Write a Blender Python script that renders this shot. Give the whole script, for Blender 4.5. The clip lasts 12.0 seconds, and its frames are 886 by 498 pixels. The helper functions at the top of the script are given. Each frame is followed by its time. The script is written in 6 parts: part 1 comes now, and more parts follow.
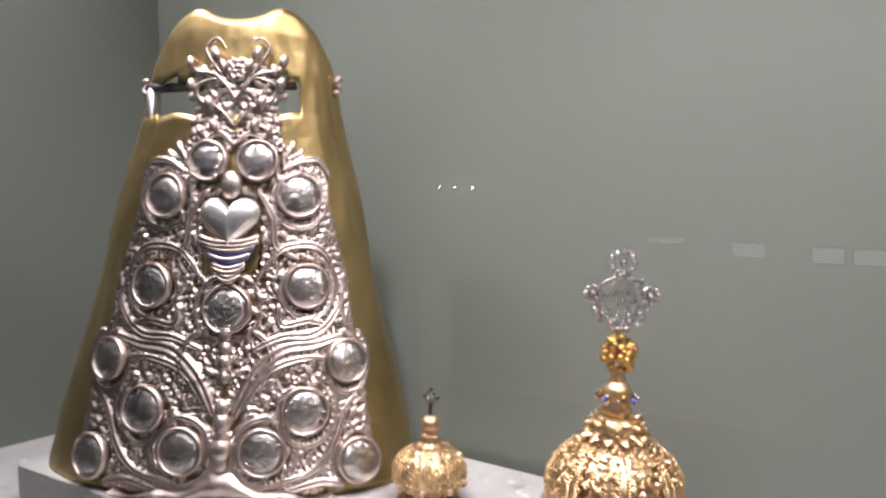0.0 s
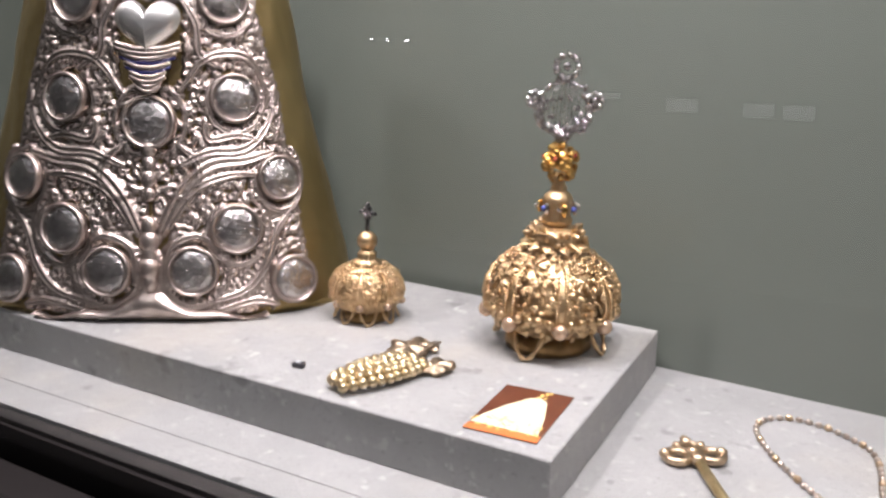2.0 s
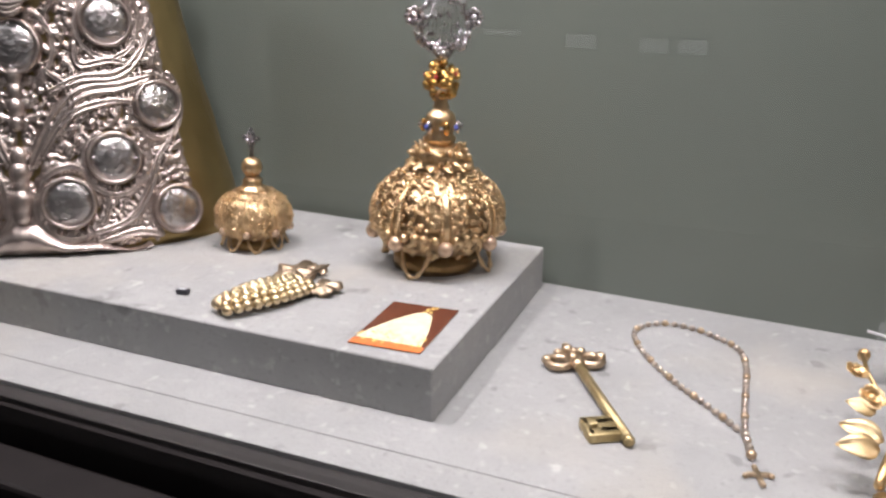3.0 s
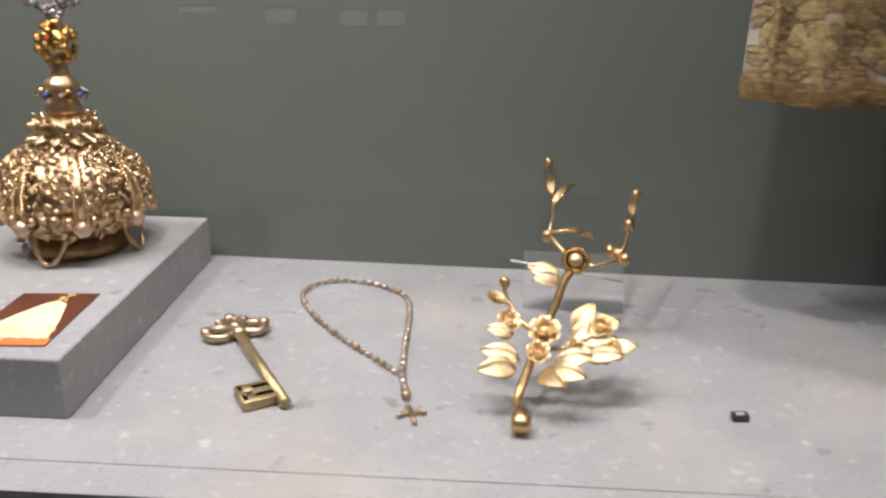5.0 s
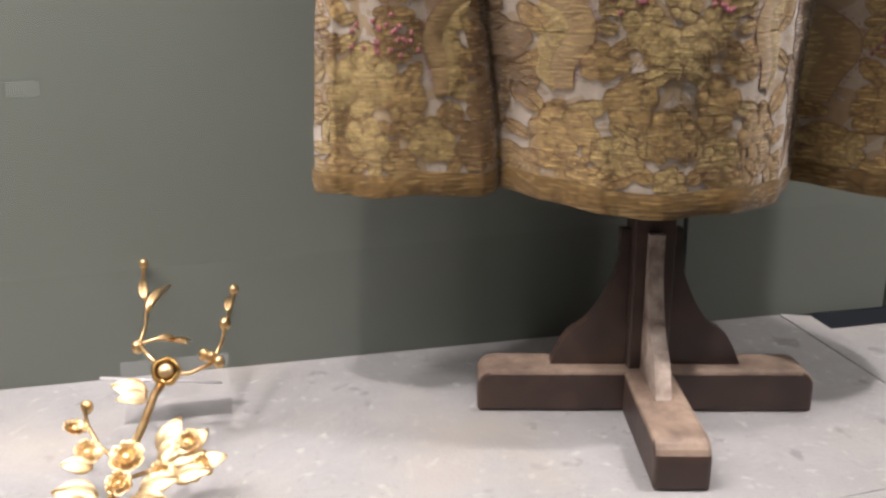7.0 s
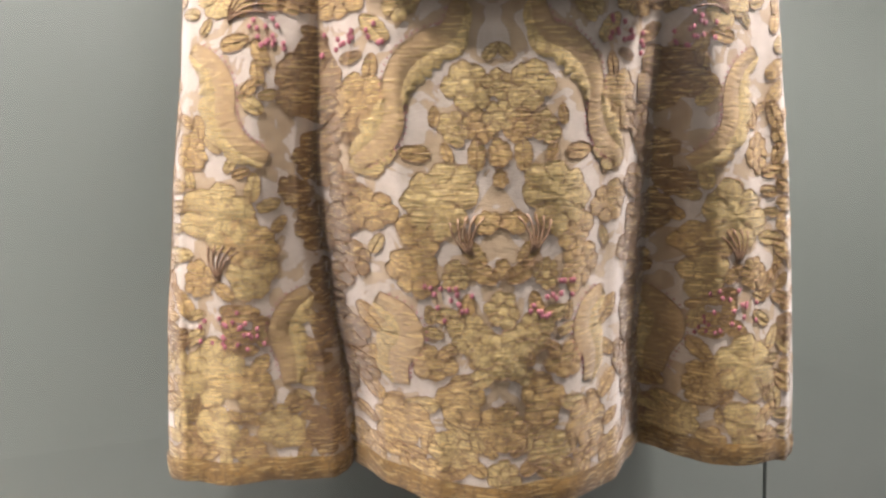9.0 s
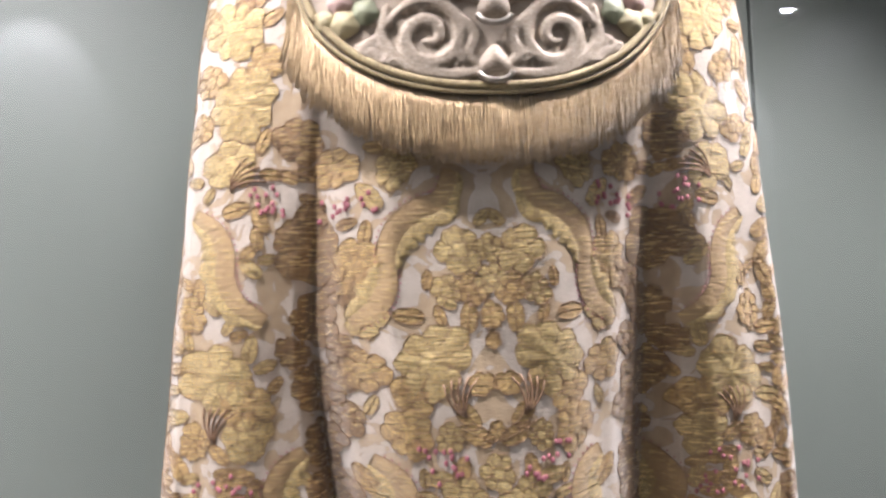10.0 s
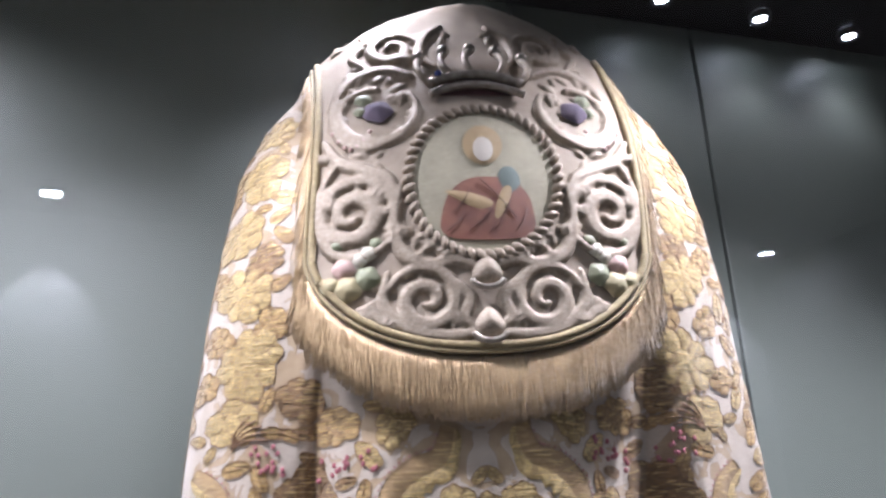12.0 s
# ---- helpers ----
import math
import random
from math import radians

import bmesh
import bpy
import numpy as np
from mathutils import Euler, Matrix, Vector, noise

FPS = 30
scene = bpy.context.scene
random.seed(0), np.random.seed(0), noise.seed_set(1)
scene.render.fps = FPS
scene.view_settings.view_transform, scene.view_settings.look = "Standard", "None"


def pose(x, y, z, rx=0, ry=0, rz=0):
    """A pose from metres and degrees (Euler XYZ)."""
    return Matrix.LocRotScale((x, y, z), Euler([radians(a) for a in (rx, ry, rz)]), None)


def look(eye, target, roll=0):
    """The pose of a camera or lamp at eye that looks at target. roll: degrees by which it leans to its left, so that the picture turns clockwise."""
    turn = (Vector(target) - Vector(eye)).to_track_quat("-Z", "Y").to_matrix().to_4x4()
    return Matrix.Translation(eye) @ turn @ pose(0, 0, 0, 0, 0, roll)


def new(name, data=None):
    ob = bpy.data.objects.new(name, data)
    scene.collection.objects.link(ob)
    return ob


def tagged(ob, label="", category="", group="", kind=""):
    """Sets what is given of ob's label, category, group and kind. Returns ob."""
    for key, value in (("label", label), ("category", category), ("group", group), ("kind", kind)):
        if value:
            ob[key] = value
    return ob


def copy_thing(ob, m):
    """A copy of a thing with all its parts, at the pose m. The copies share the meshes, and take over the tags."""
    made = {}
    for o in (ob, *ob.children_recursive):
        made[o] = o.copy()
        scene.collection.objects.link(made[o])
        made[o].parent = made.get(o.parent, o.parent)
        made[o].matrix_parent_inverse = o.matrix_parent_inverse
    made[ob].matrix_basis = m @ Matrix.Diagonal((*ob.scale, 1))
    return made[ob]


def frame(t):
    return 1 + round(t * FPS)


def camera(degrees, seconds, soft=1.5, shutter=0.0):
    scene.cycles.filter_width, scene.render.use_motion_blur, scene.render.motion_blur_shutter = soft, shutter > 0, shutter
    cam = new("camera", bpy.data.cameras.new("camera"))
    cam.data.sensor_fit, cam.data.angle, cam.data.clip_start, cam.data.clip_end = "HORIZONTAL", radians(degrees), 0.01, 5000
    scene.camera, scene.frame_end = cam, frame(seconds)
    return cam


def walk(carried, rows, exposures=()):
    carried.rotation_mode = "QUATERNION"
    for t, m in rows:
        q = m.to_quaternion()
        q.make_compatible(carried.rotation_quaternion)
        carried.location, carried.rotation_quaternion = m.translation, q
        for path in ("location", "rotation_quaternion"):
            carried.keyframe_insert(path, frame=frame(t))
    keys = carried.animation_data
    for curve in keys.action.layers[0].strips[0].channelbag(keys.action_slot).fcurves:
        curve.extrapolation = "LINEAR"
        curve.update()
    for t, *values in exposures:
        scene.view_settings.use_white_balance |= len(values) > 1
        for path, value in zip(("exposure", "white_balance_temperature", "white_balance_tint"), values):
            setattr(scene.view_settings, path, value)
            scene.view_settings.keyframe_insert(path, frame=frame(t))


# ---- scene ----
cam = camera(55.0, 12.0, soft=2.6)
PATH = [
    (0, (0.246, -0.516, 0.397), (-0.964, 1.066, 0.21), -0.1),
    (0.5, (0.238, -0.511, 0.385), (-0.967, 1.063, 0.118), 0.0),
    (1, (0.23, -0.509, 0.369), (-0.944, 1.074, 0.028), 0.3),
    (1.5, (0.228, -0.506, 0.355), (-0.895, 1.095, -0.064), 0.5),
    (2, (0.232, -0.503, 0.339), (-0.82, 1.125, -0.156), 0.6),
    (2.5, (0.245, -0.5, 0.327), (-0.722, 1.157, -0.24), 0.4),
    (2.7, (0.249, -0.501, 0.324), (-0.672, 1.172, -0.271), 0.5),
    (4.3, (0.301, -0.467, 0.295), (-0.219, 1.347, -0.368), -0.7),
    (4.5, (0.304, -0.464, 0.295), (-0.143, 1.369, -0.369), -0.5),
    (5, (0.32, -0.456, 0.293), (0.044, 1.412, -0.367), -0.3),
    (5.5, (0.341, -0.456, 0.294), (0.237, 1.434, -0.352), -0.3),
    (6, (0.364, -0.451, 0.297), (0.443, 1.444, -0.336), -0.2),
    (6.5, (0.385, -0.449, 0.306), (0.652, 1.441, -0.292), -0.3),
    (7, (0.399, -0.445, 0.325), (0.837, 1.429, -0.22), -0.4),
    (7.5, (0.422, -0.443, 0.346), (0.971, 1.426, -0.109), -0.9),
    (7.7, (0.428, -0.444, 0.349), (1.016, 1.426, -0.048), -1.0),
    (9.3, (0.48, -0.471, 0.443), (1.052, 1.44, 0.302), -1.6),
    (9.5, (0.481, -0.473, 0.444), (1.054, 1.442, 0.374), -1.7),
    (10, (0.482, -0.478, 0.447), (1.052, 1.435, 0.56), -2.1),
    (10.5, (0.482, -0.482, 0.45), (1.048, 1.414, 0.738), -2.2),
    (11, (0.48, -0.486, 0.453), (1.047, 1.383, 0.884), -2.3),
    (11.5, (0.478, -0.493, 0.455), (1.046, 1.343, 1.006), -2.5),
    (12, (0.475, -0.5, 0.456), (1.043, 1.301, 1.114), -2.9),
]
walk(cam, [(t, look(eye, target, roll)) for t, eye, target, roll in PATH],
     [(0, 0.62, 6450, 15), (2.5, 0.18, 6400, 12.5), (4.5, -0.07, 6400, 11), (5.5, -0.06, 6450, 11), (6.5, 0.18, 6500, 12.5), (7.5, 0.80, 6950, 15), (9.5, 1.26, 6300, 15), (12, 0.92, 5650, 16)])

# ---- light ----
world = bpy.data.worlds.new("room_dark")
world.use_nodes = True
scene.world = world
world.node_tree.nodes["Background"].inputs[0].default_value = (0.55, 0.62, 0.75, 1)
world.node_tree.nodes["Background"].inputs[1].default_value = 0.03

# ceiling spots of the show case: x, y, watts, tilt towards the back, beam in degrees
CASE_TOP = 1.085
SPOTS = [(-0.80, -0.06, 17, 0.12, 120), (-0.38, -0.07, 27, 0.10, 114), (-0.02, -0.05, 22, 0.07, 92), (0.32, -0.05, 19, 0.09, 112), (0.10, 0.12, 9.5, 0.06, 146), (0.60, 0.17, 4, 0.0, 100), (1.00, -0.09, 26, 0.12, 112),
         (1.015, 0.266, 0.45, -0.05, 116), (1.164, 0.275, 0.45, -0.05, 116), (1.31, 0.283, 0.45, -0.05, 116), (1.36, -0.13, 18, 0.10, 104)]


def spot(x, y, watts, lean, width):
    d = bpy.data.lights.new("case_spot", "SPOT")
    d.energy, d.spot_size, d.spot_blend, d.shadow_soft_size = watts, radians(width), 0.9, 0.025
    d.color = (1.0, 0.945, 0.94)
    ob = new("case_spot", d)
    ob.matrix_world = look((x, y, CASE_TOP - 0.035), (x, y + lean, 0))
    return ob


for sx, sy, sw, sl, swide in SPOTS:
    spot(sx, sy, sw, sl, swide)


def area_lamp(x, y, watts):
    d = bpy.data.lights.new("area_lamp", "AREA")
    d.energy, d.shape, d.size, d.size_y, d.color = watts, "RECTANGLE", 1.4, 0.35, (0.93, 0.97, 1.0)
    ob = new("area_lamp", d)
    ob.matrix_world = look((x, y, 2.05), (x, y, 0))
    return ob


# three unseen lamps, added as soft fill for the room and case front
for lx, ly, lw in ((-1.2, -0.95, 3.5), (0.6, -1.45, 3.5), (2.4, -0.95, 1.5)):
    area_lamp(lx, ly, lw)
# two small ceiling lamps that wash the opposite wall
for lx, ly in ((0.17, -3.62), (4.18, -3.5)):
    small_lamp = area_lamp(lx, ly, 2)
    small_lamp.data.size, small_lamp.data.size_y = 0.09, 0.07
    d = bpy.data.lights.new("wall_washer", "SPOT")
    d.energy, d.spot_size, d.spot_blend, d.shadow_soft_size, d.color = 36, radians(58), 0.5, 0.02, (0.93, 0.96, 1.0)
    new("wall_washer", d).matrix_world = look((lx, ly - 0.06, 2.03), (lx, -4.0, 1.45))


# ---- materials ----
def mat(name, colour, rough=0.5, metal=0.0, dark=None, scale=30.0, mix=0.5, bump=0.0, bump_scale=200.0, spec=0.5, detail=6.0):
    m = bpy.data.materials.new(name)
    m.use_nodes = True
    nt = m.node_tree
    b = nt.nodes["Principled BSDF"]
    b.inputs["Base Color"].default_value = (*colour, 1)
    b.inputs["Roughness"].default_value = rough
    b.inputs["Metallic"].default_value = metal
    b.inputs["Specular IOR Level"].default_value = spec
    tc = nt.nodes.new("ShaderNodeTexCoord")
    if dark:
        n1 = nt.nodes.new("ShaderNodeTexNoise")
        n1.inputs["Scale"].default_value = scale
        n1.inputs["Detail"].default_value = detail
        n1.inputs["Roughness"].default_value = 0.65
        r = nt.nodes.new("ShaderNodeValToRGB")
        r.color_ramp.elements[0].position, r.color_ramp.elements[1].position = 0.5 - mix / 2, 0.5 + mix / 2
        r.color_ramp.elements[0].color, r.color_ramp.elements[1].color = (*dark, 1), (*colour, 1)
        nt.links.new(tc.outputs["Object"], n1.inputs["Vector"])
        nt.links.new(n1.outputs["Fac"], r.inputs["Fac"])
        nt.links.new(r.outputs["Color"], b.inputs["Base Color"])
    if bump:
        n2 = nt.nodes.new("ShaderNodeTexNoise")
        n2.inputs["Scale"].default_value = bump_scale
        n2.inputs["Detail"].default_value = 4
        bp = nt.nodes.new("ShaderNodeBump")
        bp.inputs["Strength"].default_value = bump
        bp.inputs["Distance"].default_value = 0.002
        nt.links.new(tc.outputs["Object"], n2.inputs["Vector"])
        nt.links.new(n2.outputs["Fac"], bp.inputs["Height"])
        nt.links.new(bp.outputs["Normal"], b.inputs["Normal"])
    return m


def stone_mat():
    m = mat("grey_stone", (0.372, 0.368, 0.364), 0.7, dark=(0.245, 0.245, 0.245), scale=13, mix=0.75, bump=0.3, bump_scale=320)
    nt = m.node_tree
    b = nt.nodes["Principled BSDF"]
    tc = [n for n in nt.nodes if n.bl_idname == "ShaderNodeTexCoord"][0]
    last = b.inputs["Base Color"].links[0].from_socket
    for scale, lo, hi, colour, share in ((30.0, 0.635, 0.69, (0.14, 0.14, 0.14), 0.6), (55.0, 0.66, 0.72, (0.55, 0.54, 0.53), 0.5), (260.0, 0.58, 0.72, (0.17, 0.17, 0.17), 0.6), (95.0, 0.60, 0.70, (0.50, 0.49, 0.47), 0.45), (7.0, 0.52, 0.72, (0.42, 0.38, 0.32), 0.45)):
        n = nt.nodes.new("ShaderNodeTexNoise")
        n.inputs["Scale"].default_value, n.inputs["Detail"].default_value = scale, 5
        mp = nt.nodes.new("ShaderNodeMapping")
        mp.inputs["Location"].default_value = (scale, 1.3 * scale, 0.2)
        mr = nt.nodes.new("ShaderNodeMapRange")
        mr.inputs["From Min"].default_value, mr.inputs["From Max"].default_value, mr.inputs["To Max"].default_value = lo, hi, share
        mx = nt.nodes.new("ShaderNodeMix")
        mx.data_type = "RGBA"
        mx.inputs["B"].default_value = (*colour, 1)
        nt.links.new(tc.outputs["Object"], mp.inputs["Vector"])
        nt.links.new(mp.outputs["Vector"], n.inputs["Vector"])
        nt.links.new(n.outputs["Fac"], mr.inputs["Value"])
        nt.links.new(mr.outputs["Result"], mx.inputs["Factor"])
        nt.links.new(last, mx.inputs["A"])
        last = mx.outputs["Result"]
    nt.links.new(last, b.inputs["Base Color"])
    return m


STONE = stone_mat()
WALL = mat("wall_cloth", (0.149, 0.166, 0.144), 0.42, dark=(0.133, 0.150, 0.129), scale=5, mix=0.8, bump=0.15, bump_scale=900)
ROOM = mat("room_paint", (0.55, 0.54, 0.52), 0.8, dark=(0.50, 0.49, 0.47), scale=2)
ROOMFLOOR = mat("room_floor", (0.22, 0.20, 0.18), 0.5, dark=(0.16, 0.145, 0.13), scale=6)
BLACK = mat("black_frame", (0.010, 0.008, 0.008), 0.6, dark=(0.016, 0.013, 0.013), scale=20, spec=0.15)
GOLDLEAF = mat("gilt_sheet", (0.52, 0.395, 0.19), 0.40, 1.0, dark=(0.30, 0.21, 0.085), scale=14, mix=0.6, bump=0.6, bump_scale=60)
GOLD = mat("gold", (0.86, 0.65, 0.40), 0.33, 1.0, dark=(0.48, 0.31, 0.16), scale=120, mix=0.6, bump=0.4, bump_scale=350)
SILVER = mat("silver", (0.70, 0.605, 0.555), 0.37, 1.0, dark=(0.39, 0.32, 0.29), scale=90, mix=0.6, bump=0.35, bump_scale=420)
WOOD = mat("dark_wood", (0.095, 0.056, 0.042), 0.45, dark=(0.024, 0.013, 0.011), scale=32, mix=0.45, bump=0.3, bump_scale=120)


# ---- building helpers ----
def link_mesh(name, bm, material, parent=None, smooth=True):
    me = bpy.data.meshes.new(name)
    bm.normal_update()
    bm.to_mesh(me)
    bm.free()
    me.materials.append(material)
    if smooth:
        me.shade_smooth()
    ob = new(name, me)
    if parent:
        ob.parent = parent
    return ob


def part(name, bm, material, parent, label="", smooth=True):
    return tagged(link_mesh(name, bm, material, parent, smooth), label)


def thing(name, m, label, category, group="", kind=""):
    ob = new(name)
    ob.matrix_world = m
    ob.empty_display_size = 0.02
    return tagged(ob, label, category, group, kind)


def box_bm(x0, x1, y0, y1, z0, z1, bevel=0.0, bm=None):
    bm = bm or bmesh.new()
    got = bmesh.ops.create_cube(bm, size=1.0)["verts"]
    for v in got:
        v.co = Vector(((x0 + x1) / 2 + v.co.x * (x1 - x0), (y0 + y1) / 2 + v.co.y * (y1 - y0), (z0 + z1) / 2 + v.co.z * (z1 - z0)))
    if bevel:
        es = list({e for v in got for e in v.link_edges})
        bmesh.ops.bevel(bm, geom=es, offset=bevel, segments=2, affect="EDGES", profile=0.5)
    return bm


def prism_bm(outline, z0, z1, bevel=0.0):
    """A plate from a flat outline (x, y), from z0 to z1."""
    bm = bmesh.new()
    low = [bm.verts.new((x, y, z0)) for x, y in outline]
    high = [bm.verts.new((x, y, z1)) for x, y in outline]
    n = len(outline)
    bm.faces.new(low[::-1])
    bm.faces.new(high)
    for i in range(n):
        bm.faces.new((low[i], low[(i + 1) % n], high[(i + 1) % n], high[i]))
    bmesh.ops.recalc_face_normals(bm, faces=bm.faces)
    if bevel:
        bmesh.ops.bevel(bm, geom=list(bm.edges), offset=bevel, segments=2, affect="EDGES", profile=0.5)
    return bm


def lathe_bm(profile, n=48, wave=None, bm=None, at=(0, 0, 0)):
    """Turn (radius, height) pairs about z. wave(angle, k) scales the radius."""
    bm = bm or bmesh.new()
    rows = []
    for k, (r, z) in enumerate(profile):
        row = []
        for i in range(n):
            a = 2 * math.pi * i / n
            rr = r * (wave(a, k / (len(profile) - 1)) if wave else 1)
            row.append(bm.verts.new((at[0] + rr * math.cos(a), at[1] + rr * math.sin(a), at[2] + z)))
        rows.append(row)
    for a, b in zip(rows, rows[1:]):
        for i in range(n):
            bm.faces.new((a[i], a[(i + 1) % n], b[(i + 1) % n], b[i]))
    if profile[0][0] > 1e-5:
        bm.faces.new(rows[0][::-1])
    if profile[-1][0] > 1e-5:
        bm.faces.new(rows[-1])
    return bm


def tube_bm(points, radius, n=6, bm=None, closed=False):
    """A tube along points; radius is a number or a function of 0..1."""
    bm = bm or bmesh.new()
    pts = [Vector(p) for p in points]
    m = len(pts)
    rows, side = [], None
    for i, p in enumerate(pts):
        a, b = (pts[i - 1], pts[(i + 1) % m]) if closed else (pts[max(i - 1, 0)], pts[min(i + 1, m - 1)])
        d = (b - a).normalized()
        if side is None:
            side = d.orthogonal().normalized()
        side = (side - d * side.dot(d)).normalized()
        up = d.cross(side)
        r = radius(i / (m - 1)) if callable(radius) else radius
        rows.append([bm.verts.new(p + r * (math.cos(2 * math.pi * k / n) * side + math.sin(2 * math.pi * k / n) * up)) for k in range(n)])
    pairs = list(zip(rows, rows[1:])) + ([(rows[-1], rows[0])] if closed else [])
    for a, b in pairs:
        for k in range(n):
            bm.faces.new((a[k], a[(k + 1) % n], b[(k + 1) % n], b[k]))
    if not closed:
        bm.faces.new(rows[0][::-1])
        bm.faces.new(rows[-1])
    return bm


def ball_bm(c, r, bm=None, squash=(1, 1, 1), seg=10, rings=7):
    bm = bm or bmesh.new()
    bmesh.ops.create_uvsphere(bm, u_segments=seg, v_segments=rings, radius=1.0,
                              matrix=Matrix.Translation(c) @ Matrix.Diagonal((r * squash[0], r * squash[1], r * squash[2], 1)))
    return bm


def lerp_table(table, z):
    for (z0, a), (z1, b) in zip(table, table[1:]):
        if z <= z1:
            f = max(0.0, (z - z0) / (z1 - z0))
            f = f * f * (3 - 2 * f) * 0.4 + f * 0.6
            return a + (b - a) * f
    return table[-1][1]


# ---- the show case ----
def set_piece(name, bm, material, label, category, smooth=False):
    return tagged(link_mesh(name, bm, material, None, smooth), label, category, kind="structure")


WALL_Y, LEFT_X, RIGHT_X = 0.325, -0.98, 2.4
set_piece("floor", box_bm(-3.5, 4.5, -4, 0.6, -1.0, -0.9), ROOMFLOOR, "grey museum floor", "floor")
set_piece("ceiling", box_bm(-3.5, 4.5, -4, 0.6, 2.1, 2.2), ROOM, "pale room ceiling", "ceiling")
set_piece("wall_room_left", box_bm(-3.6, -3.5, -4, 0.6, -0.9, 2.1), ROOM, "pale room side wall", "wall")
set_piece("wall_room_right", box_bm(4.5, 4.6, -4, 0.6, -0.9, 2.1), ROOM, "pale room side wall", "wall")
set_piece("wall_room", box_bm(-3.5, 4.5, -4.1, -4.0, -0.9, 2.1), ROOM, "pale room wall opposite the show case", "wall")
# the back wall is three panels with narrow joints
for k, (xa, xb) in enumerate(((LEFT_X, 0.834), (0.838, 1.089), (1.093, RIGHT_X))):
    set_piece(f"wall_back_{k + 1}", box_bm(xa, xb, WALL_Y, WALL_Y + 0.03, -0.05 if k < 1 else -0.004, CASE_TOP, 0.0015), WALL, "grey-green back panel of the show case", "wall")
set_piece("wall_left", box_bm(LEFT_X - 0.03, LEFT_X, -0.2, WALL_Y + 0.03, -0.05, CASE_TOP), WALL, "grey-green side panel of the show case", "wall")
set_piece("wall_right", box_bm(RIGHT_X, RIGHT_X + 0.03, -0.2, WALL_Y + 0.03, -0.05, CASE_TOP), WALL, "grey-green side panel of the show case", "wall")
set_piece("case_ceiling", box_bm(LEFT_X - 0.03, RIGHT_X + 0.03, -0.25, WALL_Y + 0.03, CASE_TOP, CASE_TOP + 0.05), BLACK, "black ceiling of the show case", "ceiling")
set_piece("case_front_board", box_bm(LEFT_X - 0.03, RIGHT_X + 0.03, -0.26, -0.255, CASE_TOP - 0.02, 2.1), BLACK, "black board over the case opening", "wall")
FIXTURE = mat("lamp_body", (0.03, 0.03, 0.03), 0.4, dark=(0.02, 0.02, 0.02), scale=50)
BULB = bpy.data.materials.new("lamp_glow")
BULB.use_nodes = True
BULB.node_tree.nodes["Principled BSDF"].inputs["Emission Color"].default_value = (0.95, 0.97, 1, 1)
BULB.node_tree.nodes["Principled BSDF"].inputs["Emission Strength"].default_value = 30
first_lamp = None
for sx, sy, sw, sl, swide in SPOTS:
    if first_lamp:
        copy_thing(first_lamp, pose(sx, sy, CASE_TOP))
        continue
    first_lamp = thing("ceiling_spot", pose(sx, sy, CASE_TOP), "small round spotlight in the case ceiling", "spotlight", "case spotlights")
    part("ring", lathe_bm([(0.0086, -0.001), (0.014, -0.001), (0.014, -0.010), (0.012, -0.011), (0.0088, -0.006)], 24), FIXTURE, first_lamp)
    part("bulb", lathe_bm([(0.0085, -0.001), (0.0085, -0.007), (0.005, -0.009), (0.0005, -0.0095)], 20), BULB, first_lamp, "glowing lamp face")

# front glass
GLASS = bpy.data.materials.new("front_glass")
GLASS.use_nodes = True
gt = GLASS.node_tree
gt.nodes.clear()
g_out, g_mix = gt.nodes.new("ShaderNodeOutputMaterial"), gt.nodes.new("ShaderNodeMixShader")
g_clear, g_gloss, g_fres = gt.nodes.new("ShaderNodeBsdfTransparent"), gt.nodes.new("ShaderNodeBsdfGlossy"), gt.nodes.new("ShaderNodeLayerWeight")
g_gloss.inputs["Roughness"].default_value = 0.0
g_fres.inputs["Blend"].default_value = 0.5
g_pow, g_sum = gt.nodes.new("ShaderNodeMath"), gt.nodes.new("ShaderNodeMath")
g_pow.operation, g_sum.operation = "POWER", "MULTIPLY_ADD"
g_pow.inputs[1].default_value, g_sum.inputs[1].default_value, g_sum.inputs[2].default_value = 5.0, 0.96, 0.04
gt.links.new(g_fres.outputs["Facing"], g_pow.inputs[0])
gt.links.new(g_pow.outputs[0], g_sum.inputs[0])
gt.links.new(g_sum.outputs[0], g_mix.inputs["Fac"])
gt.links.new(g_clear.outputs["BSDF"], g_mix.inputs[1])
gt.links.new(g_gloss.outputs["BSDF"], g_mix.inputs[2])
gt.links.new(g_mix.outputs["Shader"], g_out.inputs["Surface"])
pane = set_piece("window_1", prism_bm([(LEFT_X, -0.156), (2.4, -0.004), (2.4, 0.002), (LEFT_X, -0.150)], -0.017, CASE_TOP - 0.001), GLASS, "clear front glass of the show case", "window")
pane.visible_shadow = False

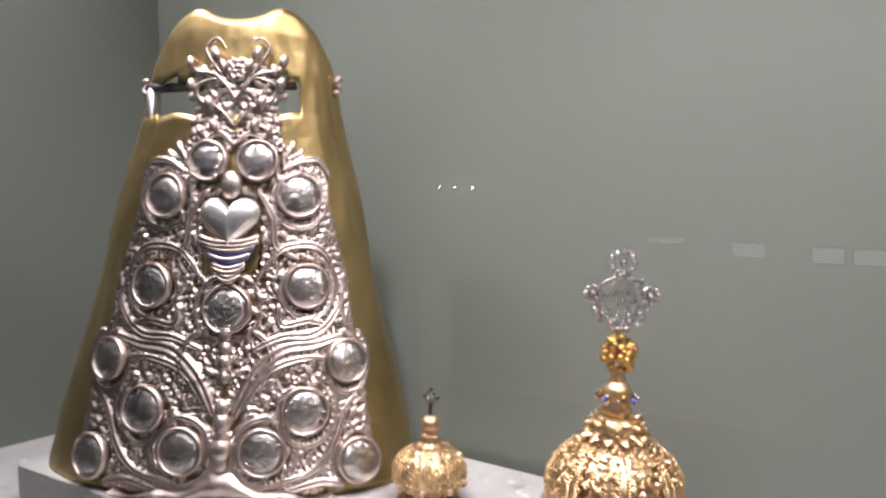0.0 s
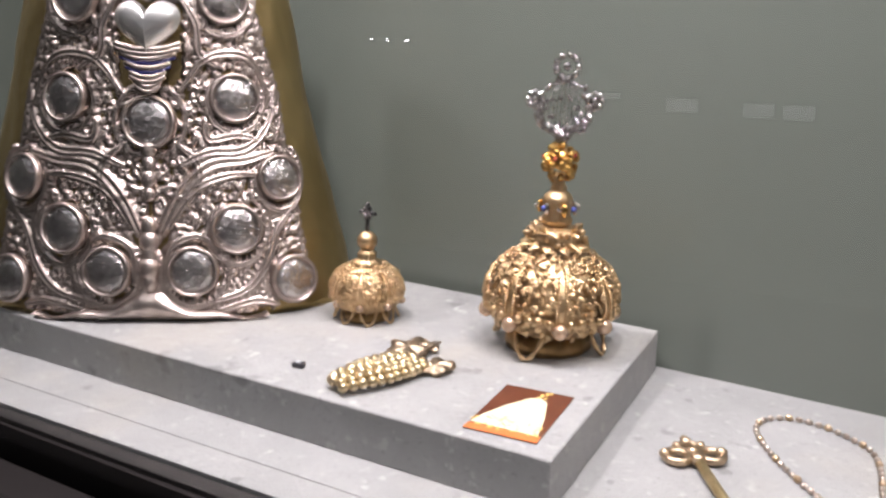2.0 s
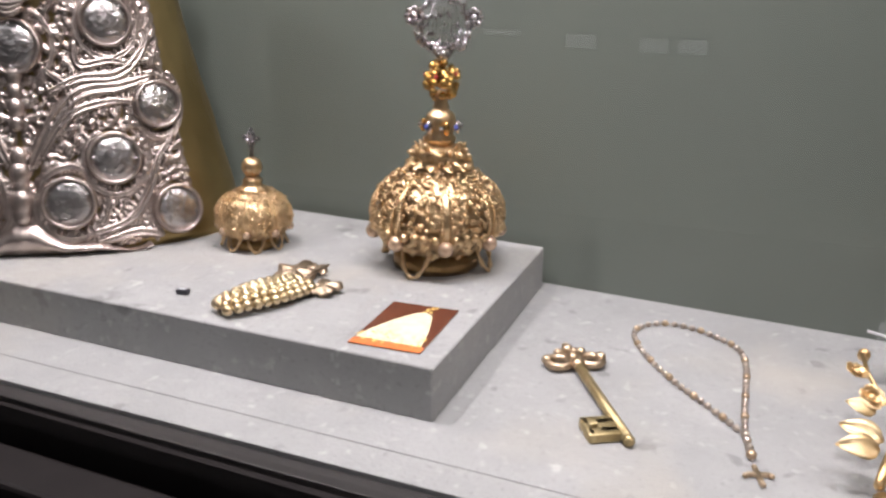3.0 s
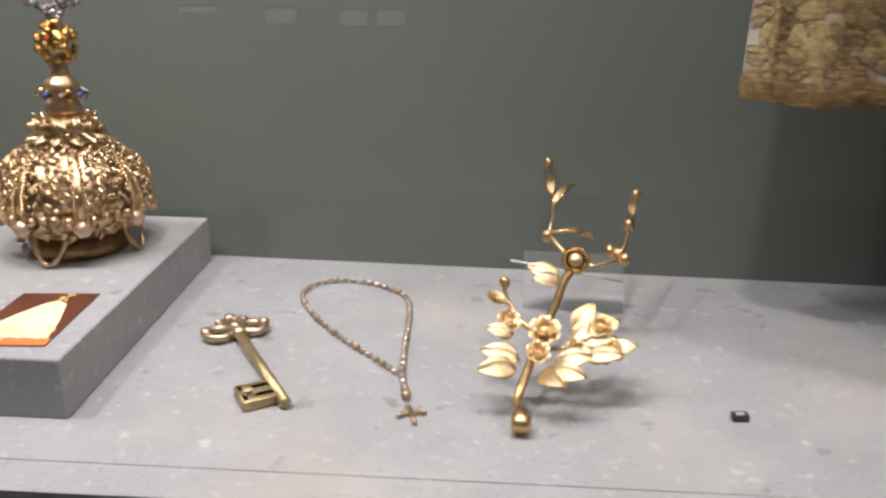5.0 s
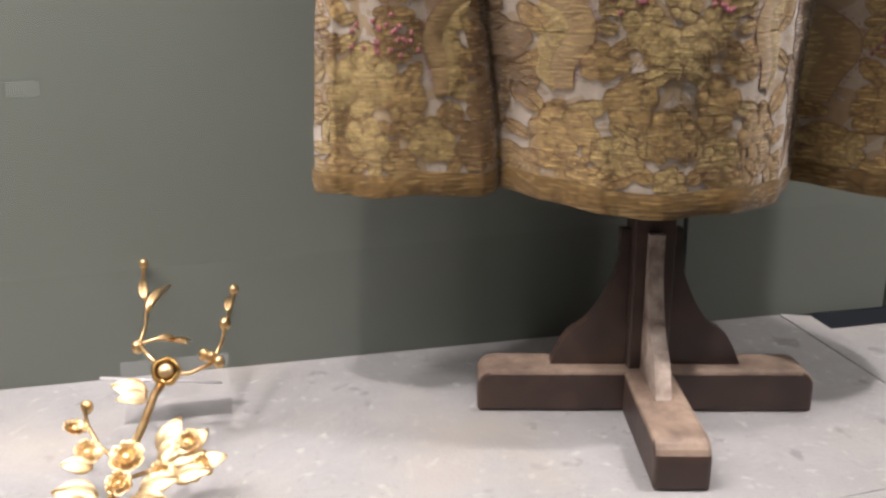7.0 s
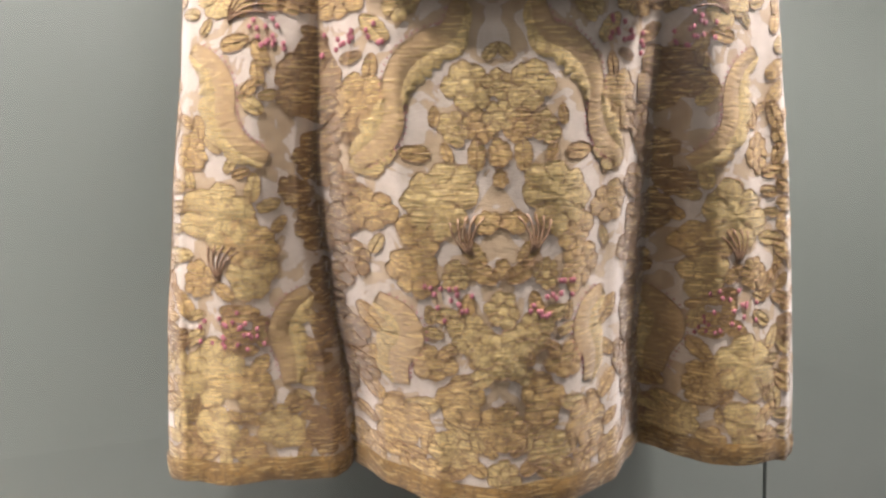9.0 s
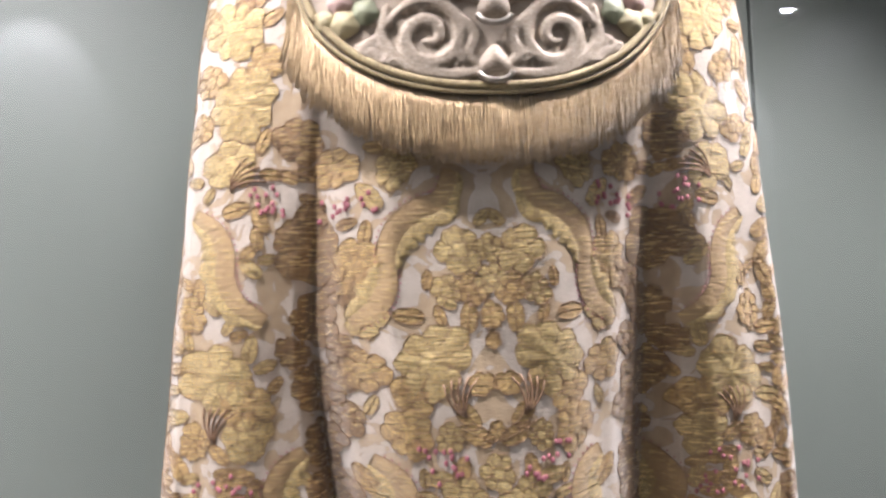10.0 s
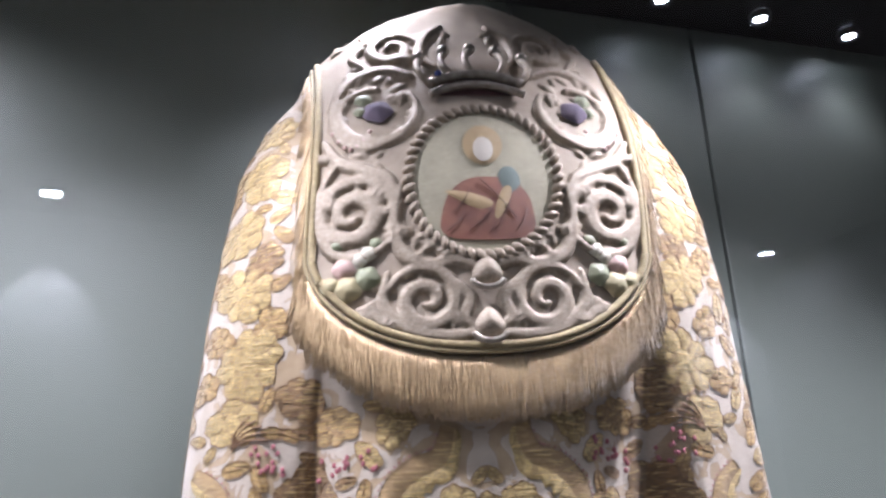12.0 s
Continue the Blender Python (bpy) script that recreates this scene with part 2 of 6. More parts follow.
# lit panels of the opposite wall, mirrored faintly in the glass
PANELGLOW = bpy.data.materials.new("panel_glow")
PANELGLOW.use_nodes = True
PANELGLOW.node_tree.nodes["Principled BSDF"].inputs["Emission Color"].default_value = (0.9, 0.95, 1, 1)
PANELGLOW.node_tree.nodes["Principled BSDF"].inputs["Emission Strength"].default_value = 0.45
for px, pz, pw, ph in ((-0.74, 0.0, 0.16, 0.07), (-0.38, -0.01, 0.14, 0.07), (-0.20, -0.01, 0.14, 0.07), (-1.15, 0.03, 0.20, 0.03)):
    panel = thing("lit_panel", pose(px, -3.985, pz), "small lit display panel on the opposite wall", "panel", "lit panels")
    part("frame", box_bm(-pw / 2 - 0.01, pw / 2 + 0.01, -0.014, 0.004, -ph / 2 - 0.01, ph / 2 + 0.01, 0.002), FIXTURE, panel, "", False)
    part("glowing_face", box_bm(-pw / 2, pw / 2, 0.005, 0.009, -ph / 2, ph / 2), PANELGLOW, panel, "", False)
for px in (-2.53, -2.42, -2.30):
    bulb = thing("wall_bulb", pose(px, -3.99, 0.29), "tiny bright lamp on the opposite wall", "lamp", "wall lamps")
    part("socket", box_bm(-0.02, 0.02, -0.008, 0.008, -0.02, 0.02, 0.003), FIXTURE, bulb, "", False)
    part("bulb", ball_bm((0, 0.018, 0), 0.008, None, (1, 1, 1), 12, 8), BULB, bulb)
# stone shelf, its front edge not quite parallel to the wall
set_piece("shelf", prism_bm([(LEFT_X, -0.100), (0.93, 0.003), (0.955, 0.324), (LEFT_X, 0.324)], -0.05, 0.0, 0.0004), STONE, "mottled grey stone shelf of the show case", "shelf")
set_piece("shelf_strip", prism_bm([(LEFT_X, -0.140), (2.4, 0.072), (2.4, 0.0819), (LEFT_X, -0.1004)], -0.05, -0.0003, 0.0003), STONE, "narrow grey stone strip along the shelf front", "shelf")
GASKET = mat("dark_gasket", (0.030, 0.026, 0.025), 0.5, dark=(0.018, 0.016, 0.016), scale=40)
CHANNEL = mat("dark_bronze", (0.020, 0.017, 0.016), 0.5, dark=(0.012, 0.010, 0.010), scale=30)
set_piece("front_groove", prism_bm([(LEFT_X, -0.1455), (2.4, 0.052), (2.4, 0.0715), (LEFT_X, -0.1404)], -0.05, -0.004, 0.0008), GASKET, "dark grey gasket along the shelf front", "gasket")
set_piece("glass_channel", prism_bm([(LEFT_X, -0.149), (2.4, 0.025), (2.4, 0.0515), (LEFT_X, -0.1459)], -0.05, -0.003, 0.0008), CHANNEL, "dark bronze channel below the front glass", "channel")
set_piece("front_sill", prism_bm([(LEFT_X, -0.1498), (2.4, 0.004), (2.4, 0.0245), (LEFT_X, -0.1493)], -0.05, -0.008, 0.0002), BLACK, "dark metal sill below the front glass", "sill")
set_piece("shelf_edge", prism_bm([(0.9303, 0.004), (0.955, 0.004), (0.985, 0.31), (0.9553, 0.324)], -0.05, 0.001, 0.0005), STONE, "pale grey stone edge strip at the shelf end", "shelf")
set_piece("shelf_next", prism_bm([(0.958, 0.05), (2.39, 0.085), (2.39, 0.30), (0.987, 0.30)], -0.08, -0.012, 0.001), STONE, "grey stone shelf beyond the joint", "shelf")
set_piece("plinth", prism_bm([(LEFT_X, -0.235), (2.4, -0.083), (2.4, 0.30), (LEFT_X, 0.30)], -0.9, -0.082, 0.002), BLACK, "black plinth under the show case", "plinth")
set_piece("front_rail", prism_bm([(LEFT_X, -0.20), (2.4, -0.048), (2.4, -0.0075), (LEFT_X, -0.158)], -0.08, -0.034, 0.004), BLACK, "dark metal rail along the case front", "rail")

BLOCK = [(0, 0), (-0.030, 0.312), (-0.80, 0.305), (-0.766, -0.037)]
TOP = 0.044
tagged(link_mesh("display_block", prism_bm(BLOCK[::-1], 0.0, TOP, 0.0015), STONE, None, False), "low grey stone display block on the shelf", "display block")


# ---- the gilt mantle ----
MANTLE = (-0.58, 0.13)
M_U, M_N = Vector((0.882, 0.471, 0)), Vector((0.471, -0.882, 0))


def mantle_width(h):
    return lerp_table([(0, 0.2285), (0.27, 0.158), (0.45, 0.113), (0.50, 0.100), (0.535, 0.084)], h)


def mantle_at(a, h, out=0.0):
    """A place on the mantle's surface: a is the angle from its front (radians), h the height over the block."""
    w = mantle_width(h)
    d = w * 0.56 + 0.004
    u, n = math.sin(a) * (w + out), math.cos(a) * (d + out)
    c = Vector((MANTLE[0], MANTLE[1], TOP + h)) + M_U * (0.004 + 0.05 * h) - M_N * 0.02 * h
    return c + M_U * u + M_N * n


def mantle_top(a):
    x = a - 0.17
    return 0.519 + 0.014 * math.exp(-((abs(x) - 0.6) / 0.3) ** 2) - 0.05 * smooth(0.85, 1.5, abs(x)) - 0.05 * smooth(1.3, 2.0, abs(x))


def smooth(a, b, x):
    f = min(1.0, max(0.0, (x - a) / (b - a)))
    return f * f * (3 - 2 * f)


def mantle_sheet():
    bm = bmesh.new()
    n, heights = 150, 64
    grid = []
    for j in range(heights + 1):
        row = []
        for i in range(n + 1):
            a = -2.1 + 4.2 * i / n
            f = j / heights
            f = f if f < 0.70 else (0.70 + (f - 0.70) * 1.0)
            h = mantle_top(a) * f
            dent = 0.0012 * noise.noise(Vector((a * 9, h * 30, 0.3)))
            row.append(bm.verts.new(mantle_at(a, h, dent)))
        grid.append(row)
    for j in range(heights):
        for i in range(n):
            a = -2.1 + 4.2 * (i + 0.5) / n
            h = mantle_top(a) * (j + 0.5) / heights
            if not (0.413 < h < 0.453 and -1.08 < a < 0.84):
                bm.faces.new((grid[j][i], grid[j][i + 1], grid[j + 1][i + 1], grid[j + 1][i]))
    for v in [v for v in bm.verts if not v.link_faces]:
        bm.verts.remove(v)
    return bm


mantle = thing("gilt_mantle", Matrix(), "conical gilt metal mantle with silver apron", "mantle")
sheet = part("sheet", mantle_sheet(), GOLDLEAF, mantle, "hammered gilt sheet with a cut slot")
sol = sheet.modifiers.new("thick", "SOLIDIFY")
sol.thickness, sol.offset = 0.0015, -1

# ---- silver apron of the mantle ----
class Soup:
    """Gathers many small pieces into one mesh."""

    def __init__(self):
        self.v, self.f = [], []

    def add(self, verts, faces, m):
        n = len(self.v)
        self.v += [tuple(m @ Vector(p)) for p in verts]
        self.f += [tuple(i + n for i in f) for f in faces]

    def mesh(self, name, material, parent, label="", kind="", flat=False):
        me = bpy.data.meshes.new(name)
        me.from_pydata(self.v, [], self.f)
        me.materials.append(material)
        if not flat:
            me.shade_smooth()
        ob = new(name, me)
        ob.parent = parent
        return tagged(ob, label, kind=kind)


def template(bm):
    bm.verts.ensure_lookup_table()
    bm.verts.index_update()
    got = [tuple(v.co) for v in bm.verts], [tuple(v.index for v in f.verts) for f in bm.faces]
    bm.free()
    return got


def leaf_template(k=5, lift=0.25):
    """A pointed leaf along +y, 1 long, with a raised rib and turned-down edges."""
    v, f = [], []
    for i in range(k + 1):
        t = i / k
        w = 0.36 * math.sin(math.pi * t ** 0.8) + 0.02
        z = lift * math.sin(math.pi * t)
        v += [(-w, t, z - 0.16), (-w * 0.5, t, z), (0, t, z - 0.05), (w * 0.5, t, z), (w, t, z - 0.16)]
    for i in range(k):
        for c in range(4):
            a = i * 5 + c
            f.append((a, a + 1, a + 6, a + 5))
    return v, f


LEAF = leaf_template()
BUD = template(ball_bm((0, 0.5, 0.1), 0.5, None, (0.62, 1, 0.6), 8, 6))
BEAD = template(ball_bm((0, 0, 0), 1.0, None, (1, 1, 1), 10, 7))


def frame_on(surface, a, h, e=1e-3):
    """Place and axes (across, up, out) of a surface given as surface(a, h)."""
    p = surface(a, h)
    u = (surface(a + e, h) - surface(a - e, h)).normalized()
    v = surface(a, h + e) - surface(a, h - e)
    n = u.cross(v).normalized()
    v = n.cross(u)
    m = Matrix((u, v, n)).transposed().to_4x4()
    return Matrix.Translation(p) @ m


AXIS = 0.19


def apron(x, h, out=0.0):
    """The apron in metres: x across from its axis, h over the block."""
    w = mantle_width(max(h, 0))
    return mantle_at(AXIS + x / w, h, out)


def apron_half(h):
    return lerp_table([(0, 0.10), (0.012, 0.17), (0.03, 0.192), (0.10, 0.176), (0.164, 0.160), (0.223, 0.151), (0.284, 0.128), (0.34, 0.105), (0.365, 0.085), (0.39, 0.053), (0.46, 0.055), (0.485, 0.04)], h)


def spiral(cx, ch, r0, r1, start, turns, steps=40, flip=1):
    """A scroll round (cx, ch): from radius r0 to r1."""
    pts = []
    for i in range(steps + 1):
        t = i / steps
        a = start + turns * 2 * math.pi * t
        r = r0 + (r1 - r0) * t
        pts.append((cx + flip * r * math.cos(a), ch + r * math.sin(a)))
    return pts


def bend(pts, steps=10):
    """A smooth line through flat points."""
    out = []
    n = len(pts)
    for i in range(n - 1):
        p0, p1, p2, p3 = (Vector(pts[max(0, min(n - 1, i + k))]) for k in (-1, 0, 1, 2))
        for s in range(steps):
            t = s / steps
            out.append(0.5 * ((2 * p1) + (p2 - p0) * t + (2 * p0 - 5 * p1 + 4 * p2 - p3) * t * t + (3 * p1 - p0 - 3 * p2 + p3) * t ** 3))
    out.append(Vector(pts[-1]))
    return out


def scroll(pts, r, out=0.005, name="scroll", parent=None, material=None, surface=apron, n=7, taper=True):
    rad = (lambda t: 0.52 * r * (0.35 + 0.65 * math.sin(math.pi * min(1, 0.12 + 0.85 * t)))) if taper else r
    return part(name, tube_bm([surface(x, h, out) for x, h in pts], rad, n), material or SILVER, parent or mantle)


COINS = [(0.027, 0.361, 0.0235), (0.076, 0.323, 0.026), (0.089, 0.225, 0.026), (0.145, 0.142, 0.025), (0.091, 0.093, 0.027), (0.044, 0.052, 0.027), (0.163, 0.036, 0.0265)]
COIN_SPOTS = [(0.0, 0.202, 0.028)] + [(sx * x, h, r) for x, h, r in COINS for sx in (-1, 1)]
COINFACE = mat("coin_silver", (0.70, 0.66, 0.65), 0.27, 1.0, dark=(0.36, 0.33, 0.32), scale=70, mix=0.45, bump=0.9, bump_scale=220)
for k, (x, h, r) in enumerate(COIN_SPOTS):
    m = frame_on(apron, x, h) @ Matrix.Translation((0, 0, 0.006))
    bm = lathe_bm([(r * 0.86, 0.0), (r * 0.84, 0.004), (r * 0.6, 0.0065), (r * 0.3, 0.0078), (r * 0.02, 0.008)], 36)
    bm.transform(m)
    coin = part("coin", bm, COINFACE, mantle, "dark domed silver coin")
    bm = lathe_bm([(r * 0.82, 0.001), (r * 0.84, 0.0055), (r * 0.90, 0.0068), (r * 0.97, 0.0055), (r, 0.0), (r * 0.98, -0.006)], 36)
    bm.transform(m)
    part("bezel", bm, SILVER, coin)
    # a relief head-high band of small raised marks on each coin
    mk = Soup()
    for q in range(22):
        a, rr = random.uniform(0, 6.28), r * 0.7 * random.random() ** 0.5
        mk.add(*BUD, m @ Matrix.Translation((rr * math.cos(a), rr * math.sin(a), 0.0055 + 0.002 * (1 - rr / r))) @ Matrix.Rotation(random.uniform(0, 6.28), 4, "Z") @ Matrix.Diagonal((0.004, 0.006, 0.0018, 1)))
    mk.mesh("relief", COINFACE, coin, "", "stuff")

class Relief:
    """A height field over a flat patch (x, h), into which leaves, beads and scrolls are beaten."""

    def __init__(self, x0, x1, h0, h1, step):
        self.x, self.h = np.arange(x0, x1, step), np.arange(h0, h1, step)
        self.z = np.zeros((len(self.h), len(self.x)))

    def beat(self, x, h, reach, shape):
        i0, i1 = np.searchsorted(self.x, (x - reach, x + reach))
        j0, j1 = np.searchsorted(self.h, (h - reach, h + reach))
        if i1 > i0 and j1 > j0:
            dx, dh = np.meshgrid(self.x[i0:i1] - x, self.h[j0:j1] - h)
            self.z[j0:j1, i0:i1] = np.maximum(self.z[j0:j1, i0:i1], shape(dx, dh))

    def leaf(self, x, h, length, width, turn, height):
        c, s = math.cos(turn), math.sin(turn)

        def shape(dx, dh):
            u, v = (dx * c + dh * s) / length, (-dx * s + dh * c) / width
            full = 1 - u * u - np.abs(v) ** 1.5 * (1 + 0.6 * u)
            return height * np.sqrt(np.clip(full, 0, 1)) * (1 - 0.38 * np.exp(-(v / 0.16) ** 2)) * (1 - 0.12 * np.cos(u * 14))
        self.beat(x, h, max(length, width) * 1.1, shape)

    def bead(self, x, h, r, height):
        self.beat(x, h, r, lambda dx, dh: height * np.sqrt(np.clip(1 - (dx * dx + dh * dh) / (r * r), 0, 1)))

    def line(self, points, r, height, sgn, groove=0.42, beads=False, twist=0.0):
        """A raised scroll along flat points, thinning to both ends."""
        n = len(points)
        for k, p in enumerate(points):
            t = k / (n - 1)
            rr = r * (0.35 + 0.65 * math.sin(math.pi * min(1, 0.1 + 0.85 * t))) * (1 + twist * math.sin(k * 1.9))
            a, b = points[max(0, k - 1)], points[min(n - 1, k + 1)]
            dx0, dh0 = sgn * (b[0] - a[0]), b[1] - a[1]
            ln = math.hypot(dx0, dh0) + 1e-9
            nx, nh = -dh0 / ln, dx0 / ln

            def shape(dx, dh):
                v = (dx * nx + dh * nh) / rr
                w = (dx * nh - dh * nx) / rr
                full = np.clip(1 - v * v - 0.5 * w * w, 0, 1)
                return height * np.sqrt(full) * (1 - groove * np.exp(-(v / 0.30) ** 2))
            self.beat(sgn * p[0], p[1], rr * 1.5, shape)
            if beads and k % 3 == 0:
                self.bead(sgn * p[0] + nx * rr * 1.35, p[1] + nh * rr * 1.35, 0.0023, height * 0.8)

    def faces(self, least):
        wide, up = len(self.x), self.z > least
        used = np.argwhere(up[:-1, :-1] | up[1:, :-1] | up[:-1, 1:] | up[1:, 1:])
        return [(j * wide + i, j * wide + i + 1, (j + 1) * wide + i + 1, (j + 1) * wide + i) for j, i in used.tolist()]


# the embossed silver sheet of the apron
silver_relief = Relief(-0.206, 0.2061, 0.001, 0.500, 0.00125)
SCROLLS = (
    ([(0.012, 0.095), (0.03, 0.13), (0.06, 0.158), (0.10, 0.163), (0.135, 0.17)], 0.0085),
    ([(0.02, 0.10), (0.045, 0.135), (0.08, 0.148), (0.115, 0.148)], 0.0055),
    ([(0.03, 0.16), (0.06, 0.172), (0.10, 0.175), (0.13, 0.20), (0.14, 0.235)], 0.0065),
    ([(0.03, 0.235), (0.055, 0.265), (0.09, 0.27), (0.115, 0.255), (0.135, 0.215)], 0.0055),
    ([(0.028, 0.33), (0.045, 0.30), (0.05, 0.27), (0.075, 0.255)], 0.005),
    ([(0.05, 0.345), (0.06, 0.318), (0.052, 0.295)], 0.004),
    ([(0.03, 0.178), (0.045, 0.165), (0.05, 0.145), (0.036, 0.128), (0.02, 0.13)], 0.005),
    ([(0.055, 0.205), (0.06, 0.185), (0.09, 0.188), (0.118, 0.182)], 0.005),
    ([(0.06, 0.02), (0.10, 0.03), (0.125, 0.055), (0.14, 0.09), (0.16, 0.11)], 0.006),
    ([(0.07, 0.01), (0.11, 0.018), (0.14, 0.012)], 0.006),
    ([(0.016, 0.040), (0.020, 0.075), (0.045, 0.088), (0.062, 0.080)], 0.0045),
    ([(0.115, 0.345), (0.10, 0.362), (0.075, 0.362), (0.056, 0.352)], 0.0045),
    ([(0.0, 0.38), (0.016, 0.392), (0.03, 0.388), (0.036, 0.40)], 0.004),
)
rng = random.Random(4)
for sx in (-1, 1):
    for x, hh, r in COINS[1:6]:
        silver_relief.line(spiral(x, hh, r * 1.16, r * 1.50, 2.2, 0.80, 70), 0.0040, 0.0075, sx, 0.42, True)
        silver_relief.line(spiral(x, hh, r * 1.30, r * 1.22, 4.4, 0.5, 50), 0.0028, 0.006, sx)
    for pts, rad in SCROLLS:
        silver_relief.line([tuple(p) for p in bend(pts, 14)], rad, 0.0088, sx, 0.42, rad > 0.005)
    silver_relief.line(spiral(0, 0.202, 0.034, 0.038, -1.5, 0.5, 50), 0.0035, 0.0065, sx)
h = 0.012
while h < 0.470:
    x = 0.003 + rng.random() * 0.005
    while x < apron_half(h) - 0.004:
        px, ph = x + rng.uniform(-0.0025, 0.0025), h + rng.uniform(-0.003, 0.003)
        x += 0.0074
        if (px < 0.034 and 0.236 < ph < 0.322) or rng.random() < 0.13:
            continue
        near = min(COIN_SPOTS, key=lambda c: (px - c[0]) ** 2 + (ph - c[1]) ** 2)
        if math.hypot(px - near[0], ph - near[1]) < near[2] * 1.02:
            continue
        round_it = math.atan2(ph - near[1], px - near[0]) + math.pi / 2 + rng.uniform(-0.9, 0.9)
        size, kind = rng.uniform(0.0052, 0.0088), rng.random()
        for sx in (-1, 1):
            turn = round_it if sx > 0 else math.pi - round_it
            if kind < 0.62:
                silver_relief.leaf(sx * px, ph, size, size * 0.50, turn, size * 0.80)
            elif kind < 0.80:
                silver_relief.bead(sx * px, ph, size * 0.55, size * 0.7)
            else:
                for q in range(5):
                    silver_relief.bead(sx * (px + size * 0.5 * math.cos(q * 1.257)), ph + size * 0.5 * math.sin(q * 1.257), size * 0.36, size * 0.62)
    h += 0.0070
# leaf tips along the rim
for k in range(64):
    hh = 0.02 + 0.35 * k / 63
    for sx in (-1, 1):
        silver_relief.leaf(sx * (apron_half(hh) - 0.003), hh, 0.0075, 0.0038, (0.9 if k % 2 else -0.5) * 1.0 if sx > 0 else math.pi - (0.9 if k % 2 else -0.5), 0.005)

verts = []
for j, hh in enumerate(silver_relief.h):
    w = mantle_width(hh)
    d = w * 0.56 + 0.004
    c = Vector((MANTLE[0], MANTLE[1], TOP + hh)) + M_U * (0.004 + 0.05 * hh) - M_N * 0.02 * hh
    lift = 0.0012 + 0.92 * silver_relief.z[j]
    ang = AXIS + silver_relief.x / w
    uu, nn = np.sin(ang) * (w + lift), np.cos(ang) * (d + lift)
    verts += list(zip(c.x + M_U.x * uu + M_N.x * nn, c.y + M_U.y * uu + M_N.y * nn, np.full(len(uu), c.z)))
me = bpy.data.meshes.new("apron")
me.from_pydata(verts, [], silver_relief.faces(0.0012))
me.materials.append(SILVER)
me.shade_smooth()
apron_sheet = new("apron", me)
apron_sheet.parent = mantle
tagged(apron_sheet, "embossed openwork silver apron of leaves and scrolls")

# sprig of tubes and buds at the top
for sx in (-1, 1):
    for pts, rad in (
        ([(0.005, 0.44), (0.02, 0.462), (0.034, 0.485), (0.022, 0.497), (0.012, 0.485)], 0.0035),
        ([(0.0, 0.40), (0.018, 0.42), (0.038, 0.428), (0.042, 0.445), (0.02, 0.452), (0.0, 0.44)], 0.0036),
        ([(0.0, 0.43), (0.02, 0.455), (0.045, 0.462), (0.055, 0.475)], 0.0036),
    ):
        scroll([(sx * p[0], p[1]) for p in bend(pts, 8)], rad, 0.007)
    for bx, bh, br in ((0.02, 0.478, 0.0085), (0.047, 0.445, 0.0075), (0.026, 0.425, 0.008), (0.012, 0.465, 0.007), (0.05, 0.47, 0.007), (0.02, 0.40, 0.0075), (0.036, 0.395, 0.006)):
        m = frame_on(apron, sx * bx, bh) @ Matrix.Translation((0, -br, 0.008)) @ Matrix.Rotation(-sx * 0.3, 4, "Z")
        bm = ball_bm((0, br, 0), br, None, (0.72, 1.1, 0.7), 12, 9)
        bm.transform(m)
        part("bud", bm, SILVER, mantle)

# the polished heart over a striped shield
HEART = mat("polished_silver", (0.93, 0.91, 0.90), 0.38, 1.0, bump=0.1, bump_scale=80)
ENAMEL = mat("blue_enamel", (0.06, 0.065, 0.20), 0.25, 0.2, dark=(0.03, 0.03, 0.18), scale=80)


def heart_bm(size, thick):
    bm = bmesh.new()
    rings = []
    n = 48
    for k in range(7):
        f = 1 - k / 6
        row = []
        for i in range(n):
            t = 2 * math.pi * i / n
            x = 16 * math.sin(t) ** 3 / 17
            y = (13 * math.cos(t) - 5 * math.cos(2 * t) - 2 * math.cos(3 * t) - math.cos(4 * t)) / 17
            row.append(bm.verts.new((size * x * f, size * (y * f + 0.1 * (1 - f)), thick * math.sqrt(max(0, 1 - f * f)))))
        rings.append(row)
    for a, b in zip(rings, rings[1:]):
        for i in range(n):
            bm.faces.new((a[i], a[(i + 1) % n], b[(i + 1) % n], b[i]))
    return bm


hm = frame_on(apron, 0, 0.297) @ Matrix.Translation((0, 0, 0.008))
bm = heart_bm(0.035, 0.014)
bm.transform(hm)
heart = part("heart", bm, HEART, mantle, "polished silver heart")
for k in range(5):
    y0 = 0.281 - k * 0.0092
    wid = 0.031 * (1 - k * 0.16)
    for dy, material, name in ((0.0, SILVER, "shield_band"), (0.0046, ENAMEL if k in (1, 2) else SILVER, "enamel_band" if k in (1, 2) else "shield_band")):
        part(name, tube_bm([apron(wid * q / 8, y0 - dy - 0.006 * (1 - (q / 8) ** 2), 0.0115 + 0.003 * (1 - (q / 8) ** 2)) for q in range(-8, 9)], 0.0032 if material is SILVER else 0.0018, 6), material, mantle)

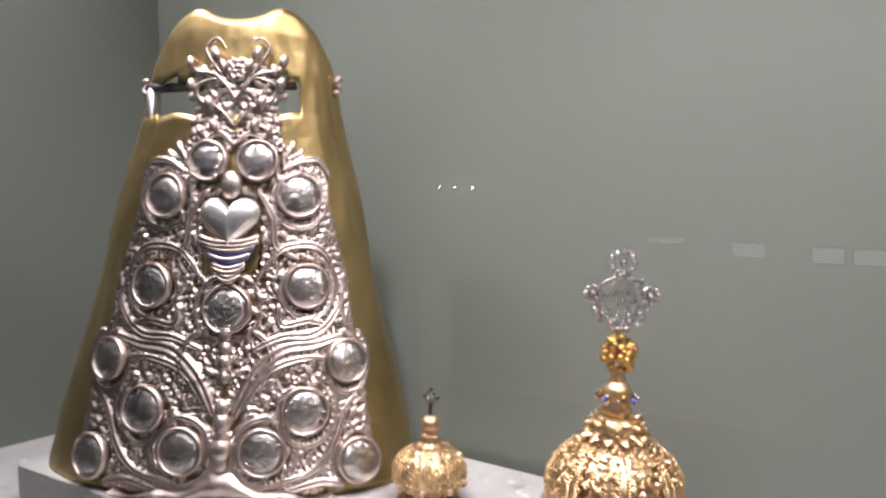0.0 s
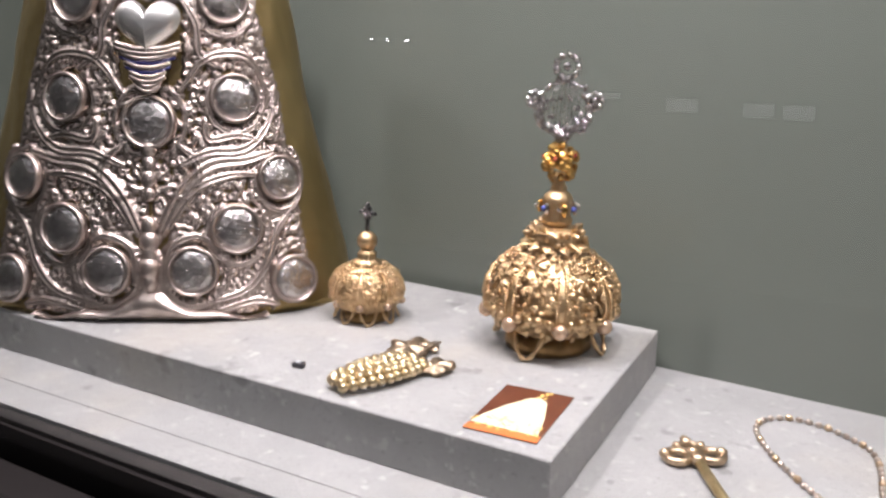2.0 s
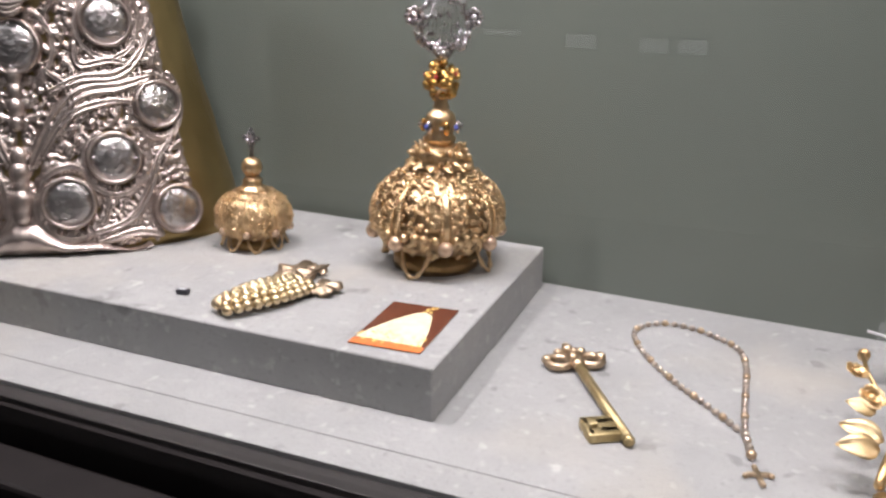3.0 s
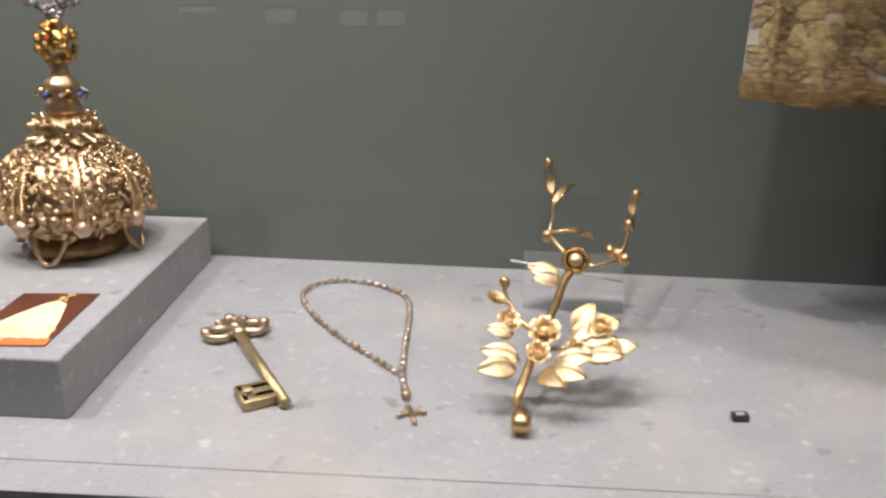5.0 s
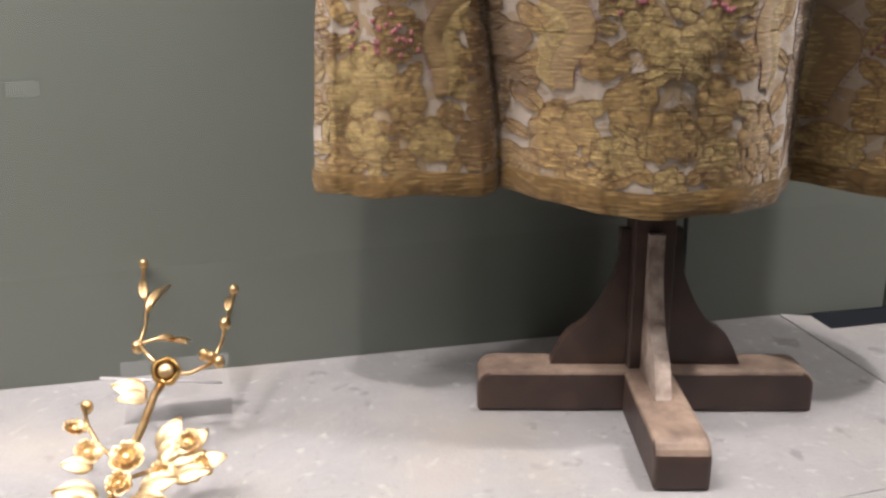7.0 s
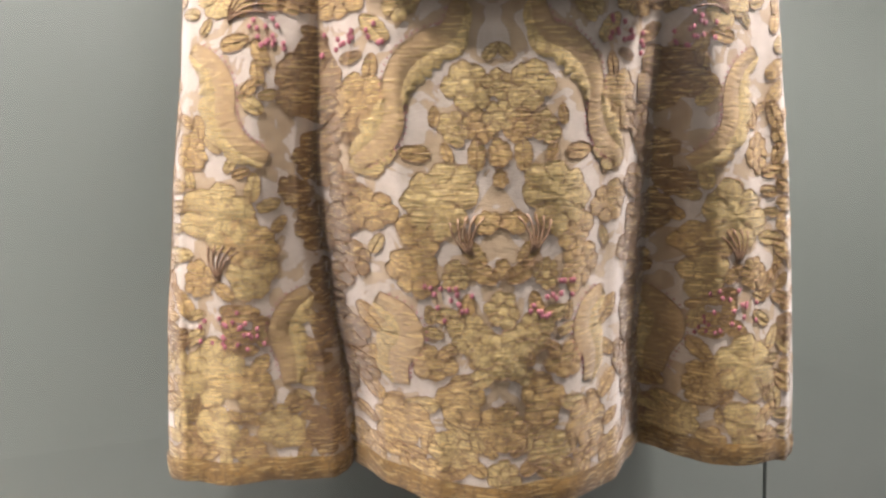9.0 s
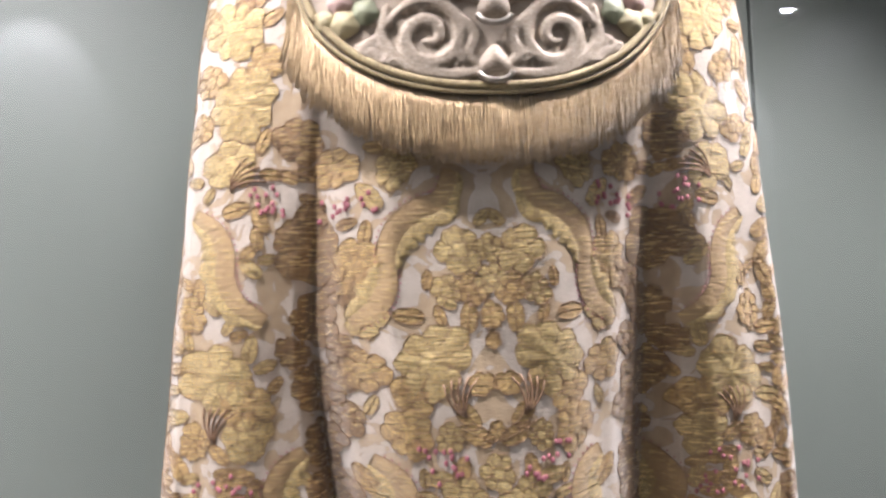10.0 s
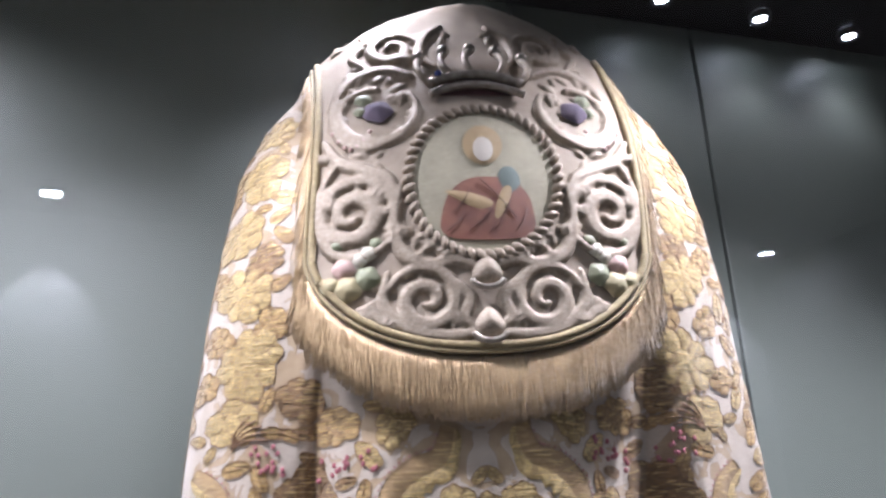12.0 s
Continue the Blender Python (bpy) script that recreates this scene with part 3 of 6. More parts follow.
# foot ornament and little column
bm = bmesh.new()
rows = []
for i in range(41):
    x = -0.125 + 0.25 * i / 40
    top = 0.006 + 0.027 * math.exp(-(x / 0.045) ** 2) + 0.004 * math.cos(x * 90)
    rows.append([bm.verts.new(apron(x, 0.002 + (top - 0.002) * j / 6, 0.003 + 0.011 * math.sin(math.pi * j / 6) + 0.0012 * math.sin(x * 700))) for j in range(7)])
for a, b in zip(rows, rows[1:]):
    for j in range(6):
        bm.faces.new((a[j], b[j], b[j + 1], a[j + 1]))
part("foot_ornament", bm, SILVER, mantle, "ribbed silver foot ornament")
for k, (ch, cr) in enumerate(((0.042, 0.010), (0.055, 0.012), (0.070, 0.009), (0.082, 0.011), (0.098, 0.009), (0.335, 0.014), (0.175, 0.009), (0.16, 0.008), (0.145, 0.009), (0.13, 0.007))):
    bm = ball_bm((0, 0, 0), cr, None, (0.9, 1.15, 0.7), 14, 10)
    bm.transform(frame_on(apron, 0, ch) @ Matrix.Translation((0, 0, 0.007)))
    part("boss", bm, SILVER, mantle)
# side knobs and the bar seen through the slot
for a in (-1.42, 1.5):
    so = Soup()
    fm = frame_on(mantle_at, a, 0.448)
    for q in range(9):
        so.add(*BEAD, fm @ Matrix.Translation((0.004 * math.cos(q), 0.009 * math.sin(q * 1.7), 0.003 + 0.002 * (q % 3))) @ Matrix.Diagonal((0.0035, 0.0035, 0.0035, 1)))
    so.mesh("side_knob", SILVER, mantle)
STEEL = mat("steel_bar", (0.30, 0.29, 0.30), 0.35, 0.9, dark=(0.16, 0.16, 0.17), scale=60)
c0 = mantle_at(0, 0.447) - M_N * 0.03
part("support_bar", tube_bm([c0 - M_U * 0.10, c0 - M_U * 0.085, c0 + M_U * 0.078], 0.0055, 12), STEEL, mantle, "grey steel support bar")
part("support_post", tube_bm([c0 - M_U * 0.095, c0 - M_U * 0.098 - Vector((0, 0, 0.05)), c0 - M_U * 0.098 - Vector((0, 0, 0.445))], 0.006, 12), STEEL, mantle, "grey steel support post")


# ---- crowns ----
PEARL = mat("pearl", (0.72, 0.52, 0.38), 0.22, 0.6, dark=(0.5, 0.34, 0.22), scale=60)
DIAMOND = mat("diamond_silver", (0.80, 0.76, 0.75), 0.18, 1.0, dark=(0.2, 0.19, 0.2), scale=300, mix=0.5)
DARKMETAL = mat("dark_silver", (0.10, 0.095, 0.10), 0.3, 1.0, dark=(0.05, 0.05, 0.05), scale=200)
SAPPHIRE = mat("sapphire", (0.10, 0.12, 0.32), 0.08, 0.0, dark=(0.05, 0.06, 0.3), scale=100)
RUBY = mat("ruby", (0.35, 0.03, 0.05), 0.1, 0.0, dark=(0.2, 0.02, 0.03), scale=100)
AMBER = mat("orange_gold", (0.72, 0.46, 0.16), 0.22, 1.0, dark=(0.5, 0.28, 0.08), scale=200, mix=0.6)
GOLDDARK = mat("dull_gold", (0.42, 0.27, 0.12), 0.35, 1.0, dark=(0.16, 0.09, 0.04), scale=90, mix=0.6, bump=0.3)

PROFILE = [(0.62, 0.0), (0.66, 0.03), (0.67, 0.20), (0.80, 0.27), (0.95, 0.40), (1.0, 0.54), (0.965, 0.68), (0.84, 0.82), (0.62, 0.93), (0.36, 1.0)]


def crown_body(r, hh):
    """Radius at a height share of a crown's dome."""
    def at(t):
        pts = PROFILE
        for (r0, z0), (r1, z1) in zip(pts, pts[1:]):
            if t <= z1:
                return r * (r0 + (r1 - r0) * (t - z0) / (z1 - z0))
        return r * pts[-1][0]
    return at


def crown(name, x, y, r, hh, ribs, pearl, label, turn=0.0, seed=1):
    rng = random.Random(seed)
    th = thing(name, pose(x, y, TOP, 0, 1.6, turn), label, "crown", "crowns")
    rad = crown_body(r, hh)
    part("base_ring", lathe_bm([(r * 0.58, 0), (r * 0.66, 0.0), (r * 0.68, hh * 0.05), (r * 0.67, hh * 0.20), (r * 0.60, hh * 0.21)], 48, lambda a, k: 1 + 0.012 * math.cos(a * 36)), GOLDDARK, th, "ribbed dark gold base ring")
    part("dome", lathe_bm([(rad(t) * 0.95, t * hh) for t in [0.2 + 0.8 * k / 24 for k in range(25)]], 72, lambda a, k: 1 + 0.035 * abs(math.cos(a * ribs / 2)) - 0.02), GOLD, th, "pierced gold dome")

    def on(a, t, out=0.0):
        e = 0.01
        rr = rad(t) + out
        p = Vector((rr * math.cos(a), rr * math.sin(a), t * hh))
        up = Vector(((rad(t + e) - rad(t - e)) * math.cos(a), (rad(t + e) - rad(t - e)) * math.sin(a), 2 * e * hh)).normalized()
        side = Vector((-math.sin(a), math.cos(a), 0))
        nrm = side.cross(up).normalized()
        return Matrix.Translation(p) @ Matrix((side, up, nrm)).transposed().to_4x4()

    for k in range(ribs):
        a0 = 2 * math.pi * (k + 0.5) / ribs
        for da in (-0.09, 0.09):
            so = Soup()
            for q in range(26):
                t = 0.30 + 0.69 * q / 25
                so.add(*BEAD, on(a0 + da * (1 - 0.35 * t), t, 0.05 * r) @ Matrix.Diagonal((r * 0.029, r * 0.029, r * 0.029, 1)))
            so.mesh("beaded_rib", GOLD, th)
        bm = bmesh.new()
        rows = [[bm.verts.new(on(a0 + w * (1 - 0.35 * t), t, 0.04 * r).translation) for w in (-0.08, 0, 0.08)] for t in [0.25 + 0.74 * q / 16 for q in range(17)]]
        for ra, rb in zip(rows, rows[1:]):
            for q in range(2):
                bm.faces.new((ra[q], ra[q + 1], rb[q + 1], rb[q]))
        part("rib_band", bm, GOLD, th, "bright gold band")
    # chased flowers and leaves of the panels
    so = Soup()
    for k in range(ribs):
        for q in range(170):
            t = 0.24 + 0.74 * rng.random()
            a = 2 * math.pi * k / ribs + rng.uniform(-0.29, 0.29)
            s = r * rng.uniform(0.06, 0.135)
            so.add(*(LEAF if rng.random() < 0.62 else BUD), on(a, t, 0.0002 + r * 0.035 * rng.random()) @ Matrix.Rotation(rng.uniform(0, 6.28), 4, "Z") @ Matrix.Rotation(rng.uniform(-0.3, 0.5), 4, "X") @ Matrix.Diagonal((s * 0.9, s, s * 0.6, 1)))
    so.mesh("chased_flowers", GOLD, th, "chased gold flowers and leaves", "stuff")
    for k in range(ribs):
        a = 2 * math.pi * (k + 0.5) / ribs
        bm = ball_bm((0, 0, 0), pearl, None, (1, 1, 1), 14, 10)
        bm.transform(on(a, 0.36, pearl * 0.7))
        part("pearl", bm, PEARL, th)
        for da in (-0.32, -0.15, 0.15, 0.32):
            bm = ball_bm((0, 0, 0), pearl * 0.55, None, (1, 1, 1), 10, 7)
            bm.transform(on(a + da, 0.42 + 0.1 * abs(da), pearl * 0.3))
            part("gold_bead", bm, GOLD, th)
    # hanging loops at the foot
    for k in range(0, ribs, 2 if r > 0.05 else 1):
        a = 2 * math.pi * k / ribs - 0.15
        w = 0.30
        pts = [(Vector((math.cos(a + w * (q / 8 - 1)), math.sin(a + w * (q / 8 - 1)), 0)) * (r * (0.80 + 0.10 * math.sin(math.pi * q / 16))) + Vector((0, 0, hh * (0.30 - 0.27 * math.sin(math.pi * q / 16) ** 0.7)))) for q in range(17)]
        part("loop", tube_bm(pts, lambda t: r * (0.034 + 0.012 * math.sin(t * 75)), 6), GOLD, th, "thin gold loop")
    return th, rad


big, big_r = crown("large_crown", -0.107, 0.212, 0.0622, 0.097, 8, 0.0078, "large domed gold crown with pearls and jewelled cross", 12, 3)
part("collar", lathe_bm([(0.022, 0.094), (0.025, 0.097), (0.026, 0.101), (0.023, 0.104), (0.022, 0.106), (0.026, 0.111), (0.022, 0.116), (0.014, 0.12)], 40, lambda a, k: 1 + 0.07 * math.cos(a * 9)), GOLD, big, "fluted gold collar")
so = Soup()
for q in range(12):
    a = 2 * math.pi * q / 12
    so.add(*LEAF, Matrix.Translation((0.018 * math.cos(a), 0.018 * math.sin(a), 0.101)) @ Matrix.Rotation(a - math.pi / 2, 4, "Z") @ Matrix.Diagonal((0.016, 0.016, 0.016, 1)))
for q in range(46):
    a, zz = rng.uniform(0, 6.28), rng.uniform(0.096, 0.116)
    so.add(*(LEAF if q % 2 else BUD), Matrix.Translation((0.020 * math.cos(a), 0.020 * math.sin(a), zz)) @ Matrix.Rotation(a - math.pi / 2, 4, "Z") @ Matrix.Rotation(rng.uniform(-0.4, 1.2), 4, "X") @ Matrix.Diagonal((0.010, 0.012, 0.010, 1)))
so.mesh("collar_leaves", GOLD, big, "gold leaf wreath", "stuff")
part("orb", lathe_bm([(0.010, 0.119), (0.0135, 0.122), (0.0150, 0.126), (0.0120, 0.130), (0.0128, 0.136), (0.0145, 0.142), (0.0130, 0.148), (0.008, 0.152), (0.006, 0.154)], 32, lambda a, k: 1 + 0.03 * math.cos(a * 10)), GOLD, big, "polished gold orb")
for q in range(6):
    a = 2 * math.pi * q / 6 + 0.1
    part("gem_claw", ball_bm((0.0165 * math.cos(a), 0.0165 * math.sin(a), 0.137), 0.0042, None, (0.8, 0.8, 1.5), 10, 7), AMBER if q % 2 else DIAMOND, big)
for q in range(8):
    a = 2 * math.pi * q / 8 + 0.3
    bm = ball_bm((0.0195 * math.cos(a), 0.0195 * math.sin(a), 0.138), 0.0027, None, (1, 1, 1), 8, 6)
    part("gem", bm, SAPPHIRE if q % 2 else DIAMOND, big)
part("neck", lathe_bm([(0.005, 0.152), (0.008, 0.155), (0.0055, 0.160), (0.008, 0.166), (0.006, 0.17)], 20), GOLD, big)
so = Soup()
for q in range(64):
    d = Vector((rng.gauss(0, 1), rng.gauss(0, 1), rng.gauss(0, 1))).normalized()
    so.add(*BEAD, Matrix.Translation(Vector((0, 0, 0.179)) + Vector((d.x, d.y, d.z * 1.15)) * 0.0150) @ Matrix.Diagonal((0.0036, 0.0036, 0.0036, 1)))
so.mesh("filigree_ball", AMBER, big, "orange-gold openwork ball")
part("ball_core", ball_bm((0, 0, 0.182), 0.010, None, (1, 1, 1), 16, 12), AMBER, big)
for q in range(5):
    a = q * 1.26 - 1.7
    part("ruby", ball_bm((0.0155 * math.cos(a), 0.0155 * math.sin(a), 0.184 + 0.003 * (q % 2)), 0.002, None, (1, 1, 1), 8, 6), RUBY, big)
# jewelled openwork cross, turned to the front
CR = Matrix.Rotation(math.radians(20), 4, "Z")
so = Soup()
for q in range(150):
    a = 2 * math.pi * q / 150
    low = 0.5 - 0.5 * math.sin(a)
    if low < 0.42 and q % 4:
        continue
    rr = 0.0275 + rng.uniform(-0.0030 - 0.0035 * low, 0.0035)
    size = rng.uniform(0.0015, 0.0029)
    so.add(*BEAD, CR @ Matrix.Translation((rr * math.cos(a) * 0.86, rng.uniform(-0.003, 0.003), 0.228 + rr * math.sin(a) * 0.86)) @ Matrix.Diagonal((size, size, size * 1.3, 1)))
for cx, cz, n, rr in ((-0.027, 0.236, 8, 0.0066), (0.027, 0.236, 8, 0.0066), (0, 0.266, 9, 0.0102), (0, 0.203, 6, 0.005)):
    for q in range(n):
        a = 2 * math.pi * q / n
        so.add(*BEAD, CR @ Matrix.Translation((cx + rr * math.cos(a), 0, cz + rr * math.sin(a))) @ Matrix.Diagonal((0.0033, 0.003, 0.0033, 1)))
    so.add(*BEAD, CR @ Matrix.Translation((cx, 0, cz)) @ Matrix.Diagonal((0.004, 0.0035, 0.004, 1)))
for q in range(46):
    a, rr = rng.uniform(0, 6.28), 0.021 * rng.random() ** 0.5
    size = rng.uniform(0.0010, 0.0020)
    so.add(*BEAD, CR @ Matrix.Translation((rr * math.cos(a), rng.uniform(-0.002, 0.002), 0.224 + 0.85 * rr * math.sin(a))) @ Matrix.Diagonal((size, size, size * 1.4, 1)))
for q in range(12):
    a = 2 * math.pi * q / 12
    so.add(*BEAD, CR @ Matrix.Translation((0.011 * math.cos(a), 0, 0.266 + 0.011 * math.sin(a))) @ Matrix.Rotation(-a, 4, "Y") @ Matrix.Diagonal((0.0034, 0.0014, 0.0012, 1)))
so.mesh("cross_frame", DIAMOND, big, "silver cross set with diamonds")
for q in range(-4, 5):
    top = 0.257 - 0.0006 * q * q
    bm = tube_bm([CR @ Vector((q * 0.0036, 0, 0.206 + 0.0007 * q * q)), CR @ Vector((q * 0.0034, 0.001, 0.232)), CR @ Vector((q * 0.0024, 0, top))], 0.0005, 5)
    part("cross_wire", bm, DIAMOND, big)
part("cross_stem", tube_bm([(0, 0, 0.192), (0, 0, 0.206)], 0.003, 8), DIAMOND, big)

small, small_r = crown("small_crown", -0.303, 0.176, 0.0380, 0.060, 8, 0.0042, "small domed gold crown with dark cross on top", 5, 8)
part("collar", lathe_bm([(0.014, 0.056), (0.0165, 0.059), (0.012, 0.063), (0.0085, 0.066), (0.010, 0.07), (0.006, 0.074)], 32, lambda a, k: 1 + 0.08 * math.cos(a * 8)), GOLD, small, "fluted gold collar")
part("orb", ball_bm((0, 0, 0.0835), 0.0105, None, (1, 1, 1.02), 24, 16), GOLD, small, "polished gold orb")
part("cross_stem", tube_bm([(0, 0, 0.093), (0, 0, 0.112)], 0.0022, 8), DARKMETAL, small)
so = Soup()
for q in range(6):
    a = 2 * math.pi * q / 6
    so.add(*BEAD, Matrix.Translation((0.005 * math.cos(a), 0, 0.1135 + 0.005 * math.sin(a))) @ Matrix.Diagonal((0.0026, 0.002, 0.0026, 1)))
so.add(*BEAD, Matrix.Translation((0, -0.001, 0.1135)) @ Matrix.Diagonal((0.003, 0.0025, 0.003, 1)))
for dx, dz in ((-1, 0), (1, 0), (0, 1), (0, -1)):
    so.add(*BEAD, Matrix.Translation((dx * 0.0085, 0, 0.1135 + dz * 0.0085)) @ Matrix.Diagonal((0.0024, 0.0018, 0.0024, 1)))
so.mesh("cross", DARKMETAL, small, "small dark jewelled cross")
so = Soup()
for q in range(8):
    a = 2 * math.pi * q / 8 + 0.2
    so.add(*BEAD, Matrix.Translation((0.0034 * math.cos(a), -0.003, 0.1135 + 0.0034 * math.sin(a))) @ Matrix.Rotation(-a, 4, "Y") @ Matrix.Diagonal((0.0030, 0.0012, 0.0009, 1)))
so.mesh("cross_star", DIAMOND, small, "bright star on the cross")
# ---- wooden stand ----
STAND = (0.714, 0.164)
stand = thing("wooden_stand", pose(STAND[0], STAND[1], 0, 0, 0, -14.5), "worn dark wooden cross-foot stand carrying the cope", "stand")
# pale tone of the foot tops: wear, plus the light from above
WORNLIT = mat("worn_lit_wood", (0.37, 0.275, 0.205), 0.6, dark=(0.11, 0.072, 0.055), scale=34, mix=0.4, bump=0.5, bump_scale=150)
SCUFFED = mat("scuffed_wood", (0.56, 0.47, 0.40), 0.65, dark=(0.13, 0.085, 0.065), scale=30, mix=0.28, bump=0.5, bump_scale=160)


def foot_bm(x0, x1, round0, round1, w=0.02, hh=0.037):
    """A foot bar along x with rounded top ends."""
    pts = [(x0, 0.0)] + [(x0 + round0 - round0 * math.cos(math.pi / 2 * k / 5), hh - round0 + round0 * math.sin(math.pi / 2 * k / 5)) for k in range(6)]
    pts += [(x1 - round1 + round1 * math.sin(math.pi / 2 * k / 5), hh - round1 + round1 * math.cos(math.pi / 2 * k / 5)) for k in range(6)] + [(x1, 0.0)]
    bm = prism_bm(pts, -w, w)
    bm.transform(Matrix.Rotation(math.pi / 2, 4, "X"))
    bmesh.ops.recalc_face_normals(bm, faces=bm.faces)
    bmesh.ops.remove_doubles(bm, verts=bm.verts, dist=0.0003)
    bmesh.ops.bevel(bm, geom=[e for e in bm.edges if e.calc_face_angle(0) > 0.9], offset=0.0035, segments=2, affect="EDGES", profile=0.5)
    bm.normal_update()
    # upward faces get the paler wood, so top light is in the colour
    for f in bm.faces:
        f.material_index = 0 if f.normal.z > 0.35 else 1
    return bm


part("foot_bar", foot_bm(-0.14, 0.137, 0.014, 0.014), WORNLIT, stand, "", False).data.materials.append(WOOD)
for sgn, length, nm in ((-1, 0.142, "front_foot"), (1, 0.13, "back_foot")):
    bm = foot_bm(0.0205, length, 0.001, 0.014)
    bm.transform(Matrix.Rotation(sgn * math.pi / 2, 4, "Z"))
    part(nm, bm, WORNLIT, stand, "", False).data.materials.append(WOOD)
part("post", box_bm(-0.0165, 0.0165, -0.0165, 0.0165, 0.0375, 0.80, 0.002), WOOD, stand, "square dark post", False)


def bracket_bm(length=0.082, height=0.116, w=0.0060):
    """An ogee bracket that leans on the post, along x."""
    pts = [(0, 0), (length, 0)]
    for k in range(1, 15):
        t = k / 14
        x = length * (1 - t)
        z = height * (0.24 * math.sin(min(1, t / 0.3) * math.pi / 2) + 0.76 * t ** 2.8)
        pts.append((max(x, 0.008 if t > 0.85 else x), min(z, height)))
    pts.append((0, height))
    bm = prism_bm(pts, -w, w)
    bm.transform(Matrix.Rotation(math.pi / 2, 4, "X"))
    bmesh.ops.recalc_face_normals(bm, faces=bm.faces)
    return bm


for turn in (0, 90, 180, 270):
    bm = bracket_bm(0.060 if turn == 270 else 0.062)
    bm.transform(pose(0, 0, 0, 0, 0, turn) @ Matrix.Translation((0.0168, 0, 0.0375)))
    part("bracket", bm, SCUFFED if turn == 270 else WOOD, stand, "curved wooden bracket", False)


# ---- small things on block and shelf ----
def on_shelf(x, y, turn=0, z=0.0):
    return pose(x, y, z, 0, 0, turn)


# photograph card
PHOTO = mat("photo_brown", (0.16, 0.05, 0.025), 0.3, dark=(0.07, 0.02, 0.012), scale=40, mix=0.6)
PHOTO_GOLD = mat("photo_gold", (0.85, 0.62, 0.22), 0.35, dark=(0.62, 0.36, 0.08), scale=160, mix=0.4)
PHOTO_PALE = mat("photo_pale", (0.85, 0.80, 0.66), 0.35, dark=(0.8, 0.62, 0.30), scale=120, mix=0.5)
PHOTO_RED = mat("photo_orange", (0.75, 0.22, 0.06), 0.35, dark=(0.6, 0.15, 0.05), scale=60)
card = thing("photo_card", on_shelf(-0.0555, 0.059, 7, TOP), "small square photograph of a golden robe, on the block", "card")
part("print", box_bm(-0.030, 0.030, -0.046, 0.046, 0.0002, 0.0010), PHOTO, card, "dark brown photographic print", False)
part("picture_floor", box_bm(-0.030, 0.030, -0.046, -0.036, 0.0011, 0.0014), PHOTO_RED, card, "", False)
part("picture_robe", prism_bm([(-0.029, -0.034), (0.027, -0.036), (0.022, -0.005), (0.014, 0.024), (0.006, 0.030), (-0.002, 0.026), (-0.014, 0.006), (-0.024, -0.016)], 0.0011, 0.0016), PHOTO_PALE, card, "pale robe shape", False)
so = Soup()
rc = random.Random(2)
for q in range(50):
    so.add(*BUD, Matrix.Translation((rc.uniform(-0.027, 0.025), rc.uniform(-0.035, -0.018), 0.0014)) @ Matrix.Rotation(rc.uniform(0, 6), 4, "Z") @ Matrix.Diagonal((0.005, 0.006, 0.0006, 1)))
for q in range(9):
    so.add(*BUD, Matrix.Translation((0.008 + rc.uniform(-0.004, 0.004), rc.uniform(0.026, 0.040), 0.0012)) @ Matrix.Diagonal((0.005, 0.005, 0.0006, 1)))
so.mesh("picture_gold", PHOTO_GOLD, card, "", "stuff")

# grape brooch
LEAFMETAL = mat("tarnished_gilt", (0.55, 0.44, 0.32), 0.45, 1.0, dark=(0.16, 0.11, 0.08), scale=70, mix=0.6, bump=0.4)
GRAPE = mat("pale_gold", (0.84, 0.71, 0.50), 0.30, 1.0, dark=(0.5, 0.36, 0.18), scale=90, mix=0.5)
grapes = thing("grape_brooch", on_shelf(-0.203, 0.007, 74, TOP) @ Matrix.Scale(0.95, 4), "gilt bunch of grapes with vine leaves, on the block", "brooch")
k = 0
for i in range(11):
    u = i / 10
    wid = 0.004 + 0.023 * math.sin(math.pi * (0.12 + 0.60 * u)) ** 0.8
    rows_n = max(2, int(round(wid * 2 / 0.0078)))
    for j in range(rows_n):
        v = (j + 0.5) / rows_n * 2 - 1
        lift = 0.0045 + 0.009 * math.sqrt(max(0, 1 - v * v)) * math.sin(math.pi * (0.2 + 0.6 * u))
        part("grape", ball_bm((u * 0.086 + (0.003 if j % 2 else 0), v * wid, lift), 0.0050, None, (1.05, 1, 1), 10, 7), GRAPE, grapes)


def lobed_leaf_bm(size, lobes, curl, seed):
    bm = bmesh.new()
    rl = random.Random(seed)
    n = 40
    rings = []
    for k in range(5):
        f = k / 4
        row = []
        for i in range(n):
            a = 2 * math.pi * i / n
            rr = size * f * (0.72 + 0.25 * abs(math.cos(a * lobes / 2)) + 0.05 * rl.random() * (k == 4))
            row.append(bm.verts.new((rr * math.cos(a), rr * math.sin(a) * 0.8, size * curl * (math.sin(a * lobes) * 0.16 * f + 0.25 * (1 - f * f)))) if k else None)
        rings.append(row)
    c = bm.verts.new((0, 0, size * curl * 0.25))
    for i in range(n):
        bm.faces.new((c, rings[1][i], rings[1][(i + 1) % n]))
    for a, b in zip(rings[1:], rings[2:]):
        for i in range(n):
            bm.faces.new((a[i], b[i], b[(i + 1) % n], a[(i + 1) % n]))
    return bm


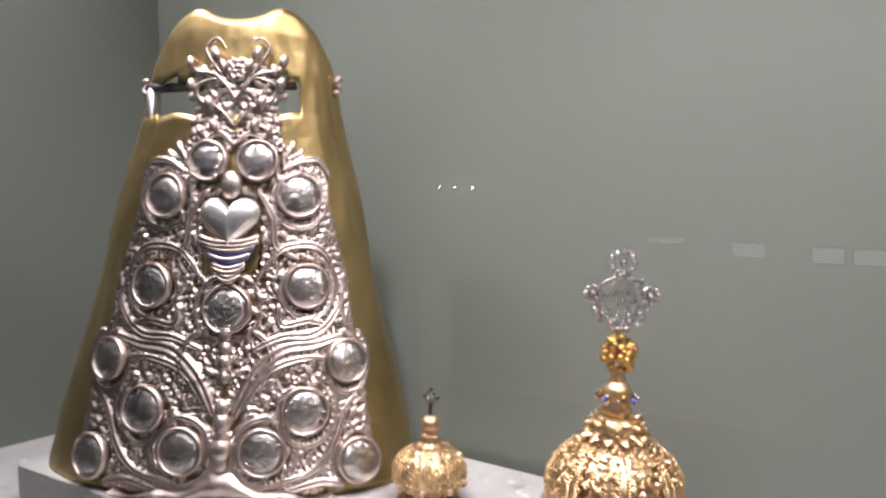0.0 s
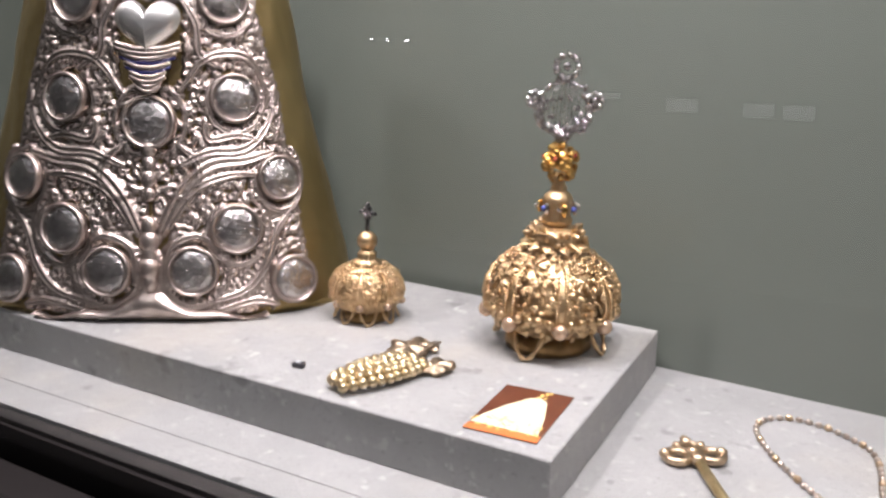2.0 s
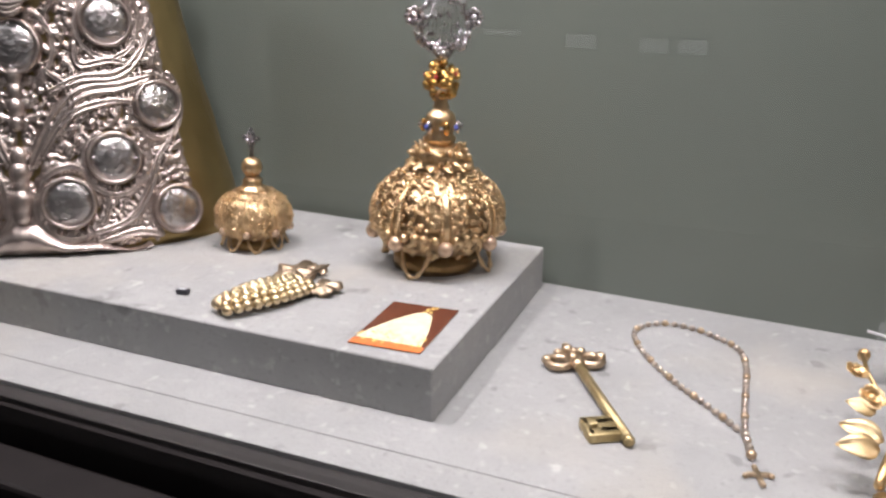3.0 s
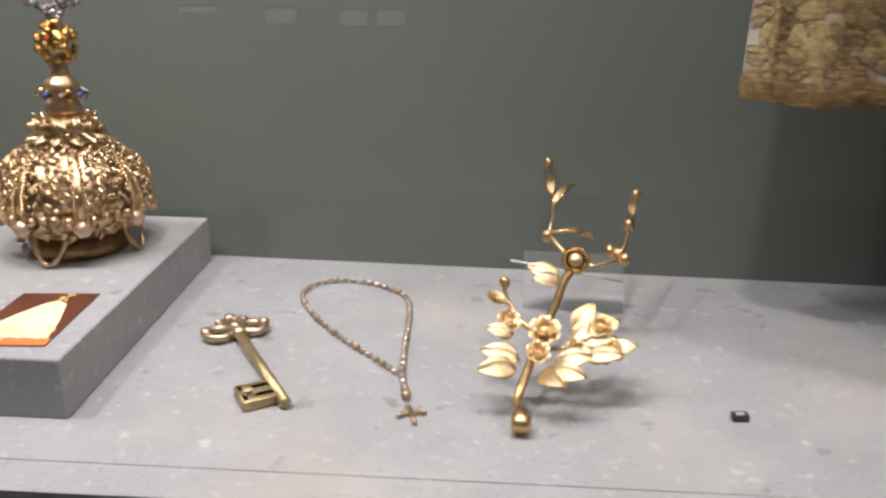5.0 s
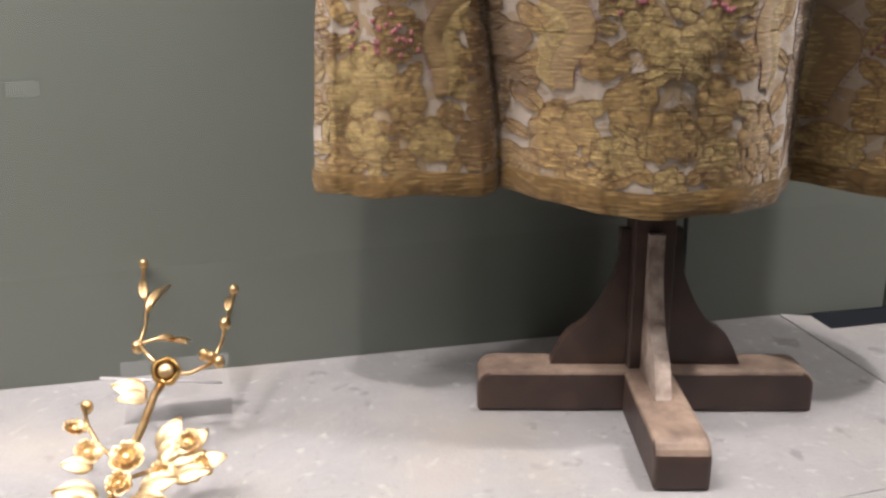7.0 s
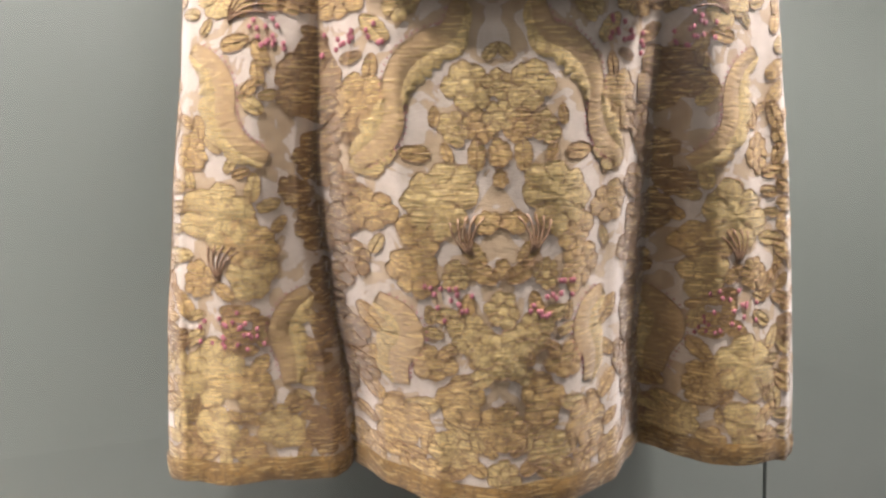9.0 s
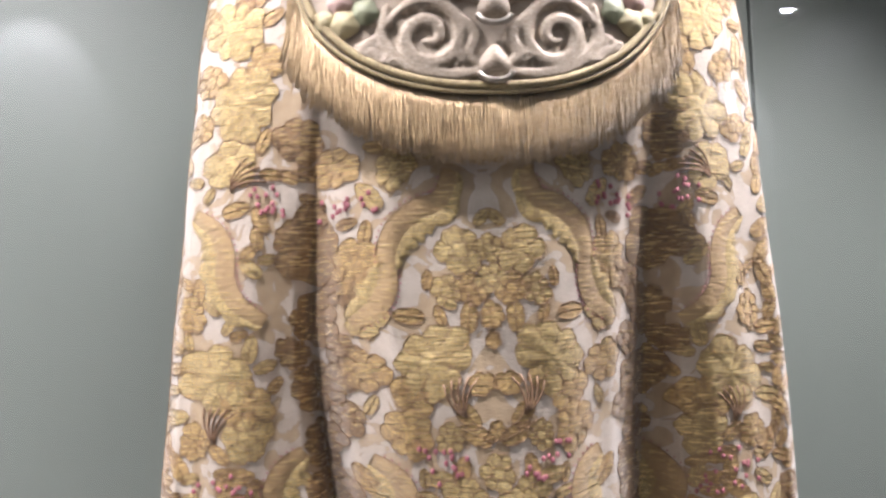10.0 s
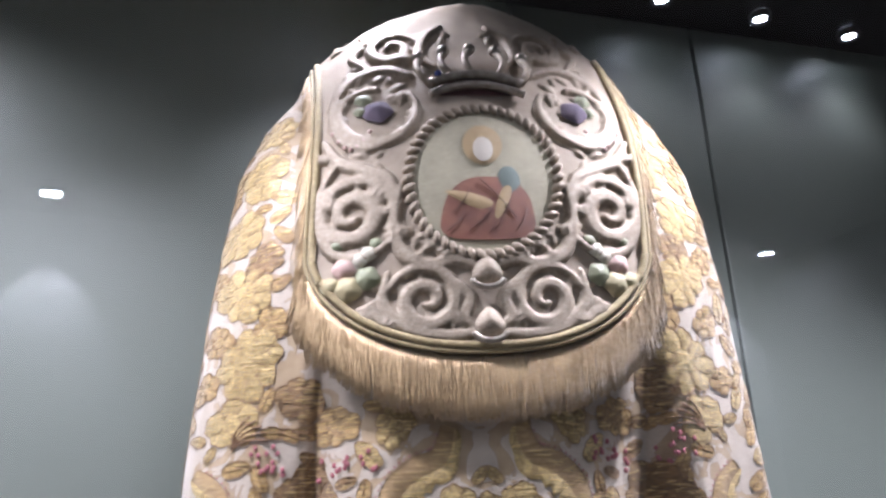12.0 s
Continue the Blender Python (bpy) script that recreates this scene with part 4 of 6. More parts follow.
for lx, ly, ls, lt, sd in ((0.104, 0.030, 0.027, 10, 1), (0.096, -0.022, 0.020, -40, 2), (0.128, 0.024, 0.014, 60, 3)):
    bm = lobed_leaf_bm(ls, 5, 0.7, sd)
    bm.transform(pose(lx, ly, 0.006, 8, -6, lt))
    part("vine_leaf", bm, LEAFMETAL, grapes, "tarnished gilt vine leaf").modifiers.new("thick", "SOLIDIFY").thickness = 0.0006
part("stalk", tube_bm([(0.085, 0.004, 0.008), (0.115, 0.012, 0.009), (0.142, 0.024, 0.006)], 0.0016, 7), LEAFMETAL, grapes)

# two dark object numbers
CHIP = mat("black_label", (0.03, 0.03, 0.04), 0.3, dark=(0.015, 0.015, 0.02), scale=100)
CHIPMARK = mat("pale_mark", (0.6, 0.6, 0.66), 0.4, dark=(0.5, 0.5, 0.56), scale=100)
for x, y, z, turn in ((-0.266, 0.030, TOP, 12), (0.441, 0.060, 0, 8)):
    chip = thing("number_block", on_shelf(x, y, turn, z), "tiny dark numbered label block", "label", "number labels")
    part("body", box_bm(-0.0055, 0.0055, -0.0034, 0.0034, 0.0002, 0.005, 0.0007), CHIP, chip)
    part("number_bar", box_bm(-0.0032, 0.0026, -0.002, 0.001, 0.0051, 0.0053), CHIPMARK, chip, "pale bar")

# key
BRASS = mat("old_brass", (0.76, 0.63, 0.38), 0.48, 1.0, dark=(0.27, 0.19, 0.07), scale=40, mix=0.6, bump=0.25)
BOWMETAL = mat("rose_gilt", (0.78, 0.62, 0.45), 0.38, 1.0, dark=(0.32, 0.21, 0.12), scale=90, mix=0.6)
ka, kb = Vector((0.064, 0.139, 0)), Vector((0.137, 0.036, 0))
kd = (kb - ka).normalized()
key = thing("brass_key", Matrix.Translation(ka) @ Matrix.Rotation(math.atan2(kd.y, kd.x), 4, "Z"), "large old brass key with pierced bow", "key")
L = (kb - ka).length
part("shaft", tube_bm([(0.012, 0, 0.0058), (L * 0.5, 0, 0.0052), (L, 0, 0.0048)], 0.0042, 12), BRASS, key)
part("shaft_tip", ball_bm((L + 0.002, 0, 0.0046), 0.0045, None, (0.8, 1, 1), 12, 8), BRASS, key)
for y0, y1, x0, x1 in ((-0.026, -0.003, L - 0.031, L - 0.020), (-0.026, -0.003, L - 0.015, L - 0.004), (-0.017, -0.003, L - 0.027, L - 0.008), (-0.027, -0.021, L - 0.030, L - 0.005)):
    part("bit", box_bm(x0, x1, y0, y1, 0.0004, 0.0078, 0.0012), BRASS, key, "notched brass bit")
for cx, cy, cr in ((-0.002, 0.014, 0.0095), (-0.002, -0.014, 0.0095), (-0.015, 0.0, 0.008)):
    part("bow_ring", tube_bm([(cx + cr * math.cos(q * math.pi / 12), cy + cr * math.sin(q * math.pi / 12), 0.005) for q in range(24)], 0.0036, 8, None, True), BOWMETAL, key, "pierced bow ring")
for cx, cy, cr in ((0.006, 0, 0.0062), (-0.024, 0, 0.005), (-0.005, 0.0235, 0.005), (-0.005, -0.0235, 0.005), (-0.018, 0.010, 0.004), (-0.018, -0.010, 0.004), (-0.007, 0, 0.005), (-0.029, 0, 0.0038)):
    part("bow_knob", ball_bm((cx, cy, 0.0065), cr, None, (1, 1, 0.85), 12, 8), BOWMETAL, key)

# rosary
ROSE = mat("bead_metal", (0.84, 0.74, 0.65), 0.3, 1.0, dark=(0.25, 0.18, 0.14), scale=150, mix=0.5)
rosary = thing("rosary", on_shelf(0.1475, 0.149), "gilt bead rosary with small cross, lying on the shelf", "rosary")
loop_pts = [(0.212, 0.087), (0.180, 0.118), (0.150, 0.146), (0.122, 0.178), (0.100, 0.212), (0.093, 0.236), (0.100, 0.256), (0.118, 0.267), (0.140, 0.266), (0.165, 0.255), (0.186, 0.236), (0.196, 0.205), (0.201, 0.170), (0.205, 0.135), (0.210, 0.100), (0.212, 0.087)]
line = [Vector((p[0] - 0.15, p[1] - 0.15)) for p in bend(loop_pts, 24)]
tail = [Vector((p[0] - 0.15, p[1] - 0.15)) for p in bend([(0.212, 0.087), (0.217, 0.070), (0.222, 0.052)], 20)]
part("cord", tube_bm([(p.x, p.y, 0.0022) for p in line[::3]], 0.0006, 5), ROSE, rosary)
part("cord", tube_bm([(p.x, p.y, 0.0022) for p in tail[::3]], 0.0006, 5), ROSE, rosary)


def string_beads(points, step, radius):
    run, nxt, k = 0.0, 0.0, 0
    for a, b in zip(points, points[1:]):
        run += (b - a).length
        if run >= nxt:
            k += 1
            r = radius * (1.15 if k % 4 == 0 else 1.0)
            d = (b - a).normalized()
            bm = ball_bm((0, 0, 0), r, None, (1.2, 1, 0.95), 10, 7)
            bm.transform(Matrix.Translation((b.x, b.y, r)) @ Matrix.Rotation(math.atan2(d.y, d.x), 4, "Z"))
            part("bead", bm, ROSE if k % 4 else BOWMETAL, rosary)
            nxt += step


string_beads(line, 0.0086, 0.0027)
string_beads(tail, 0.0095, 0.0032)
for dx, dy, lx, ly in ((0.078, -0.114, 0.0018, 0.009), (0.078, -0.112, 0.008, 0.0017)):
    bm = box_bm(-lx, lx, -ly, ly, 0.0006, 0.0034, 0.0007)
    bm.transform(pose(dx, dy, 0, 0, 0, 22))
    part("cross_bar", bm, BOWMETAL, rosary, "gold cross bar", False)
for q in range(4):
    a = math.radians(22 + 90 * q)
    rr = 0.0085 if q % 2 == 0 else 0.0105
    part("cross_tip", ball_bm((0.078 + rr * math.cos(a), -0.114 + rr * math.sin(a), 0.0022), 0.0022, None, (1, 1, 0.8), 8, 6), BOWMETAL, rosary)
# ---- gold flower spray on its clear rest ----
YGOLD = mat("bright_gold", (0.86, 0.64, 0.36), 0.34, 1.0, dark=(0.48, 0.28, 0.10), scale=120, mix=0.6, bump=0.2, bump_scale=400)
PALEGOLD = mat("satin_gold", (0.90, 0.73, 0.48), 0.45, 1.0, dark=(0.55, 0.38, 0.17), scale=60, mix=0.6, bump=0.25, bump_scale=500)
spray = thing("flower_spray", Matrix.Translation((-0.003, 0.001, 0)), "gold flower spray with leaves, leaning on a clear rest", "flower spray")


def sp(x, y, up=0.0):
    """A place on the leaning plane of the spray."""
    return Vector((x - 0.004 * (y < 0.16), y, 0.0078 + 0.31 * y + up))


stem = [sp(0.302, 0.030, 0.0), sp(0.305, 0.05, -0.002), sp(0.311, 0.075, 0.0), sp(0.318, 0.10, 0.002), sp(0.324, 0.125, 0), sp(0.330, 0.155, 0), sp(0.334, 0.172, 0)]
part("stem", tube_bm(stem, 0.0032, 8), YGOLD, spray)
bm = lathe_bm([(0.0012, -0.008), (0.006, -0.0075), (0.0066, 0.0), (0.0063, 0.006), (0.0012, 0.007)], 20)
bm.transform(Matrix.Translation((0.302, 0.0235, 0.0085)) @ Matrix.Rotation(math.radians(-75), 4, "X"))
part("stem_end", bm, YGOLD, spray, "gold knob at the stem end")
for pts in ([sp(0.33, 0.18), sp(0.318, 0.195, 0.004), sp(0.312, 0.207, 0.004), sp(0.325, 0.208, 0.006), sp(0.339, 0.207, 0.006)],
            [sp(0.312, 0.207, 0.003), sp(0.315, 0.235), sp(0.314, 0.262), sp(0.309, 0.29), sp(0.308, 0.316)],
            [sp(0.314, 0.25), sp(0.321, 0.268), sp(0.331, 0.287)],
            [sp(0.334, 0.175), sp(0.35, 0.176, -0.002), sp(0.366, 0.182)],
            [sp(0.366, 0.182), sp(0.374, 0.205), sp(0.377, 0.225), sp(0.382, 0.25), sp(0.385, 0.268)],
            [sp(0.312, 0.078), sp(0.335, 0.082, 0.002), sp(0.352, 0.083, 0), sp(0.368, 0.078, 0)],
            [sp(0.315, 0.09), sp(0.298, 0.105, 0.004), sp(0.288, 0.125, 0.005), sp(0.284, 0.142, 0.006)]):
    q = [Vector(p) for p in pts]
    part("branch", tube_bm(q, 0.0016, 6), YGOLD, spray)
for x, y, r in ((0.308, 0.318, 0.0042), (0.385, 0.270, 0.0042), (0.377, 0.225, 0.0048), (0.311, 0.206, 0.0048), (0.366, 0.186, 0.0045), (0.361, 0.19, 0.0045), (0.372, 0.18, 0.0045), (0.368, 0.077, 0.004), (0.36, 0.072, 0.0035), (0.285, 0.146, 0.0045)):
    part("bud", ball_bm(sp(x, y, 0.002), r, None, (1, 1, 1.15), 12, 8), YGOLD, spray)


def petal_leaf(x, y, length, width, turn, tilt, lean, material, name="leaf", up=0.004):
    """One thin leaf with a fold along its rib, from (x, y) on the spray's plane."""
    bm = bmesh.new()
    rows = []
    for i in range(9):
        t = i / 8
        w = width * math.sin(math.pi * t ** 0.75) ** 0.9 / 2 + 0.0002
        z = 0.12 * length * math.sin(math.pi * t)
        rows.append([bm.verts.new((w * k / 2, t * length, z + abs(k) * 0.06 * width)) for k in (-2, -1, 0, 1, 2)])
    for a, b in zip(rows, rows[1:]):
        for k in range(4):
            bm.faces.new((a[k], a[k + 1], b[k + 1], b[k]))
    y -= 0.017 if y < 0.12 else 0.0
    bm.transform(Matrix.Translation(sp(x, y, up)) @ Matrix.Rotation(math.radians(turn), 4, "Z") @ Matrix.Rotation(math.radians(tilt), 4, "X") @ Matrix.Rotation(math.radians(lean), 4, "Y"))
    ob = part(name, bm, material, spray)
    ob.modifiers.new("thick", "SOLIDIFY").thickness = 0.0005


for x, y, l, w, turn, tilt, lean in (
    (0.302, 0.080, 0.028, 0.017, 88, 12, -38), (0.300, 0.072, 0.028, 0.017, 112, 6, -42), (0.318, 0.070, 0.027, 0.016, 215, 5, 40),
    (0.322, 0.072, 0.028, 0.016, 245, 6, 42), (0.326, 0.080, 0.026, 0.015, 272, 12, 40), (0.326, 0.150, 0.026, 0.016, 85, 18, -35),
    (0.326, 0.146, 0.022, 0.013, 110, 10, -35), (0.336, 0.104, 0.028, 0.015, 290, 20, 35), (0.338, 0.108, 0.028, 0.016, 320, 40, 20),
    (0.342, 0.100, 0.026, 0.014, 275, 10, 35), (0.346, 0.086, 0.026, 0.013, 265, 10, 40), (0.352, 0.108, 0.022, 0.014, 300, 25, 35), (0.296, 0.104, 0.020, 0.013, 95, 15, -35), (0.362, 0.094, 0.02, 0.013, 280, 10, 30), (0.334, 0.207, 0.015, 0.009, 250, -8, 0), (0.338, 0.207, 0.014, 0.008, 290, -15, 0), (0.338, 0.209, 0.012, 0.008, 80, 10, 0),
    (0.315, 0.25, 0.03, 0.007, -28, 20, 0), (0.312, 0.262, 0.03, 0.007, 5, 20, 0), (0.379, 0.238, 0.022, 0.006, -8, 15, 0)):
    petal_leaf(x, y, l, w, turn, tilt, lean, PALEGOLD if w > 0.0125 else YGOLD)


def blossom(x, y, r, up, turn, tilt, petals=6):
    r *= 0.78
    y -= 0.012
    m = Matrix.Translation(sp(x, y, up)) @ pose(0, 0, 0, tilt, 0, turn)
    for ring, (rr, n, ang) in enumerate(((r, petals, 8), (r * 0.72, petals - 1, 32))):
        for k in range(n):
            bm = bmesh.new()
            rows = []
            for i in range(6):
                t = i / 5
                w = rr * 0.5 * math.sin(math.pi * (0.1 + 0.75 * t))
                rows.append([bm.verts.new((w * q / 2, t * rr, 0.2 * rr * t * t + 0.1 * rr * abs(q) * 0.5)) for q in (-2, -1, 0, 1, 2)])
            for a, b in zip(rows, rows[1:]):
                for q in range(4):
                    bm.faces.new((a[q], a[q + 1], b[q + 1], b[q]))
            bm.transform(m @ Matrix.Rotation(2 * math.pi * (k + 0.4 * ring) / n, 4, "Z") @ Matrix.Rotation(math.radians(ang), 4, "X"))
            part("petal", bm, PALEGOLD if k % 2 else YGOLD, spray).modifiers.new("thick", "SOLIDIFY").thickness = 0.0004
    bm = ball_bm((0, 0, r * 0.2), r * 0.28, None, (1, 1, 0.9), 10, 7)
    bm.transform(m)
    part("flower_heart", bm, PALEGOLD, spray)


for b in ((0.318, 0.096, 0.015, 0.010, 0, 35), (0.292, 0.107, 0.012, 0.008, 30, 40), (0.281, 0.132, 0.011, 0.006, 60, 20), (0.314, 0.078, 0.011, 0.008, 10, 40), (0.340, 0.084, 0.012, 0.006, 40, 30), (0.356, 0.103, 0.013, 0.010, -20, 30), (0.364, 0.088, 0.010, 0.006, -30, 40)):
    blossom(*b)
bm = lathe_bm([(0.002, -0.008), (0.007, -0.006), (0.0105, 0.0), (0.0105, 0.006), (0.008, 0.008), (0.0075, 0.004), (0.002, 0.003)], 28, lambda a, k: 1 + 0.04 * math.cos(5 * a))
bm.transform(Matrix.Translation(sp(0.334, 0.172, 0.004)) @ Matrix.Rotation(math.radians(58), 4, "X"))
rose = part("rose_cup", bm, AMBER, spray, "orange-gold cup flower")
bm = ball_bm((0, 0, 0.006), 0.006, None, (1, 1, 0.6), 10, 7)
bm.transform(Matrix.Translation(sp(0.334, 0.172, 0.004)) @ Matrix.Rotation(math.radians(58), 4, "X"))
part("stone", bm, PALEGOLD, rose, "clear bright stone")

CLEAR = bpy.data.materials.new("clear_plastic")
CLEAR.use_nodes = True
ct = CLEAR.node_tree
ct.nodes.clear()
c_out, c_mix, c_clear, c_gloss = (ct.nodes.new(k) for k in ("ShaderNodeOutputMaterial", "ShaderNodeMixShader", "ShaderNodeBsdfTransparent", "ShaderNodeBsdfPrincipled"))
c_gloss.inputs["Base Color"].default_value, c_gloss.inputs["Roughness"].default_value = (0.8, 0.8, 0.82, 1), 0.12
c_mix.inputs["Fac"].default_value = 0.07
ct.links.new(c_clear.outputs["BSDF"], c_mix.inputs[1])
ct.links.new(c_gloss.outputs["BSDF"], c_mix.inputs[2])
ct.links.new(c_mix.outputs["Shader"], c_out.inputs["Surface"])
# pale opaque tone that paints the light on the clear edge
CLEAREDGE = mat("clear_edge_glint", (0.80, 0.80, 0.82), 0.1, 0.3, dark=(0.7, 0.7, 0.72), scale=60)
rest = thing("clear_rest", Matrix(), "clear plastic rest holding up the flower spray", "rest")
bm = box_bm(-0.043, 0.043, -0.0012, 0.0012, 0.0, 0.05, 0.0006)
bm.transform(Matrix.Translation((0.331, 0.226, 0.0008)) @ Matrix.Rotation(math.radians(-18), 4, "X"))
part("back_plate", bm, CLEAR, rest, "", False)
# this thin pale rod draws the glint along the rest's upper edge
part("rod", tube_bm([(0.279, 0.2, 0.054), (0.324, 0.2, 0.047), (0.369, 0.2, 0.040)], 0.0011, 8), CLEAREDGE, rest, "bright line for the clear rest's top edge")
part("foot_plate", box_bm(0.288, 0.374, 0.225, 0.262, 0.0003, 0.0022, 0.0004), CLEAR, rest, "", False)

# ---- white object on thin legs beyond the joint ----
WHITE = mat("white_cloth", (0.78, 0.77, 0.75), 0.6, dark=(0.70, 0.69, 0.67), scale=40)
seat = thing("white_cushion", on_shelf(1.054, 0.136, -35, -0.012) @ Matrix.Scale(0.55, 4), "white padded cushion on thin gilt-footed legs", "cushion")


def pad_bm(x0, x1, y0, y1, z0, z1, r):
    bm = box_bm(x0, x1, y0, y1, z0, z1)
    upright = [e for e in bm.edges if abs(e.verts[0].co.z - e.verts[1].co.z) > 0.01]
    bmesh.ops.bevel(bm, geom=upright, offset=0.055, segments=8, affect="EDGES", profile=0.5)
    rim = [e for e in bm.edges if abs(e.verts[0].co.z - e.verts[1].co.z) < 1e-6]
    bmesh.ops.bevel(bm, geom=rim, offset=r, segments=4, affect="EDGES", profile=0.5)
    return bm


part("lower_pad", pad_bm(-0.085, 0.10, -0.08, 0.09, 0.052, 0.084, 0.0155), WHITE, seat)
part("upper_pad", pad_bm(-0.065, 0.10, -0.06, 0.09, 0.086, 0.118, 0.0155), WHITE, seat)
part("piping", tube_bm([(-0.08, -0.075, 0.086), (0.095, -0.075, 0.086), (0.095, 0.085, 0.086), (-0.08, 0.085, 0.086)], 0.004, 8, None, True), BOWMETAL, seat, "gilt cord")
for x, y in ((-0.085, 0.0), (0.085, -0.065), (-0.07, 0.08), (0.085, 0.08)):
    leg = part("leg", tube_bm([(x * 0.9, y * 0.9, 0.06), (x * 1.02, y, 0.03), (x * 1.05, y * 1.02, 0.004)], 0.002, 8), DARKMETAL, seat)
    part("foot", ball_bm((x * 1.09, y * 1.03, 0.004), 0.0045, None, (1.5, 1, 0.8), 10, 7), YGOLD, leg, "small gilt foot")
# ---- cope ----
COPE = Matrix.Translation((0.702, 0.165, 0)) @ pose(0, 0, 0, 0, 0, -9)
CREST = 0.927


def hem(s):
    return 0.187 - 0.007 * smooth(0.45, 0.8, s) + 0.0015 * math.sin(s * 23)


def cope_width(z):
    return lerp_table([(0.18, 0.262), (0.22, 0.262), (0.30, 0.260), (0.40, 0.253), (0.52, 0.242), (0.64, 0.2315), (0.70, 0.223), (0.765, 0.212), (0.81, 0.193), (0.85, 0.165), (0.885, 0.139), (0.905, 0.115), (0.918, 0.092), (0.924, 0.066), (0.927, 0.040)], z)


# depth of the hem across the cope: two side lobes, two deep folds, a bulging middle
FOLDS = [(-1.0, 0.03), (-0.93, 0.0), (-0.80, -0.006), (-0.62, -0.010), (-0.50, -0.006), (-0.465, 0.004), (-0.435, 0.026), (-0.405, 0.010), (-0.34, -0.033), (-0.21, -0.080), (-0.06, -0.103),
         (0.10, -0.094), (0.30, -0.052), (0.41, -0.014), (0.48, 0.014), (0.515, 0.003), (0.56, -0.022), (0.64, -0.038), (0.75, -0.044), (0.88, -0.036), (0.95, -0.01), (1.0, 0.03)]


def cope_shift(z):
    """How far the cope's middle stands off its post."""
    return lerp_table([(0.18, 0.004), (0.30, 0.0066), (0.40, 0.009), (0.52, 0.011), (0.64, 0.0135), (0.77, 0.0145), (0.86, 0.014), (0.95, 0.011)], z)


def cope_at(s, z, out=0.0, fold=1.0):
    """A place on the front of the cope; s from -1 to 1 across."""
    s = max(-1.0, min(1.0, s))
    w = cope_width(z)
    a = s * math.pi / 2
    u = math.sin(a)
    depth = 0.095 * smooth(1.0, 0.70, z) + 0.012
    y = 0.06 - (0.06 + depth) * max(0.0, math.cos(a)) ** 0.8
    bent = math.copysign(abs(u) ** (1 + (0.46 if u < 0 else -0.04) * smooth(0.2, 0.46, z)), u)
    y += fold * smooth(0.70, 0.22, z) * (lerp_table(FOLDS, bent) - y)
    f = fold * smooth(0.78, 0.5, z)
    y += f * 0.003 * math.sin(s * 19 + z * 5 + 1) + fold * 0.0045 * noise.noise(Vector((s * 6, z * 7, 2.0))) + fold * 0.0016 * noise.noise(Vector((s * 16, z * 22, 5.0)))
    x = u * w + cope_shift(z)
    p = Vector((x, y, z))
    if out:
        e = 2e-3
        p1 = cope_at(s + e, z, 0, fold) - cope_at(s - e, z, 0, fold)
        p2 = cope_at(s, z + e, 0, fold) - cope_at(s, z - e, 0, fold)
        p = p + p1.cross(p2).normalized() * out
    return p


def cope_sheet():
    bm = bmesh.new()
    n, heights = 300, 130
    grid = []
    for j in range(heights + 1):
        f = 1 - (1 - j / heights) ** 1.3
        row = []
        for i in range(n + 1):
            s = -1 + 2 * i / n
            row.append(bm.verts.new(cope_at(s, hem(s) + (CREST - hem(s)) * f)))
        w, z = row[0].co.x, row[0].co.z
        row += [bm.verts.new((-w * (1 - 2 * k / 12), 0.066, z)) for k in range(1, 12)]
        grid.append(row)
    m = len(grid[0])
    for a, b in zip(grid, grid[1:]):
        for i in range(m):
            bm.faces.new((a[i], a[(i + 1) % m], b[(i + 1) % m], b[i]))
    bm.faces.new(grid[-1])
    return bm


